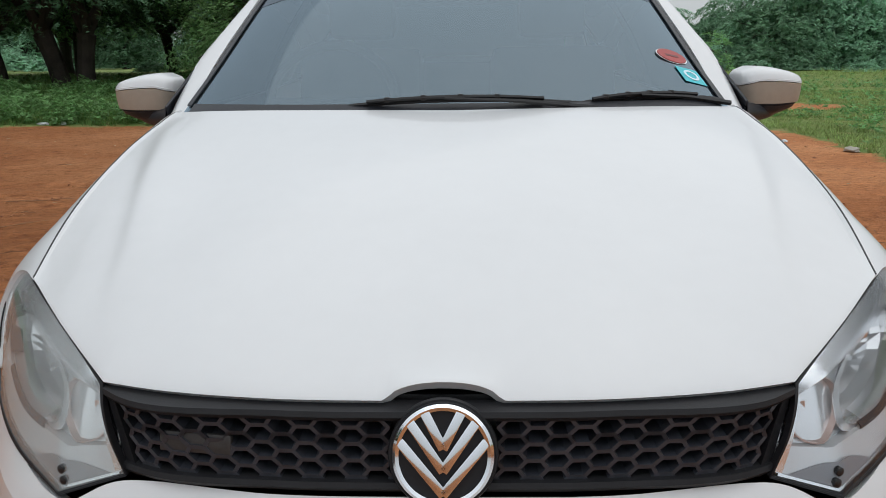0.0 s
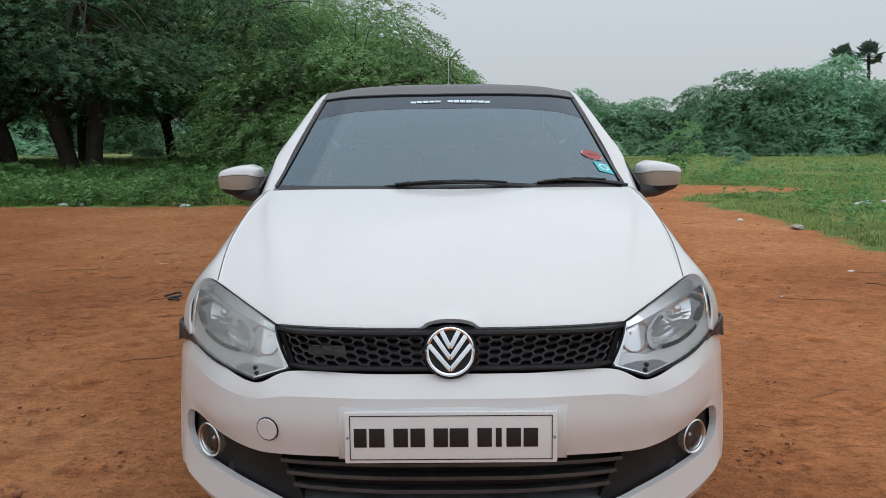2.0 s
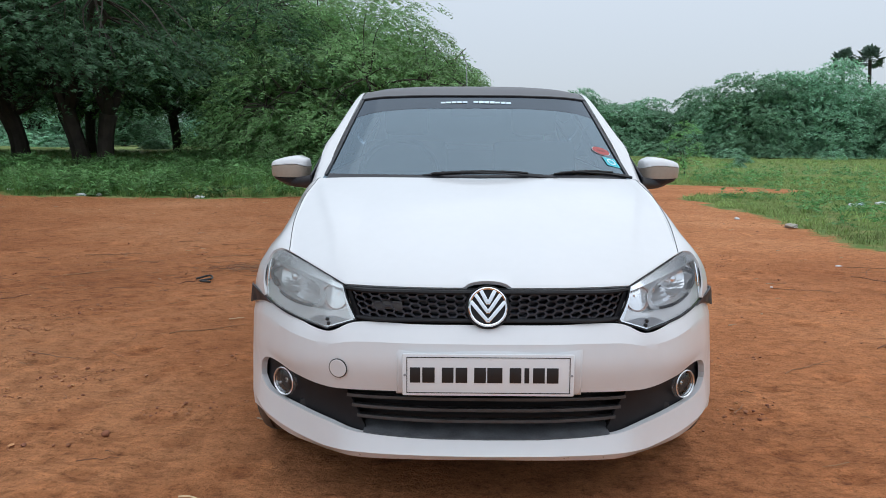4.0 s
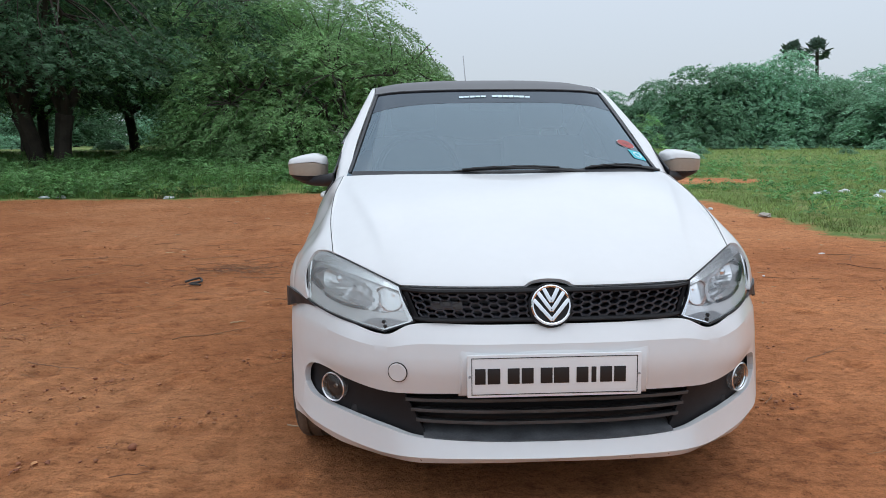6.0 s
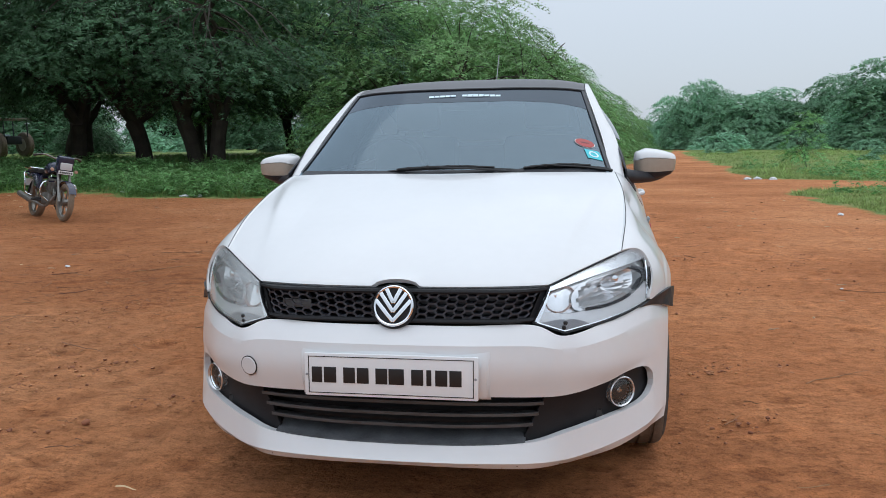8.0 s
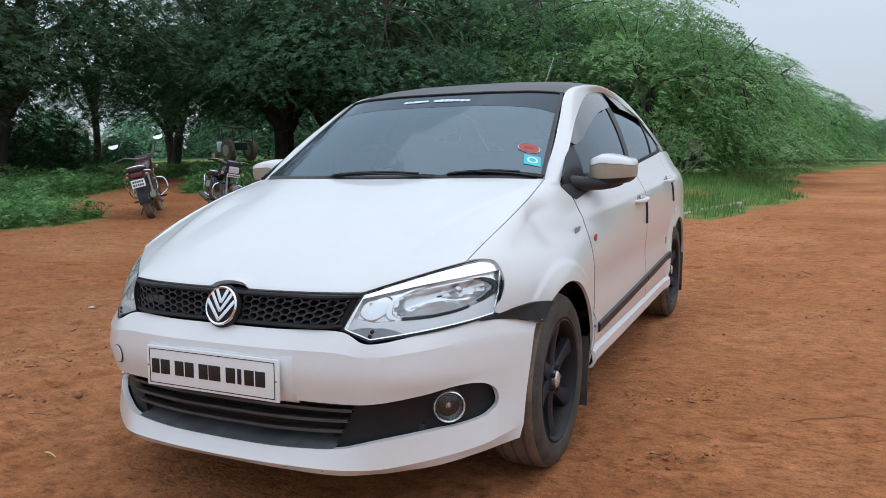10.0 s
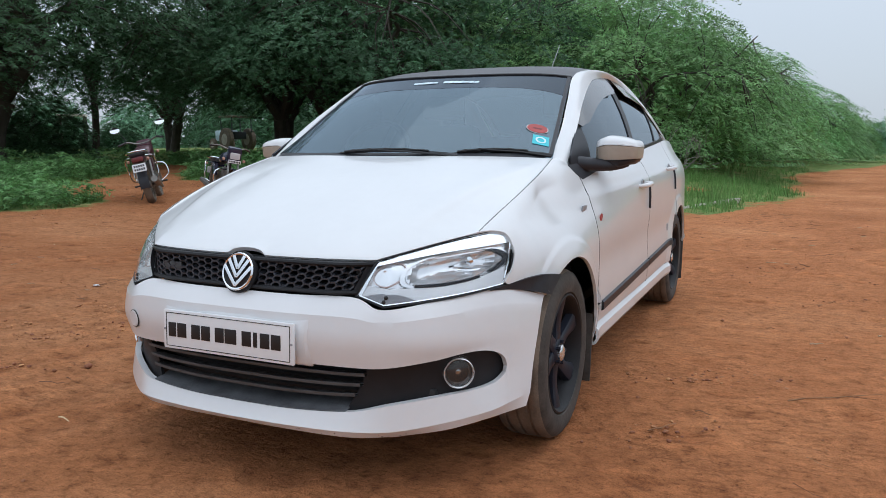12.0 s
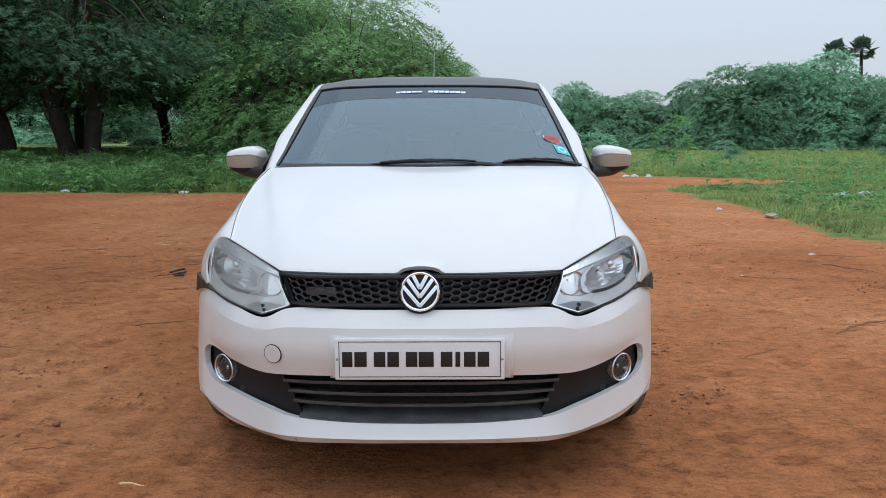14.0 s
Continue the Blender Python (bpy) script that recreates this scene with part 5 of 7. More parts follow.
def make_mirrors():
    us = np.concatenate([[(0.0, 0.02)], spline([(0.0, 0.70), (0.10, 0.88), (0.35, 0.98), (0.65, 1.0), (0.88, 0.93), (0.97, 0.80), (1.0, 0.58)], 24), [(1.0, 0.3), (1.0, 0.02)]])
    for side in (1, -1):
        unit = new("wing_mirror")
        unit.parent = car

        def shell(levels, bend):
            """Rings of the shell, from its front lip round to the glass, level by level."""
            rows = []
            for z, reach in levels:
                rows.append([[lerp(0.778, 0.952, u) - bend * (1 - reach) * (u - 0.35) * 0.13, 1.480 + 0.02 * u - 0.150 * reach * k, z - 0.012 * max(0.0, 0.25 - u) * 4 - 0.030 * max(0.0, u - 0.25) ** 2 * max(0.0, z - 1.0) / 0.07 + 0.022 * max(0.0, u - 0.6) * max(0.0, 1.0 - z) / 0.04] for u, k in us])
            back = [[(p[0], 1.500, p[2]) for p in rows[0]]]
            end = [[(p[0], 1.500, p[2]) for p in rows[-1]]]
            return np.array(back + rows + end)

        part("mirror_cap", sheet(flip(shell([(1.080, 0.30), (1.079, 0.55), (1.075, 0.74), (1.068, 0.88), (1.057, 0.96), (1.041, 1.0)], 0.6), side), 0.004, (0.86 * side, 1.48, 1.02)), WHITE, unit, "white mirror cap")
        # tan stands in for the earth mirrored in this face
        part("mirror_shell", sheet(flip(shell([(1.039, 0.99), (1.015, 0.985), (0.992, 0.96), (0.980, 0.94)], 0.8), side), 0.004, (0.86 * side, 1.48, 1.02)), TAN, unit, "lower mirror shell with the earth's reflection in its colour")
        part("mirror_underside", sheet(flip(shell([(0.978, 0.93), (0.962, 0.88), (0.948, 0.74), (0.942, 0.40)], 1.6), side), 0.004, (0.86 * side, 1.48, 0.99)), BLACK, unit)
        bm = bmesh.new()
        foot = spline([(0.715, 1.27, 0.966), (0.775, 1.325, 0.960), (0.84, 1.38, 0.957), (0.90, 1.43, 0.962)], 10)
        tube(bm, flip(foot, side), [0.032, 0.032, 0.030, 0.028, 0.026, 0.024, 0.023, 0.021, 0.018, 0.012], 12)
        part("mirror_foot", bm, BLACK, unit)
        part("mirror_glass", box(bmesh.new(), (-0.070, -0.003, -0.046), (0.070, 0.003, 0.046), 0.003), CHROME, unit).matrix_local = pose(side * 0.860, 1.496, 1.012, 0, 0, 4 * side)


make_mirrors()


def flat_on(p, n):
    """The pose of a sticker that lies at p on a surface of normal n."""
    n = Vector(n).normalized()
    x = (Vector((1, 0, 0)) - n * n.x).normalized()
    y = n.cross(x)
    return Matrix(((x.x, y.x, n.x, p[0]), (x.y, y.y, n.y, p[1]), (x.z, y.z, n.z, p[2]), (0, 0, 0, 1)))


def make_trim():
    # wipers
    for x0, x1 in ((-0.26, 0.32), (0.27, 0.655)):
        w = new("wiper")
        w.parent = car
        gy = lambda x: 0.957 + 0.30 * (x / 0.66) ** 2 * 0.62
        lift = lambda x, a: 0.999 + a * (x - x0) / (x1 - x0) * (1 - (x - x0) / (x1 - x0)) * 4
        bm = tube(bmesh.new(), [(x, gy(x), lift(x, 0.014) + 0.004) for x in np.linspace(x0, x1, 16)], [0.002] + [0.0052] * 14 + [0.002], 6)
        part("wiper_blade", bm, INK, w, "black rubber wiper blade")
        m = lerp(x0, x1, 0.42)
        bm = tube(bmesh.new(), [(x, gy(x) - 0.008, lift(x, 0.018) + 0.008) for x in np.linspace(lerp(x0, x1, 0.12), lerp(x0, x1, 0.80), 10)], 0.0048, 6)
        for f in (0.2, 0.34, 0.48, 0.62):
            xx = lerp(x0, x1, f)
            box(bm, (xx - 0.006, gy(xx) - 0.012, lift(xx, 0.018) + 0.002), (xx + 0.006, gy(xx) + 0.004, lift(xx, 0.018) + 0.014), 0.002)
        part("wiper_carrier", bm, INK, w)
        e = min(m + 0.34, 0.665)
        part("wiper_arm", tube(bmesh.new(), [(m, gy(m) - 0.012, 1.022), (lerp(m, e, 0.5), gy(lerp(m, e, 0.5)) - 0.018, 1.014), (e, gy(e) - 0.03, 0.996)], [0.0035, 0.005, 0.007], 6), INK, w)
    cowl = np.array([[(x, y + 0.30 * (x / 0.66) ** 2 * 0.62, z) for x in np.linspace(-0.65, 0.65, 24)] for y, z in ((0.90, 0.965), (0.925, 0.985), (0.955, 0.992))])
    part("windscreen_cowl", sheet(cowl, 0.006, (0, 1.0, 0.6)), BLACK, car)
    # stickers and lettering on the glass
    disc = part("round_sticker", lathe([(0.0, 0.042), (-0.0004, 0.042)], 32, "z"), PLATE, car, "red oval sticker with a pale rim")
    disc.matrix_local = flat_on((0.5585, 1.2639, 1.1068), (0.346, -0.441, 0.828)) @ pose(0, 0, 0, 0, 0, 14) @ Matrix.Diagonal((1.1, 0.8, 1, 1))
    inner = part("sticker_face", lathe([(0.0, 0.039), (0.0015, 0.039)], 32, "z"), RED, disc)
    inner.matrix_local = pose(0, 0, 0.0006)
    part("sticker_bar", box(bmesh.new(), (-0.018, -0.006, 0), (0.018, 0.006, 0.0015)), MAROONINK, disc).matrix_local = pose(0, 0, 0.0012)
    sq = part("square_sticker", box(bmesh.new(), (-0.034, -0.034, -0.0003), (0.034, 0.034, 0.0007)), CYAN, car, "cyan square sticker with a pale ring")
    sq.matrix_local = flat_on((0.5936, 1.2015, 1.0585), (0.381, -0.429, 0.819)) @ pose(0, 0, 0, 0, 0, 14)
    part("sticker_ring", lathe([(0, 0.022), (0.0015, 0.022), (0.0015, 0.015), (0, 0.015)], 32, "z", True), PALE, sq).matrix_local = pose(0, 0, 0.001)
    rng = random.Random(4)
    for k, x in enumerate(np.linspace(-0.150, 0.165, 13)):
        if k == 5:
            continue
        h = rng.uniform(0.008, 0.013)
        b = part("windscreen_lettering_bar", box(bmesh.new(), (-0.0115, -h, -0.001), (0.0115, h, 0.001)), PALE, car)
        b.matrix_local = pose(x, 1.5535 + 0.08 * x * x, 1.3365 - 0.16 * x * x, 26, 0, 0)
    # emblems on the fender and door
    b = part("fender_emblem", box(bmesh.new(), (-0.003, -0.030, -0.016), (0.003, 0.030, 0.016), 0.002), GREYP, car)
    b.matrix_local = pose(side_x(1.09, 0.795) + 0.001, 1.09, 0.795, 0, 12, 0)
    b = part("door_emblem", lathe([(0, 0.018), (0.004, 0.018), (0.005, 0.012)], 24), RED, car)
    b.matrix_local = pose(side_x(1.262, 0.748) - 0.001, 1.262, 0.748, 0, 8, 0)
    b = part("rear_door_emblem", box(bmesh.new(), (-0.003, -0.02, -0.02), (0.003, 0.02, 0.02), 0.002), GREYP, car)
    b.matrix_local = pose(side_x(2.99, 0.545) + 0.001, 2.99, 0.545)
    bm = tube(bmesh.new(), [(0.0, 3.12, 1.40), (0.0, 3.26, 1.55), (0.0, 3.45, 1.73)], 0.003, 6)
    part("aerial", bm, GREYP, car, "thin grey roof aerial")
    # cabin
    dash = np.array([[(x, y + 0.16 * (x / 0.66) ** 2, z) for x in np.linspace(-0.64, 0.64, 16)] for y, z in ((1.00, 0.955), (1.12, 0.985), (1.34, 0.985), (1.42, 0.93), (1.44, 0.70))])
    part("dashboard", sheet(dash, 0.02, (0, 1.4, 0.4)), CABIN, car)
    part("cabin_floor", box(bmesh.new(), (-0.72, 1.05, 0.36), (0.72, 3.7, 0.40)), CABIN, car)
    part("parcel_shelf", box(bmesh.new(), (-0.6, 3.3, 0.96), (0.6, 3.85, 1.0), 0.01), CABIN, car)
    wheel = bmesh.new()
    ringp = [(0.185 * math.cos(a), 0.185 * math.sin(a), 0) for a in np.linspace(0, 2 * math.pi, 33)]
    tube(wheel, ringp, 0.015, 8)
    for a in (0, math.pi, -math.pi / 2):
        tube(wheel, [(0, 0, -0.02), (0.18 * math.cos(a), 0.18 * math.sin(a), 0)], 0.017, 8)
    part("steering_wheel", wheel, CABIN, car).matrix_local = pose(-0.36, 1.50, 0.99, 62, 0, 0)
    for x in (-0.37, 0.37):
        seat = new("front_seat")
        seat.parent = car
        part("seat_back", box(bmesh.new(), (-0.24, -0.07, 0), (0.24, 0.07, 0.62), 0.05), SEAT, seat).matrix_local = pose(x, 2.16, 0.55, -14, 0, 0)
        part("seat_cushion", box(bmesh.new(), (-0.25, -0.26, 0), (0.25, 0.26, 0.16), 0.05), SEAT, seat).matrix_local = pose(x, 1.92, 0.42)
        part("headrest", box(bmesh.new(), (-0.13, -0.045, 0), (0.13, 0.045, 0.17), 0.04), SEAT, seat).matrix_local = pose(x, 2.33, 1.19, -8, 0, 0)
    back = new("rear_seat")
    back.parent = car
    part("seat_back", box(bmesh.new(), (-0.62, -0.08, 0), (0.62, 0.08, 0.60), 0.05), SEAT, back).matrix_local = pose(0, 3.08, 0.52, -18, 0, 0)
    part("seat_cushion", box(bmesh.new(), (-0.62, -0.26, 0), (0.62, 0.26, 0.16), 0.05), SEAT, back).matrix_local = pose(0, 2.82, 0.42)
    part("cabin_mirror", box(bmesh.new(), (-0.11, -0.012, -0.03), (0.11, 0.012, 0.03), 0.01), CABIN, car).matrix_local = pose(0, 1.60, 1.30)


make_trim()

# ---- trees ----


def shell(d, height, reach, skirt, k):
    """A place on a crown's uneven outer face, in the way d from its middle."""
    lump = 1 + 0.22 * noise.noise(Vector(d) * 1.7 + Vector((k, 0, 0))) + 0.13 * noise.noise(Vector(d) * 4.2 + Vector((0, k, 0)))
    return np.array((d[0] * reach * lump, d[1] * reach * lump, skirt + d[2] * (height - skirt) * (0.55 + 0.45 * lump)))


def grow(rng, height, reach, skirt, stems, count, spread_out, fork):
    """Paths of trunks, limbs and boughs with their radii, and the flat pads of foliage that they carry: middle and slope."""
    paths, nodes, pads = [], [], []
    for sx, sy, r0, lean in stems:
        h = fork * rng.uniform(0.85, 1.15)
        foot, head = np.array((sx, sy, -0.25)), np.array((sx + lean * h, sy + rng.uniform(-0.2, 0.2), h))
        bow = np.array((-lean * 0.25 * h + rng.uniform(-0.1, 0.1), rng.uniform(-0.1, 0.1), 0))
        stem = [foot + (head - foot) * f + bow * math.sin(math.pi * f) for f in np.linspace(0, 1, 7)]
        paths.append((stem, r0 * np.array((1.5, 1.12, 1.0, 0.94, 0.92, 0.95, 1.02))))
        n = max(3, 8 // len(stems))
        a = rng.uniform(0, 6.28)
        for k in range(n):
            b = a + 6.28 * k / n + rng.uniform(-0.35, 0.35)
            far = reach * rng.uniform(0.6, 0.92)
            end = np.array((math.cos(b) * far, math.sin(b) * far, lerp(skirt, height, rng.uniform(0.25, 0.75))))
            knee = head + (end - head) * rng.uniform(0.35, 0.5)
            knee[2] = h + (max(end[2], height * 0.55) - h) * rng.uniform(0.55, 0.85)
            pts = spline([stem[-1], knee, end], 10)
            pts[1:] += np.array([[rng.uniform(-0.16, 0.16) for _ in range(3)] for _ in range(9)])
            paths.append((pts, np.r_[r0 * 0.70, np.linspace(r0 * 0.58, r0 * 0.08, 9)]))
            nodes += list(pts[2:])
    nodes = np.array(nodes)
    tries = 0
    while len(pads) < count and tries < count * 30:
        tries += 1
        b, up = rng.uniform(0, 6.283), rng.uniform(0.0, 1.0)
        if rng.random() < 0.25:
            up *= 0.25
        flat = math.sqrt(max(0.0, 1 - up * up))
        d = (math.cos(b) * flat, math.sin(b) * flat, up)
        p = shell(d, height, reach, skirt, height + reach)
        p *= np.array((1, 1, 1)) * (1.0 if rng.random() < 0.72 else rng.uniform(0.62, 0.95))
        p[2] = max(p[2], skirt * 0.9)
        if pads and min(np.linalg.norm((np.array([q[0] for q in pads]) - p) * np.array((1, 1, 1.9)), axis=1)) < spread_out:
            continue
        slope = np.array((d[0] * (0.25 + 0.5 * flat), d[1] * (0.25 + 0.5 * flat), 1.0))
        pads.append((p, slope / np.linalg.norm(slope)))
        g = np.linalg.norm(nodes - p, axis=1)
        k = int(g.argmin())
        if 0.3 < g[k] < 3.2:
            mid = (nodes[k] + p) / 2 + np.array((rng.uniform(-0.2, 0.2), rng.uniform(-0.2, 0.2), 0.12 * g[k]))
            paths.append((spline([nodes[k], mid, p], 6), np.linspace(0.034, 0.008, 6) * (height / 8)))
    return paths, pads


def tri_mesh(name, v, mat):
    """A mesh of loose triangles, three rows of v each."""
    n = len(v) // 3
    me = bpy.data.meshes.new(name)
    me.vertices.add(3 * n)
    me.vertices.foreach_set("co", v.astype(np.float32).ravel())
    me.loops.add(3 * n)
    me.loops.foreach_set("vertex_index", np.arange(3 * n, dtype=np.int32))
    me.polygons.add(n)
    me.polygons.foreach_set("loop_start", np.arange(0, 3 * n, 3, dtype=np.int32))
    me.update(calc_edges=True)
    me.materials.append(mat)
    return me


def unit(v):
    return v / (np.linalg.norm(v, axis=-1, keepdims=True) + 1e-9)


def feathers(r, c, d, up, ln, pairs, leaf, droop, width=0.24):
    """Leaflets along both sides of drooping twigs that start at c and go the way d."""
    n = len(c)
    s = unit(np.cross(d, up))
    rows = []
    for k in range(pairs):
        f = (k + 0.5) / pairs
        root = c + d * ln * f - np.array((0, 0, 1.0)) * ln * droop * f * f
        size = leaf * (1.15 - 0.6 * abs(f - 0.35)) * r.uniform(0.7, 1.3, (n, 1))
        for side in (-1, 1):
            w = unit(d * 0.65 + s * side + r.normal(0, 0.22, (n, 3)))
            e = unit(np.cross(w, up + r.normal(0, 0.25, (n, 3)))) * size * width
            rows.append(np.stack([root + e, root - e, root + w * size - np.array((0, 0, 0.15)) * size], 1))
    return np.concatenate(rows)


def leaf_mesh(name, tips, seed, fronds, pairs, length, leaf, droop, mat):
    """Small plants: from each tip some fronds with leaflets along both sides."""
    r = np.random.RandomState(seed)
    c = np.repeat(tips, fronds, 0)
    n = len(c)
    d = unit(r.normal(0, 0.75, (n, 3)) * np.array((1, 1, 0.35)) + np.array((0, 0, 0.25)))
    c = c + r.normal(0, length * 0.35, (n, 3)) * np.array((1, 1, 0.4))
    up = unit(np.array((0, 0, 1.0)) + r.normal(0, 0.3, (n, 3)))
    v = feathers(r, c, d, up, length * r.uniform(0.6, 1.35, (n, 1)), pairs, leaf, droop)
    return tri_mesh(name, v.reshape(-1, 3), mat)


def pad_mesh(name, pads, seed, pad, sprays, pairs, length, leaf, droop, mat, filler):
    """Foliage in flat, drooping pads of feathery sprays, one over another, and looser sprays within the crown."""
    r = np.random.RandomState(seed)
    p, nrm = np.array([q[0] for q in pads]), np.array([q[1] for q in pads])
    size = np.repeat(pad * r.uniform(0.6, 1.35, (len(p), 1)), sprays, 0)
    c, up = np.repeat(p, sprays, 0), np.repeat(nrm, sprays, 0)
    n = len(c)
    e1 = unit(np.cross(up, np.array((0.3, 1.0, 0.1))))
    e2 = np.cross(up, e1)
    a = r.uniform(0, 6.283, (n, 1))
    way = e1 * np.cos(a) + e2 * np.sin(a)
    out = unit(up * np.array((1, 1, 0.0)) + 1e-6)
    rad = size * np.sqrt(r.random_sample((n, 1)))
    c = c + way * rad - np.array((0, 0, 1.0)) * 0.22 * rad * rad / size + r.normal(0, 0.07, (n, 3)) * size
    d = unit(way * 0.7 + out * 0.75 + r.normal(0, 0.32, (n, 3)) * np.array((1, 1, 0.6)))
    v = [feathers(r, c, d, unit(up + r.normal(0, 0.22, (n, 3))), length * r.uniform(0.6, 1.35, (n, 1)), pairs, leaf, droop)]
    if filler:
        mid = p.mean(0) * np.array((1, 1, 0.8))
        c = np.repeat(p, filler, 0)
        c = mid + (c - mid) * r.uniform(0.45, 0.9, (len(c), 1)) + r.normal(0, pad * 0.35, c.shape)
        d = unit(r.normal(0, 1, c.shape) * np.array((1, 1, 0.5)))
        v.append(feathers(r, c, d, unit(np.array((0, 0, 1.0)) + r.normal(0, 0.5, c.shape)), np.full((len(c), 1), length), pairs, leaf * 1.7, droop))
    v = np.concatenate(v)
    v[:, :, 2] += np.maximum(0.08 - v[:, :, 2].min(1), 0)[:, None]
    return tri_mesh(name, v.reshape(-1, 3), mat)


def make_tree(seed, height, reach, skirt, stems, pads, pad, sprays, pairs, length, leaf, droop, mat, label, category="tree", group="", at=None, filler=12, fork=1.6, gap_between=0.7, twigs=0.0):
    rng = random.Random(seed)
    paths, places = grow(rng, height, reach, skirt, stems, pads, pad * gap_between, fork)
    t = thing("shrub" if category == "shrub" else "tree", label, category, at, group)
    bm = bmesh.new()
    for p, rad in paths:
        if rad[0] > twigs:
            tube(bm, p, rad, 10 if rad[0] > 0.18 else 6 if rad[0] > 0.06 else 3)
    part("trunk", bm, BARK, t, "dark rough trunk and limbs")
    part("crown", pad_mesh("crown", places, seed, pad, sprays, pairs, length, leaf, droop, mat, filler), mat, t, "dense feathery green foliage")
    return t


def copied(src, x, y, turn, k, kz=None):
    ob = copy_thing(src, pose(x, y, rise(x, y), 0, 0, turn))
    ob.scale = (k, k, kz or k)
    return ob


def on_ground(x, y, turn=0):
    return pose(x, y, rise(x, y), 0, 0, turn)


THORN = "spreading thorn tree with feathery drooping foliage on grass"
THICKET = "low thicket of thorn trees drooping to the ground"
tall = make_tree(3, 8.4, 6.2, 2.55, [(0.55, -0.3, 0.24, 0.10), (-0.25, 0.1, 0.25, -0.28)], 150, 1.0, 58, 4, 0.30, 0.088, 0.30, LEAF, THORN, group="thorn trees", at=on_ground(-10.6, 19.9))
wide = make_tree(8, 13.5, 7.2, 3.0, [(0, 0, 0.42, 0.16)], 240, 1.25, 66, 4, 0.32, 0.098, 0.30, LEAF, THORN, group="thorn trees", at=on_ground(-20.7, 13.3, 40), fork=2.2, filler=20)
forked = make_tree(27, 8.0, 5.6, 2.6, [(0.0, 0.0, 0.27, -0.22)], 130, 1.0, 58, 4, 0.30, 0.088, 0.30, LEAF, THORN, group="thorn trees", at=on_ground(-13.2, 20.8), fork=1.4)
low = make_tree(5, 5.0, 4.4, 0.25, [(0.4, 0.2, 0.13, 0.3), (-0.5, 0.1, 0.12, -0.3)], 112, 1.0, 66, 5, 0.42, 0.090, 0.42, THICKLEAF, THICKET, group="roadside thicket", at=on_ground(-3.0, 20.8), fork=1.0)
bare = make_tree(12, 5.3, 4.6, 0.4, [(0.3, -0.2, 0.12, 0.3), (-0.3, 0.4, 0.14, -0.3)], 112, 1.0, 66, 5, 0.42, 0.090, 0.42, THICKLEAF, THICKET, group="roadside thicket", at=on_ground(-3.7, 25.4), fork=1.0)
# a thorn tree like the others, its leaves coloured as lit
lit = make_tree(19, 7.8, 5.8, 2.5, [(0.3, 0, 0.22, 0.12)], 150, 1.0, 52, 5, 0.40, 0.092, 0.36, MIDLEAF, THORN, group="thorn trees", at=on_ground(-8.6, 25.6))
slim = make_tree(14, 9.4, 3.0, 4.4, [(0, 0, 0.15, 0.03)], 46, 0.9, 36, 6, 0.44, 0.105, 0.25, LEAF, "slender thorn tree with a thin forked trunk", group="thorn trees", at=on_ground(-25.6, 21.2), filler=2, fork=3.0)
# the wide copy at (-31, 5) stands out of view, added for reflections
for src, x, y, turn, k in (
    (tall, -15.2, 20.4, 130, 0.95), (lit, -12.6, 33.5, 200, 1.05), (tall, -24.6, 10.4, 15, 1.0), (forked, -20.5, 27.5, 250, 1.0), (lit, -15.8, 30.5, 80, 1.0), (wide, -31, 5.0, 80, 1.0), (tall, -28.5, 28.6, 170, 1.0), (forked, -39, 12.0, 100, 1.0), (slim, -25.6, 11.6, 60, 0.9),
    (forked, -19, 36, 310, 1.05), (tall, -10.2, 38, 75, 0.85),
    (low, -5.2, 28.2, 100, 0.98), (lit, -6.3, 34.0, 20, 0.97), (bare, -2.8, 31.5, 200, 1.0), (low, -1.3, 38, 40, 1.0), (bare, 0.6, 45, 130, 0.85), (low, 3.0, 52, 160, 0.75),
):
    copied(src, x, y, turn, k)
FAR = "distant rounded green tree at the edge of the field"
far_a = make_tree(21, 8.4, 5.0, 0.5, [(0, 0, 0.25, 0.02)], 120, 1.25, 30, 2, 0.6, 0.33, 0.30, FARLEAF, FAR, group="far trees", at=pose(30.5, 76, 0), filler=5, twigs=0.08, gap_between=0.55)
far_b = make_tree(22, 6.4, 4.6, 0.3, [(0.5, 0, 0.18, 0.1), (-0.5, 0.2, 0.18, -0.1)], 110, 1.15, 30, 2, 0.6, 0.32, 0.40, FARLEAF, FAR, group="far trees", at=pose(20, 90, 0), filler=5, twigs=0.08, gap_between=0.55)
far_dark = make_tree(23, 6.4, 4.8, 0.5, [(0.3, 0, 0.2, 0.1)], 100, 1.2, 24, 2, 0.6, 0.30, 0.40, LEAF, "dark green tree standing behind the grove", group="trees behind the grove", at=on_ground(-38, 48), filler=6, twigs=0.08, gap_between=0.55)
rng = random.Random(9)
for k in range(15):
    f = k / 14
    s = rng.uniform(0.85, 1.05) * lerp(0.58, 1.0, min(1, f * 2.2))
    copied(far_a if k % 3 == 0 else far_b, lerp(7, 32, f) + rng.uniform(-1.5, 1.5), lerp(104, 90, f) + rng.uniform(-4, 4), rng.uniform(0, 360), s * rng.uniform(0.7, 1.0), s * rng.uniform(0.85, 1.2))
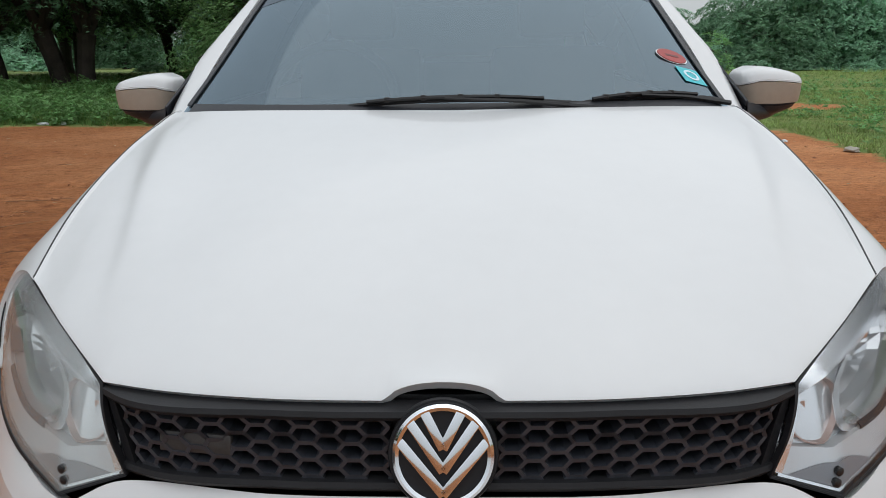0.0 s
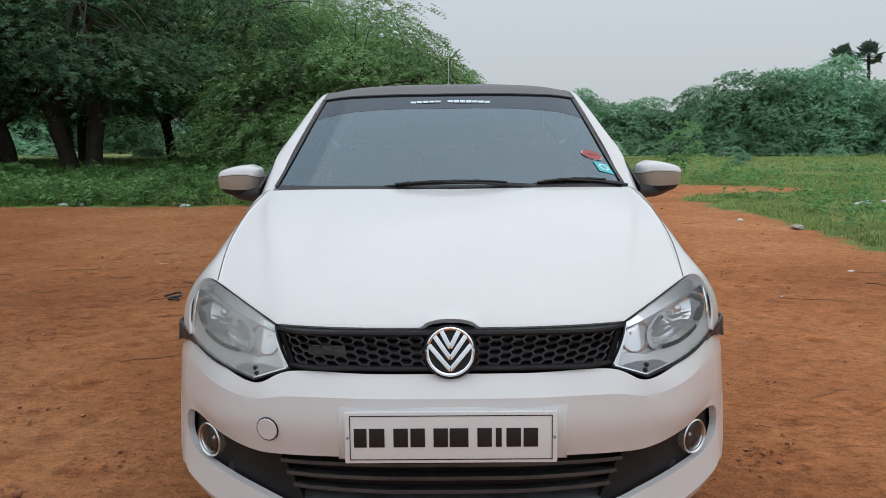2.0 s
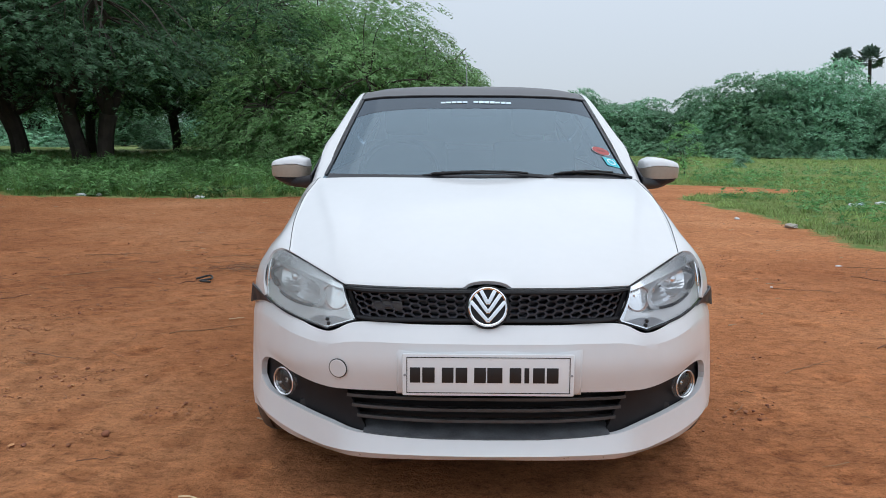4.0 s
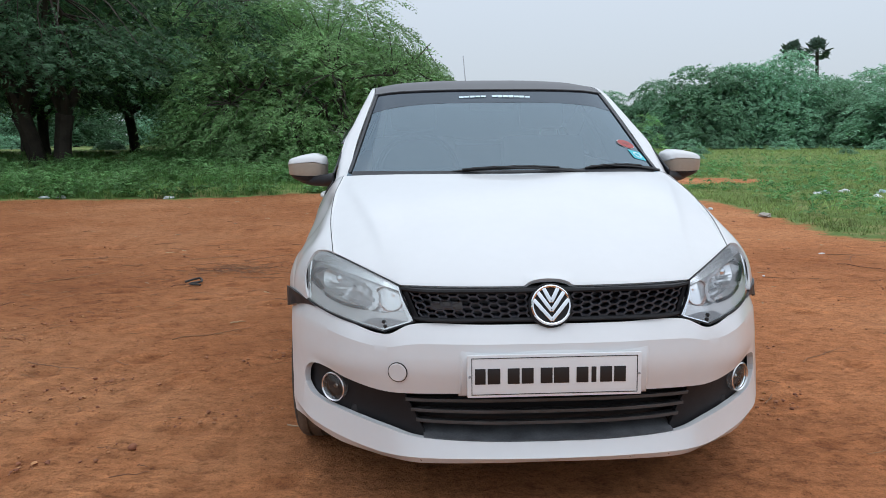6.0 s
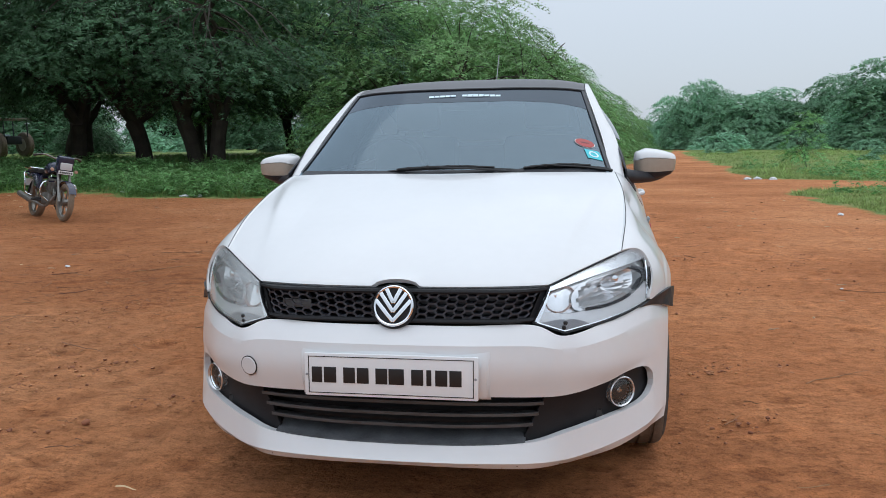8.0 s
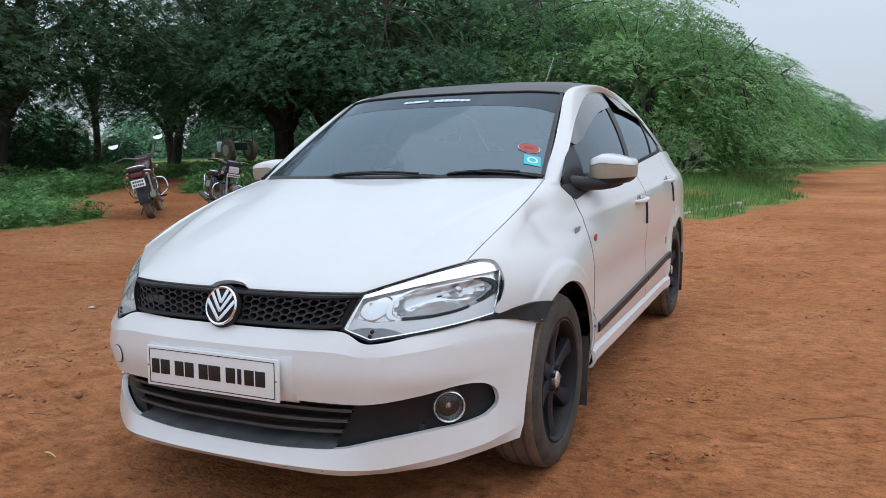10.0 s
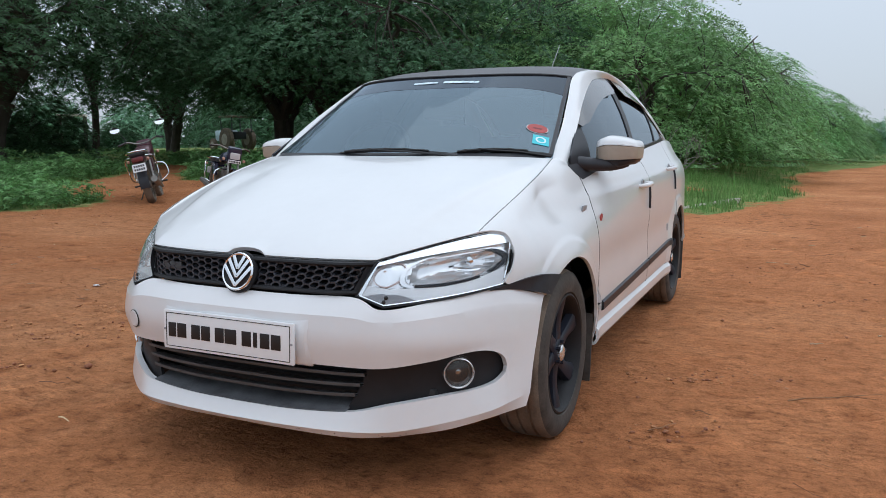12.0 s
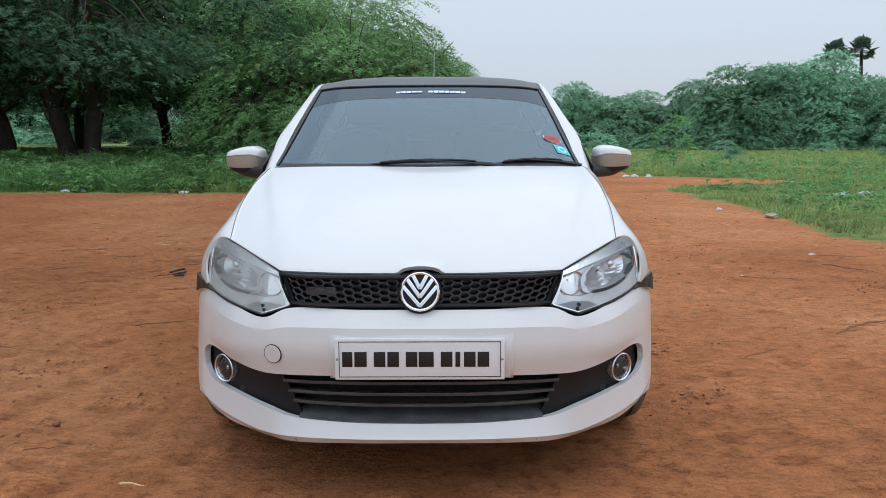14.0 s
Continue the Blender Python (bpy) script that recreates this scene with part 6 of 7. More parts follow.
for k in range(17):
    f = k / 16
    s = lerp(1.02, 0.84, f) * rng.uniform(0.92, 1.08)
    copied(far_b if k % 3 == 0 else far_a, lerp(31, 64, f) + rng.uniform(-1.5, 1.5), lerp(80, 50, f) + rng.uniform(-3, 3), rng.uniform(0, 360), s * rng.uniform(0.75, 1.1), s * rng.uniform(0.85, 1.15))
for k in range(26):
    a = lerp(0.10, 1.3, (k // 2) / 12)
    d = rng.uniform(66, 80)
    s = rng.uniform(0.75, 1.05)
    copied(far_dark if k % 3 == 0 else far_b, -math.sin(a) * d * 1.2, math.cos(a) * d * 1.15, rng.uniform(0, 360), s)
shrub = make_tree(33, 2.1, 0.75, 0.3, [(0, 0, 0.02, 0.05), (0.05, 0.03, 0.02, -0.1)], 34, 0.25, 12, 5, 0.22, 0.07, 0.2, THICKLEAF, "slender light green shrub on the grass", "shrub", "shrubs", on_ground(9.3, 28.6), filler=0, fork=0.5)
bush = make_tree(34, 0.9, 1.0, 0.15, [(0, 0, 0.03, 0.05)], 40, 0.35, 14, 4, 0.25, 0.12, 0.2, FARLEAF, "low dark green bush in the field", "shrub", "bushes", on_ground(12.6, 62), filler=4, fork=0.3)
for x, y, s in ((21, 74, 1.6), (25, 66, 1.0), (31, 60, 0.8), (16, 80, 1.9), (20, 50, 0.45), (27, 44, 0.4), (15, 38, 0.35), (37, 56, 0.9), (-16.5, 40, 0.6), (-24, 44, 0.9), (-12, 52, 1.2), (-30, 50, 1.2)):
    copied(bush, x, y, 47 * x, s * 1.2, s)
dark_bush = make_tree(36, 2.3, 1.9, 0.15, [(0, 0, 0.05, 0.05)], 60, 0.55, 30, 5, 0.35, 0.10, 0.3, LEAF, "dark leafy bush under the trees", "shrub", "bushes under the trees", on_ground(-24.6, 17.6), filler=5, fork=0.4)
for x, y, s in ((-33, 29, 0.7), (-40, 24, 0.8), (-27, 38, 0.8)):
    copied(dark_bush, x, y, 47 * x, s)


def make_dead_shrub(x, y):
    """A leafless shrub: crooked grey stems that fork again and again."""
    rng = random.Random(52)
    t = thing("shrub", "leafless grey shrub at the foot of the thicket", "shrub", on_ground(x, y), "bare shrubs")
    bm = bmesh.new()

    def branch(p, d, ln, r, depth):
        pts = [p]
        for _ in range(4):
            d = (d + Vector((rng.uniform(-0.35, 0.35), rng.uniform(-0.35, 0.35), rng.uniform(-0.2, 0.25)))).normalized()
            pts.append(pts[-1] + d * ln / 4)
        tube(bm, pts, np.linspace(r, r * 0.55, 5), 4)
        if depth:
            for q in (pts[2], pts[3], pts[4]):
                branch(q, (d + Vector((rng.uniform(-1, 1), rng.uniform(-1, 1), rng.uniform(-0.3, 0.7)))).normalized(), ln * 0.68, r * 0.55, depth - 1)

    for k in range(6):
        a = k * 1.05
        branch(Vector((0.1 * math.cos(a), 0.1 * math.sin(a), -0.05)), Vector((math.cos(a) * 0.8, math.sin(a) * 0.8, 1.0)).normalized(), 0.8, 0.022, 3)
    part("branches", bm, material("bleached_bark", (0.30, 0.27, 0.24), 0.9, vary=0.3, scale=10), t)


make_dead_shrub(-1.3, 17.4)


def make_palm(x, y, h, seed, k=1.0):
    """A palmyra: a bare trunk and a loose head of stiff fan leaves on stalks, the lower ones hanging."""
    rng = random.Random(seed)
    t = thing("palm_tree", "tall fan palm with a round dark crown, far off", "palm tree", pose(x, y, 0), "far palms")
    bm = bmesh.new()
    tube(bm, [(0.2 * math.sin(z * 0.3), 0, z) for z in np.linspace(-0.2, h, 8)], np.linspace(0.28, 0.2, 8), 8)
    part("trunk", bm, BARK, t)
    bm = bmesh.new()
    top = Vector((0.2 * math.sin(h * 0.3), 0, h))
    for i in range(30):
        a, e = i * 2.4 + rng.uniform(-0.3, 0.3), lerp(-0.65, 1.45, (i + 0.5) / 30) + rng.uniform(-0.15, 0.15)
        d = Vector((math.cos(a) * math.cos(e), math.sin(a) * math.cos(e), math.sin(e)))
        hub = top + d * rng.uniform(0.7, 1.05) * k
        tube(bm, [top, hub], 0.03, 3)
        s = d.cross(Vector((rng.uniform(-0.5, 0.5), rng.uniform(-0.5, 0.5), 1.0))).normalized()
        for q in np.linspace(-1.75, 1.75, 13):
            ray = d * math.cos(q) + s * math.sin(q)
            tip = hub + ray * rng.uniform(0.55, 0.85) * k - Vector((0, 0, 0.12 * abs(q)))
            w = (s * math.cos(q) - d * math.sin(q)) * 0.125 * k
            bm.faces.new([bm.verts.new(hub), bm.verts.new(hub.lerp(tip, 0.62) + w), bm.verts.new(tip), bm.verts.new(hub.lerp(tip, 0.62) - w)])
    part("crown", bm, PALMLEAF, t, "round fan-leaf crown", smooth=0)


make_palm(50.2, 97, 12.0, 1, 1.15)
make_palm(53.6, 97, 12.2, 2, 1.25)
make_palm(24.4, 99, 5.3, 3, 0.8)
for x, y, s in ((46, 93, 1.1), (52, 91, 0.98), (58, 90, 1.1)):
    copied(far_a, x, y, 40 * x, s, s * 1.05)

# ---- grass ----


def blades(name, places, heights, seed, width, mat, label, tuft=6, lean=0.45):
    """Tufts of bent blades at the places, one mesh."""
    r = np.random.RandomState(seed)
    c = np.repeat(np.array(places, float), tuft, 0)
    h = np.repeat(np.array(heights, float), tuft) * r.uniform(0.5, 1.25, len(c))
    n = len(c)
    a = r.uniform(0, 6.283, n)
    d = np.stack([np.cos(a), np.sin(a), np.zeros(n)], 1)
    s = np.stack([-np.sin(a), np.cos(a), np.zeros(n)], 1)
    c[:, :2] += r.normal(0, 0.035, (n, 2)) + d[:, :2] * 0.02
    ln = (h * lean * r.uniform(0.3, 1.3, n))[:, None]
    w = (width * r.uniform(0.6, 1.4, n))[:, None]
    z = np.array((0, 0, 1.0))
    tip = c + d * ln + z * h[:, None] * 0.95
    v = np.stack([c - s * w - z * 0.02, c + s * w - z * 0.02, tip], 1).reshape(-1, 3)
    me = tri_mesh(name, v, mat)
    return tagged(new(name, me), label, "grass", kind="stuff")


def scatter(rng, x0, x1, y0, y1, n, need=0.1):
    out = []
    for _ in range(n):
        x, y = rng.uniform(x0, x1), rng.uniform(y0, y1)
        if grassy(x, y) > need:
            out.append((x, y, rise(x, y)))
    return out


rng = random.Random(31)
pl = scatter(rng, -17, 2, 3.5, 19, 19000, 0.1) + scatter(rng, -40, 2, 15, 34, 9000, 0.1)
blades("grass", pl, [rng.uniform(0.07, 0.20) * (1 + 0.9 * max(0, noise.noise((p[0] * 0.9, p[1] * 0.9, 4)))) for p in pl], 1, 0.007, BLADE, "green grass at the field's edge")
pl = [p for p in scatter(rng, -13, 1, 9, 18, 1500, 0.3) if noise.noise((p[0] * 0.6, p[1] * 0.6, 31)) > 0.12]
blades("tall_grass", pl, [rng.uniform(0.28, 0.55) for _ in pl], 6, 0.008, BLADE, "tall tufts of green grass below the trees", 9, 0.6)
pl = scatter(rng, 3.5, 16, 4, 26, 22000, 0.1) + scatter(rng, 6, 44, 20, 66, 15000, 0.2)
blades("short_grass", pl, [rng.uniform(0.02, 0.075) * (1 + p[1] / 40) * (1 + max(0, noise.noise((p[0] * 0.5, p[1] * 0.5, 8)))) for p in pl], 2, 0.012, TURF, "short grass on the open field", 6, 1.1)
pl = [p for p in scatter(rng, 5, 44, 9, 66, 2600, 0.5) if noise.noise((p[0] * 0.22, p[1] * 0.22, 41)) > 0.18]
blades("grass_clumps", pl, [rng.uniform(0.12, 0.30) * (1 + p[1] / 60) for p in pl], 7, 0.014, TURF, "rough clumps of taller grass on the field", 12, 0.8)


def weed_patch(places, seed, label):
    """Leafy weeds of uneven height: short fronds of small leaves round each stem."""
    r = random.Random(seed)
    tips = []
    for x, y, z in places:
        h = 0.42 * max(0.22, 0.55 + noise.noise((x * 0.8, y * 0.8, 21)) + r.uniform(-0.3, 0.3))
        tips += [(x, y, rise(x, y) + h * 0.35), (x + r.uniform(-0.06, 0.06), y + r.uniform(-0.06, 0.06), rise(x, y) + h)]
    me = leaf_mesh("weeds", np.array(tips), seed, 4, 3, 0.14, 0.068, 0.35, WEED)
    tagged(new("weeds", me), label, "weeds", kind="stuff")


pl = [p for p in scatter(rng, -17, 1, 3.5, 19, 11000, 0.15) if p[0] < -1.9 and noise.noise((p[0] * 0.5, p[1] * 0.5, 11)) > -0.25]
weed_patch(pl, 3, "leafy green weeds along the grass edge")
pl = [p for p in scatter(rng, 5, 18, 6, 30, 1800, 0.6) if noise.noise((p[0] * 0.4, p[1] * 0.4, 17)) > 0.1]
weed_patch(pl, 4, "low weeds in the open field")

# ---- two parked motorcycles ----
BIKEBLUE = material("dark_blue_tank_paint", (0.018, 0.022, 0.05), 0.25, vary=0.15, coat=0.5)
MAROON = material("maroon_plastic", (0.06, 0.012, 0.02), 0.3, vary=0.15, coat=0.3)
STEEL = material("dull_engine_metal", (0.25, 0.24, 0.22), 0.45, metal=0.8, vary=0.3, scale=20)
DUSTTYRE = material("mud_caked_tyre", (0.20, 0.145, 0.10), 0.9, vary=0.3, scale=12, bump=0.2)
LAMPGLASS = material("pale_lamp_glass", (0.62, 0.64, 0.66), 0.12, vary=0.08, coat=0.5)


def make_motorcycle(at, paint, tyre_mat, label, mirrors=True):
    """A small roadster, front to +y, rear wheel's foot at the origin."""
    b = thing("motorcycle", label, "motorcycle", at, "parked motorcycles")
    base, rad = 1.27, 0.30
    for y, nm in ((0.0, "rear_wheel"), (base, "front_wheel")):
        w = 0.055 if nm == "rear_wheel" else 0.042
        hub = new(nm)
        hub.parent = b
        hub.matrix_local = pose(0, y, rad)
        part("tyre", lathe([(-w * 0.6, 0.225), (-w, 0.25), (-w, 0.272), (-w * 0.6, 0.294), (0, 0.300), (w * 0.6, 0.294), (w, 0.272), (w, 0.25), (w * 0.6, 0.225)], 40, "x", True), tyre_mat, hub)
        part("rim", lathe([(-0.03, 0.228), (0.03, 0.228), (0.025, 0.212), (-0.025, 0.212)], 36, "x", True), STEEL, hub)
        bm = lathe([(-0.055, 0.06), (0.055, 0.06)], 20)
        for k in range(6):
            a = k * math.pi / 3
            tube(bm, [(0, 0.05 * math.cos(a), 0.05 * math.sin(a)), (0, 0.215 * math.cos(a + 0.12), 0.215 * math.sin(a + 0.12))], 0.012, 6)
        part("spokes", bm, STEEL, hub)
    head = np.array((0, base - 0.30, 0.92))
    for x in (-0.085, 0.085):
        part("fork_leg", tube(tube(bmesh.new(), [(x, base, rad), (x, base - 0.09, 0.52)], 0.027, 10), [(x, base - 0.09, 0.52), (x, head[1] + 0.06, 0.90)], 0.018, 10), STEEL, b)
        part("indicator", lathe([(-0.03, 0.012), (0.0, 0.028), (0.025, 0.024), (0.03, 0.008)], 14, "y"), ORANGE, b).matrix_local = pose(x * 2.1, base - 0.17, 0.80)
        part("rear_indicator", lathe([(-0.03, 0.008), (0.0, 0.026), (0.02, 0.012)], 14, "y"), ORANGE, b).matrix_local = pose(x * 1.7, -0.26, 0.70)
    guard = [[(0.055 * math.sin(c), base + 0.325 * math.cos(a), rad + 0.325 * math.sin(a) + 0.014 * math.cos(c)) for c in np.linspace(-1.3, 1.3, 7)] for a in np.linspace(0.4, 2.6, 14)]
    part("front_mudguard", sheet(guard, 0.004, (0, base, rad)), paint, b)
    guard = [[(0.075 * math.sin(c), 0.33 * math.cos(a), rad + 0.335 * math.sin(a) + 0.018 * math.cos(c)) for c in np.linspace(-1.3, 1.3, 7)] for a in np.linspace(1.2, 3.3, 14)]
    part("rear_mudguard", sheet(guard, 0.004, (0, 0, rad)), BLACK, b)
    cowl = new("headlight_cowl")
    cowl.parent = b
    part("cowl_shell", box(bmesh.new(), (-0.12, -0.09, -0.13), (0.12, 0.07, 0.15), 0.045), paint, cowl).matrix_local = pose(0, base - 0.17, 0.88, -12, 0, 0)
    part("headlamp", box(bmesh.new(), (-0.088, -0.02, -0.058), (0.088, 0.03, 0.058), 0.02), LAMPGLASS, cowl).matrix_local = pose(0, base - 0.105, 0.865, -10, 0, 0)
    plate = part("front_plate", box(bmesh.new(), (-0.11, -0.004, -0.028), (0.11, 0.004, 0.028), 0.003), PLATE, b, "white number plate with dark bars")
    plate.matrix_local = pose(0, base - 0.09, 0.765, -8, 0, 0)
    for k in range(7):
        part("plate_bar", box(bmesh.new(), (-0.009, -0.001, -0.014), (0.009, 0.0025, 0.014)), INK, plate).matrix_local = pose(-0.084 + 0.028 * k, 0.004, 0)
    bar = spline([(-0.36, base - 0.52, 1.0), (-0.24, base - 0.40, 1.03), (-0.08, base - 0.31, 0.98), (0.08, base - 0.31, 0.98), (0.24, base - 0.40, 1.03), (0.36, base - 0.52, 1.0)], 24)
    part("handlebar", tube(bmesh.new(), bar, 0.012, 8), STEEL, b)
    for side in (-1, 1):
        part("grip", tube(bmesh.new(), [bar[0], bar[4]] if side < 0 else [bar[-1], bar[-5]], 0.018, 8), INK, b)
        part("lever", tube(bmesh.new(), [(side * 0.22, base - 0.36, 1.03), (side * 0.34, base - 0.43, 1.02)], 0.006, 6), STEEL, b)
        stalk = spline([(side * 0.24, base - 0.40, 1.03), (side * 0.27, base - 0.36, 1.14), (side * 0.34, base - 0.38, 1.24)], 8)
        m = None if not mirrors else part("mirror_stalk", tube(bmesh.new(), stalk, 0.006, 6), INK, b)
        if mirrors:
            part("mirror_head", lathe([(0.0, 0.055), (0.012, 0.05), (0.022, 0.03), (0.024, 0.004)], 20, "y"), INK, m).matrix_local = pose(side * 0.36, base - 0.385, 1.26) @ Matrix.Diagonal((1.35, 1, 0.9, 1))
            part("mirror_face", lathe([(-0.003, 0.058), (0.0, 0.058)], 20, "y"), CHROME, m).matrix_local = pose(side * 0.36, base - 0.390, 1.26, -24, 0, 0) @ Matrix.Diagonal((1.35, 1, 0.9, 1))
        guardbar = spline([(side * 0.06, 0.92, 0.62), (side * 0.24, 0.95, 0.58), (side * 0.27, 0.93, 0.42), (side * 0.10, 0.86, 0.28)], 16)
        part("crash_bar", tube(bmesh.new(), guardbar, 0.013, 8), CHROME, b)
        saree = spline([(side * 0.10, -0.22, 0.76), (side * 0.20, -0.12, 0.74), (side * 0.22, 0.0, 0.60), (side * 0.20, 0.0, 0.42), (side * 0.14, 0.16, 0.36)], 18)
        part("rear_guard", tube(bmesh.new(), saree, 0.011, 8), CHROME, b)
        part("foot_peg", tube(bmesh.new(), [(side * 0.10, 0.52, 0.30), (side * 0.26, 0.50, 0.30)], 0.014, 8), INK, b)
        part("shock", tube(bmesh.new(), [(side * 0.11, 0.02, 0.36), (side * 0.11, 0.12, 0.68)], 0.026, 10), STEEL, b)
        part("swingarm", tube(bmesh.new(), [(side * 0.085, 0.0, rad), (side * 0.085, 0.45, 0.33)], 0.02, 8), INK, b)
        part("side_panel", box(bmesh.new(), (-0.02, -0.16, -0.11), (0.02, 0.16, 0.11), 0.018), paint, b).matrix_local = pose(side * 0.12, 0.32, 0.60, 0, 0, 0)
    tank = [[(s * w * c, y, z + h * d) for c, d in ((0.0, 1.0), (0.6, 0.93), (0.95, 0.6), (1.0, 0.2), (0.85, -0.25))] for y, w, z, h in ((0.46, 0.08, 0.74, 0.07), (0.56, 0.125, 0.76, 0.12), (0.70, 0.15, 0.78, 0.145), (0.84, 0.145, 0.79, 0.14), (0.95, 0.09, 0.80, 0.10)) for s in (1,)]
    part("fuel_tank", sheet(mirrored(net(tank, 14, 18)), 0.008, (0, 0.7, 0.7)), paint, b, "dark glossy fuel tank")
    part("seat", box(box(bmesh.new(), (-0.12, -0.26, 0.755), (0.12, 0.22, 0.82), 0.03), (-0.11, 0.18, 0.74), (0.11, 0.50, 0.80), 0.03), INK, b, "black padded seat")
    part("tail_cowl", box(bmesh.new(), (-0.10, -0.34, 0.66), (0.10, 0.15, 0.755), 0.04), paint, b)
    part("tail_lamp", box(bmesh.new(), (-0.085, -0.375, 0.68), (0.085, -0.33, 0.745), 0.02), MAROONINK, b)
    part("grab_rail", tube(bmesh.new(), spline([(-0.13, 0.0, 0.80), (-0.13, -0.30, 0.83), (0, -0.40, 0.84), (0.13, -0.30, 0.83), (0.13, 0.0, 0.80)], 20), 0.013, 8), CHROME, b)
    rp = part("rear_plate", box(bmesh.new(), (-0.10, -0.004, -0.062), (0.10, 0.004, 0.062), 0.003), PLATE, b, "white number plate with dark bars")
    rp.matrix_local = pose(0, -0.375, 0.585, -14, 0, 0)
    for row in (0.026, -0.026):
        for k in range(5):
            part("plate_bar", box(bmesh.new(), (-0.011, -0.0025, -0.016), (0.011, 0.001, 0.016)), INK, rp).matrix_local = pose(-0.066 + 0.033 * k, -0.004, row)
    eng = box(box(bmesh.new(), (-0.12, 0.50, 0.24), (0.12, 0.82, 0.44), 0.05), (-0.09, 0.68, 0.40), (0.09, 0.86, 0.66), 0.02)
    part("engine", eng, STEEL, b)
    for k in range(6):
        part("cooling_fin", box(bmesh.new(), (-0.105, 0.665, 0.43 + 0.036 * k), (0.105, 0.875, 0.442 + 0.036 * k)), STEEL, b)
    pipe = spline([(0.05, 0.86, 0.50), (0.07, 0.98, 0.40), (0.12, 0.86, 0.24), (0.15, 0.45, 0.25), (0.16, -0.05, 0.32), (0.165, -0.40, 0.38)], 30)
    part("exhaust", tube(bmesh.new(), pipe, np.r_[np.full(17, 0.02), np.linspace(0.022, 0.05, 4), np.full(9, 0.048)], 10), STEEL, b, "dull chrome exhaust pipe")
    frame_bm = tube(bmesh.new(), [(0, head[1], 0.88), (0, 0.86, 0.34), (0, 0.55, 0.26)], 0.02, 8)
    tube(frame_bm, [(0, head[1], 0.90), (0, 0.40, 0.72), (0, -0.2, 0.72)], 0.02, 8)
    part("frame", frame_bm, INK, b)
    part("side_stand", tube(bmesh.new(), [(-0.10, 0.48, 0.27), (-0.24, 0.40, 0.02), (-0.29, 0.40, 0.02)], 0.011, 6), INK, b)
    return b


make_motorcycle(pose(-8.2, 7.6, 0.098, 0, 0, 40) @ pose(0, 0, 0, 0, -13, 0) @ Matrix.Diagonal((1.06, 1.06, 1.06, 1)), MAROON, RUBBER, "maroon motorcycle with chrome guards seen on red earth")
make_motorcycle(pose(-7.68, 8.45, 0.098, 0, 0, -125) @ pose(0, 0, 0, 0, -10, 0) @ Matrix.Diagonal((0.92, 0.92, 0.92, 1)), BIKEBLUE, DUSTTYRE, "dark blue motorcycle with mud-caked tyres on red earth", False)

# ---- debris on the ground ----


def debris(name, places, seed, mat, label, category, length, thick):
    """Small crooked sticks or clods lying on the ground, one mesh."""
    r = random.Random(seed)
    bm = bmesh.new()
    for x, y in places:
        z = rise(x, y) + 0.004
        ln, a = r.uniform(*length), r.uniform(-0.9, 0.9) if r.random() < 0.75 else r.uniform(0, 6.28)
        t = r.uniform(*thick)
        k = r.uniform(-0.3, 0.3)
        kink = 0.05 * ln if ln > 0.2 else 0.0
        pts = [(x + ln * f * math.cos(a + k * f) + r.uniform(-kink, kink), y + ln * f * math.sin(a + k * f) + r.uniform(-kink, kink), z + t * 0.6 + r.uniform(0, 0.008)) for f in (0, 0.2, 0.42, 0.6, 0.8, 1.0)]
        tube(bm, pts, np.array((1, 0.95, 0.85, 0.75, 0.6, 0.3)) * t, 4)
        if kink and r.random() < 0.7:
            b = a + r.choice((-0.7, 0.7))
            tube(bm, [pts[3], (pts[3][0] + 0.3 * ln * math.cos(b), pts[3][1] + 0.3 * ln * math.sin(b), z + t * 0.5)], [t * 0.6, t * 0.25], 4)
    return tagged(part(name, bm, mat, None, label, smooth=0), category=category, kind="stuff")


rng = random.Random(77)


def ring_place():
    while True:
        x, y = rng.uniform(-12, 7), rng.uniform(-2.2, 14)
        if grassy(x, y) < 0.2 and not (abs(x) < 0.9 and -0.1 < y < 4.5):
            return x, y


pl = [ring_place() for _ in range(420)]
pl += [(rng.gauss(1.4, 0.9), rng.gauss(9.6, 0.9)) for _ in range(70)]
pl += [(rng.gauss(-2.6, 0.9), rng.gauss(3.6, 0.9)) for _ in range(90)]
debris("twigs", pl, 5, TWIG, "thin dry twigs scattered on the earth", "twigs", (0.04, 0.17), (0.001, 0.0028))
debris("long_twigs", [(rng.uniform(-4.2, -0.95), rng.uniform(0.6, 6.5)) for _ in range(26)] + [(rng.uniform(1.0, 4.2), rng.uniform(1.5, 7.5)) for _ in range(10)], 8, TWIG, "long thin dry sticks lying on the earth", "sticks", (0.22, 0.6), (0.0022, 0.0042))
debris("twig_heap", [(rng.gauss(-2.0, 0.28), rng.gauss(4.7, 0.16)) for _ in range(110)], 9, TWIG, "loose heap of dry twigs and needles on the earth", "twigs", (0.08, 0.30), (0.0012, 0.003))
debris("straw", [ring_place() for _ in range(160)], 6, material("pale_straw", (0.50, 0.36, 0.22), 0.8, vary=0.2, scale=20, island=0.3), "pale bits of straw and dry leaf", "straw", (0.03, 0.10), (0.002, 0.005))


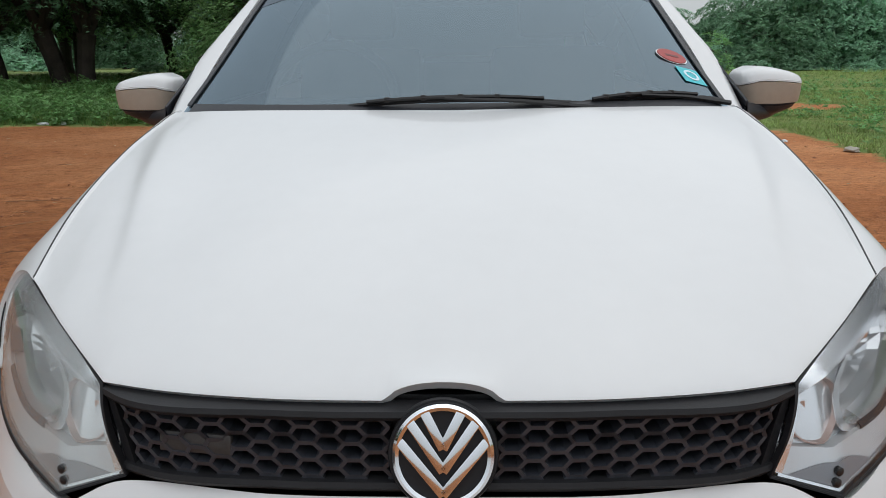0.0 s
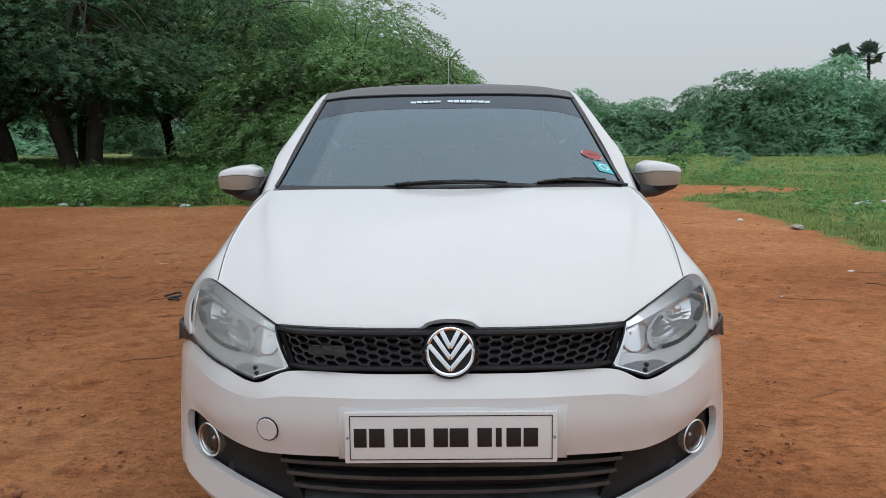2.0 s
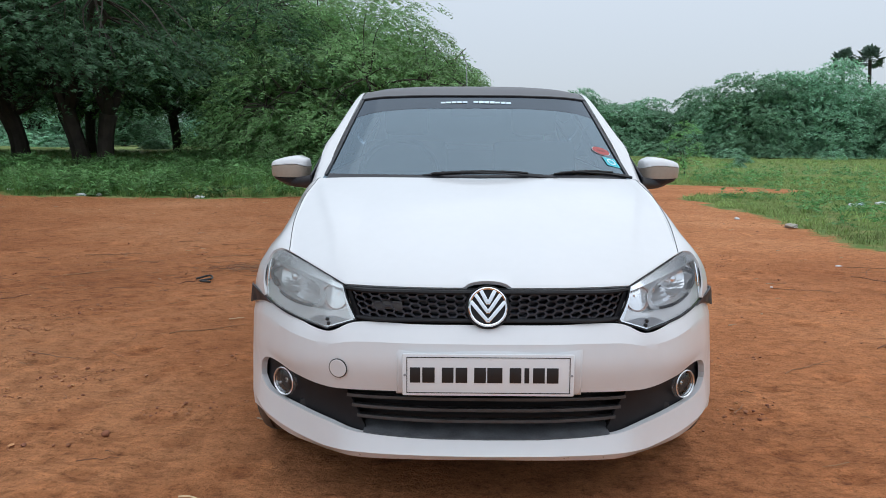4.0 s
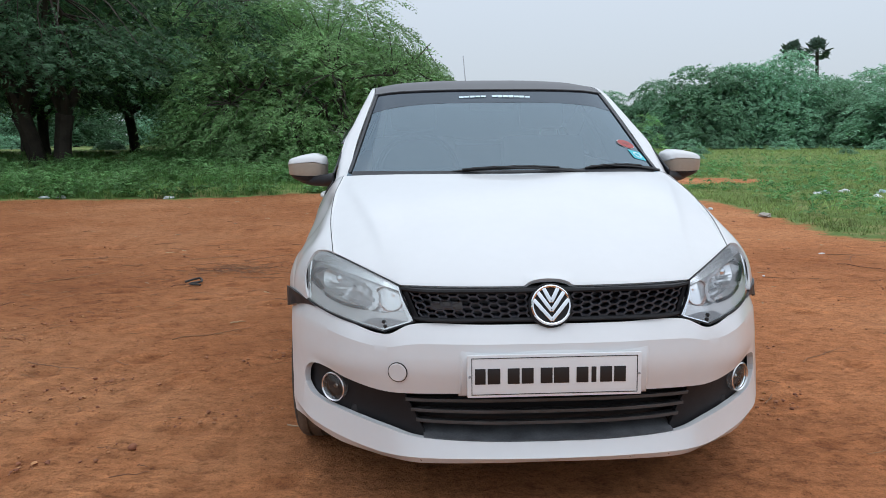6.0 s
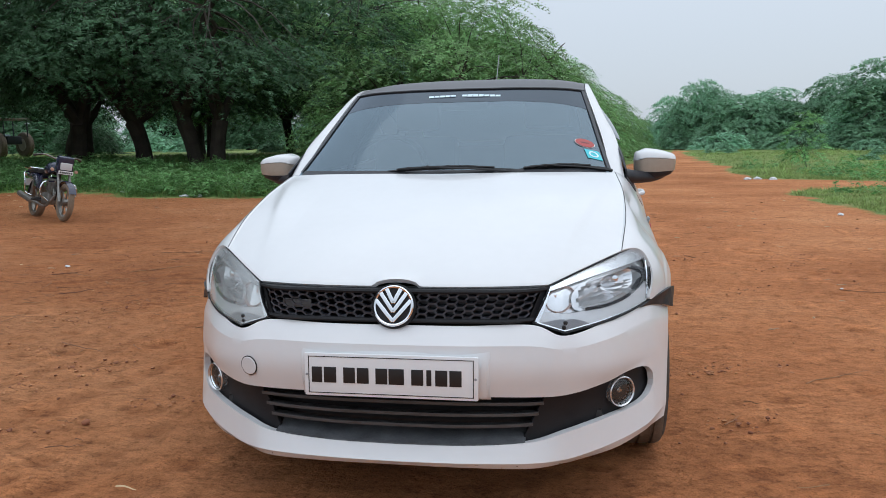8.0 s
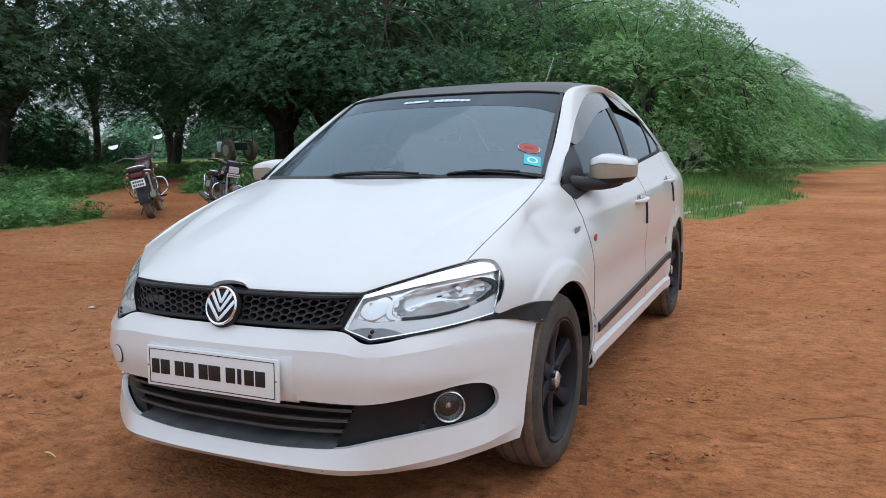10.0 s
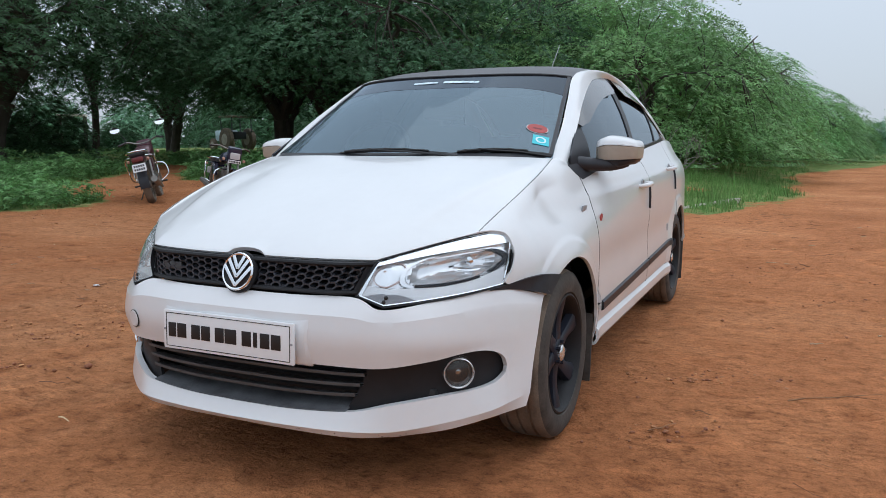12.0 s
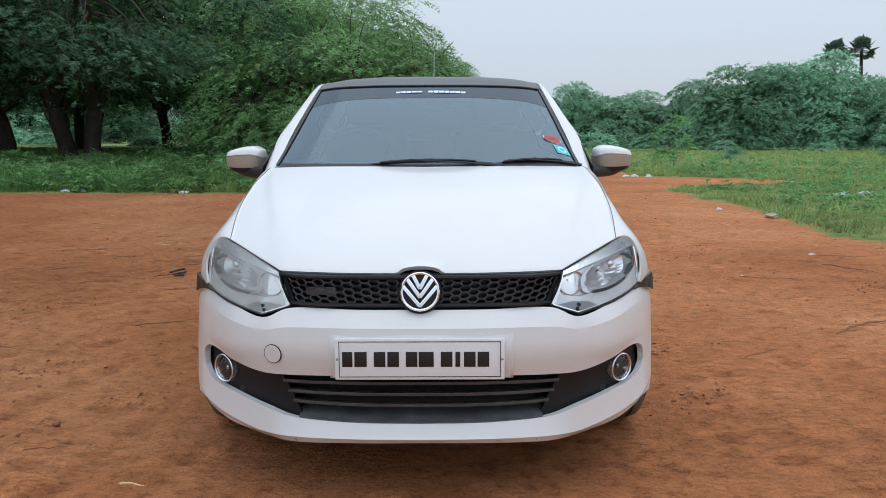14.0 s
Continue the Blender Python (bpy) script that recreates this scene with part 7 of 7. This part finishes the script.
def make_clods():
    """Clods and crumbs of earth, one mesh of small rough lumps; many lie in churned patches."""
    r = np.random.RandomState(15)
    bm = bmesh.new()
    bmesh.ops.create_icosphere(bm, subdivisions=1, radius=1.0)
    lump = np.array([v.co for v in bm.verts])
    tris = np.array([[v.index for v in f.verts] for f in bm.faces])
    bm.free()
    places = [ring_place() for _ in range(1500)]
    for _ in range(170):
        cx, cy = ring_place()
        if cy < 6:
            a = rng.uniform(0.2, 0.9)
            for _ in range(34):
                u, w = rng.gauss(0, 0.20), rng.gauss(0, 0.05)
                places.append((cx + u * math.cos(a) - w * math.sin(a), cy + u * math.sin(a) + w * math.cos(a)))
    places = np.array([p for p in places if not (abs(p[0]) < 0.86 and -0.1 < p[1] < 4.4)])
    n = len(places)
    size = 0.003 + 0.007 * r.random_sample(n) ** 2.2
    size[:1500] *= np.where(r.random_sample(min(1500, n)) < 0.06, 2.2, 1.0)
    lift = np.array([rise(x, y) for x, y in places])
    v = lump[None] * r.uniform(0.6, 1.5, (n, len(lump), 3)) * size[:, None, None] * np.array((1.1, 1.1, 0.7))
    v += np.stack([places[:, 0], places[:, 1], lift + 0.003], 1)[:, None]
    f = (tris[None] + (np.arange(n) * len(lump))[:, None, None]).reshape(-1, 3)
    me = mesh_of("clods", v.reshape(-1, 3), f.tolist(), 60)
    tagged(part("clods", me, material("earth_clods", (0.37, 0.165, 0.080), 0.95, vary=0.3, scale=30, island=0.4), None, "small clods and crumbs of red earth"), category="clods", kind="stuff")


make_clods()


def crumpled(name, x, y, size, mat, label, category, seed, flat=0.5, group=""):
    """A crumpled bag, rag or stone lying on the ground."""
    r = random.Random(seed)
    bm = bmesh.new()
    bmesh.ops.create_icosphere(bm, subdivisions=3, radius=1.0)
    for v in bm.verts:
        k = 1 + 0.45 * noise.noise(v.co * 1.7 + Vector((seed, 0, 0))) + 0.25 * noise.noise(v.co * 4.0 + Vector((0, seed, 0)))
        v.co = Vector((v.co.x * k * size[0], v.co.y * k * size[1], max(v.co.z * k, -0.25) * size[2] + size[2] * 0.2))
    bmesh.ops.recalc_face_normals(bm, faces=bm.faces)
    me = bm_mesh(name, bm, 50)
    me.materials.append(mat)
    ob = new(name, me)
    ob.matrix_world = pose(x, y, rise(x, y), 0, 0, r.uniform(0, 360))
    return tagged(ob, label, category, group)


STONE = material("pale_concrete", (0.42, 0.38, 0.33), 0.9, vary=0.25, scale=6, bump=0.4)
BAG = material("white_plastic_bag", (0.70, 0.72, 0.74), 0.35, vary=0.1, scale=10)
BLUEBAG = material("pale_blue_plastic", (0.45, 0.58, 0.66), 0.35, vary=0.15, scale=10)
crumpled("stone", 4.74, 8.55, (0.12, 0.08, 0.04), STONE, "pale flat stone on the red earth", "stone", 3)
crumpled("rag", 4.4, 9.7, (0.04, 0.04, 0.025), BAG, "scrap of white plastic on the earth", "litter", 4)
for k, (x, y) in enumerate(((5.45, 20.3), (5.75, 20.45), (6.1, 20.2))):
    crumpled("plastic_bag", x, y, (0.10, 0.08, 0.055), BAG, "crumpled white plastic bag at the field's edge", "litter", 10 + k, group="dumped bags")
for k, (x, y) in enumerate(((7.5, 12.1), (7.8, 12.4), (8.3, 12.6), (8.9, 12.3), (8.1, 11.2))):
    crumpled("plastic_bag", x, y, (0.10, 0.08, 0.07), BLUEBAG if k % 2 else BAG, "crumpled pale plastic bag in the grass", "litter", 20 + k, group="bags in the grass")
for k, (x, y) in enumerate(((-6.75, 11.35), (-6.5, 11.42), (-8.4, 12.0), (-4.6, 11.3))):
    crumpled("plastic_bag", x, y, (0.08, 0.06, 0.035), BAG, "crumpled white litter at the grass edge", "litter", 30 + k, group="litter by the grass")
for k, (x, y, s) in enumerate(((-3.2, 2.2, 0.018), (-4.3, 4.5, 0.022), (2.5, 3.9, 0.010), (3.6, 5.0, 0.02), (-2.6, 1.0, 0.012))):
    crumpled("scrap", x, y, (s * 1.5, s, s * 0.5), BAG, "tiny scrap of pale litter on the earth", "litter", 40 + k, group="scraps")
slab = thing("concrete_slab", "long broken pale concrete post lying in the grass", "slab", pose(0.13, 11.35, 0.02, 1, -0.3, -18))
bm = bmesh.new()
for y0, y1, w in ((-1.45, -0.62, 0.075), (-0.60, 0.55, 0.08), (0.57, 1.45, 0.07)):
    box(bm, (-w, y0, -0.03), (w, y1, 0.06), 0.015)
for v in bm.verts:
    v.co += Vector((0.03, 0.02, 0.014)) * noise.noise(v.co * 5)
part("slab_body", bm, STONE, slab)
bm = tube(bmesh.new(), spline([(-2.24, 4.06, 0.012), (-2.14, 4.12, 0.03), (-2.10, 4.03, 0.02), (-2.18, 3.97, 0.012), (-2.08, 3.93, 0.010)], 16), 0.009, 6)
tagged(part("dark_cloth_strip", bm, INK, None, "short twisted strip of dark rag on the earth"), category="rag")


# ---- far things under the trees: a tractor, a striped barrier and a shed ----
tractor = thing("tractor", "small pale tractor parked far off behind the trees", "tractor", on_ground(-29.5, 35.0, 70))
for x, y, r, w in ((-0.75, 0, 0.68, 0.3), (0.75, 0, 0.68, 0.3), (-0.6, 1.9, 0.38, 0.18), (0.6, 1.9, 0.38, 0.18)):
    wl_part = part("wheel", lathe([(-w / 2, r * 0.5), (-w / 2, r * 0.93), (-w / 3, r), (w / 3, r), (w / 2, r * 0.93), (w / 2, r * 0.5)], 28), RUBBER, tractor)
    wl_part.matrix_local = pose(x, y, r)
    part("rim", lathe([(-w / 2 - 0.01, r * 0.5), (w / 2 + 0.01, r * 0.5)], 20), STONE, wl_part)
part("bonnet", box(bmesh.new(), (-0.32, 0.5, 0.6), (0.32, 2.2, 1.25), 0.08), BLUEBAG, tractor)
part("seat_box", box(bmesh.new(), (-0.4, -0.35, 0.7), (0.4, 0.4, 1.15), 0.06), BLACK, tractor)
part("canopy", box(bmesh.new(), (-0.75, -0.6, 2.0), (0.75, 0.9, 2.1), 0.04), RUBBER, tractor)
for x in (-0.65, 0.65):
    for y in (-0.5, 0.8):
        part("canopy_post", tube(bmesh.new(), [(x, y, 0.9), (x, y, 2.02)], 0.03, 6), BLACK, tractor)
barrier = thing("road_barrier", "low concrete culvert wall with black and white stripes", "barrier", on_ground(-28.6, 12.6, 28))
# concrete base in a dark colour: the trees' shade is painted in
part("wall_base", box(bmesh.new(), (-1.6, -0.14, 0), (1.6, 0.14, 0.76), 0.02), BARK, barrier)
for k in range(9):
    bm = box(bmesh.new(), (-1.55 + 0.34 * k, -0.12, 0.76), (-1.21 + 0.34 * k, 0.12, 1.14), 0.02)
    part("stripe_block", bm, BAG if k % 2 else INK, barrier)
shed = thing("shed", "distant open shed with a pale flat roof", "shed", on_ground(-43.5, 34.7, 45))
part("roof", box(bmesh.new(), (-0.9, -0.8, 2.35), (0.9, 0.8, 2.48), 0.03), STONE, shed)
for x in (-0.8, 0.8):
    for y in (-0.7, 0.7):
        part("post", box(bmesh.new(), (x - 0.06, y - 0.06, 0), (x + 0.06, y + 0.06, 2.36)), BARK, shed)
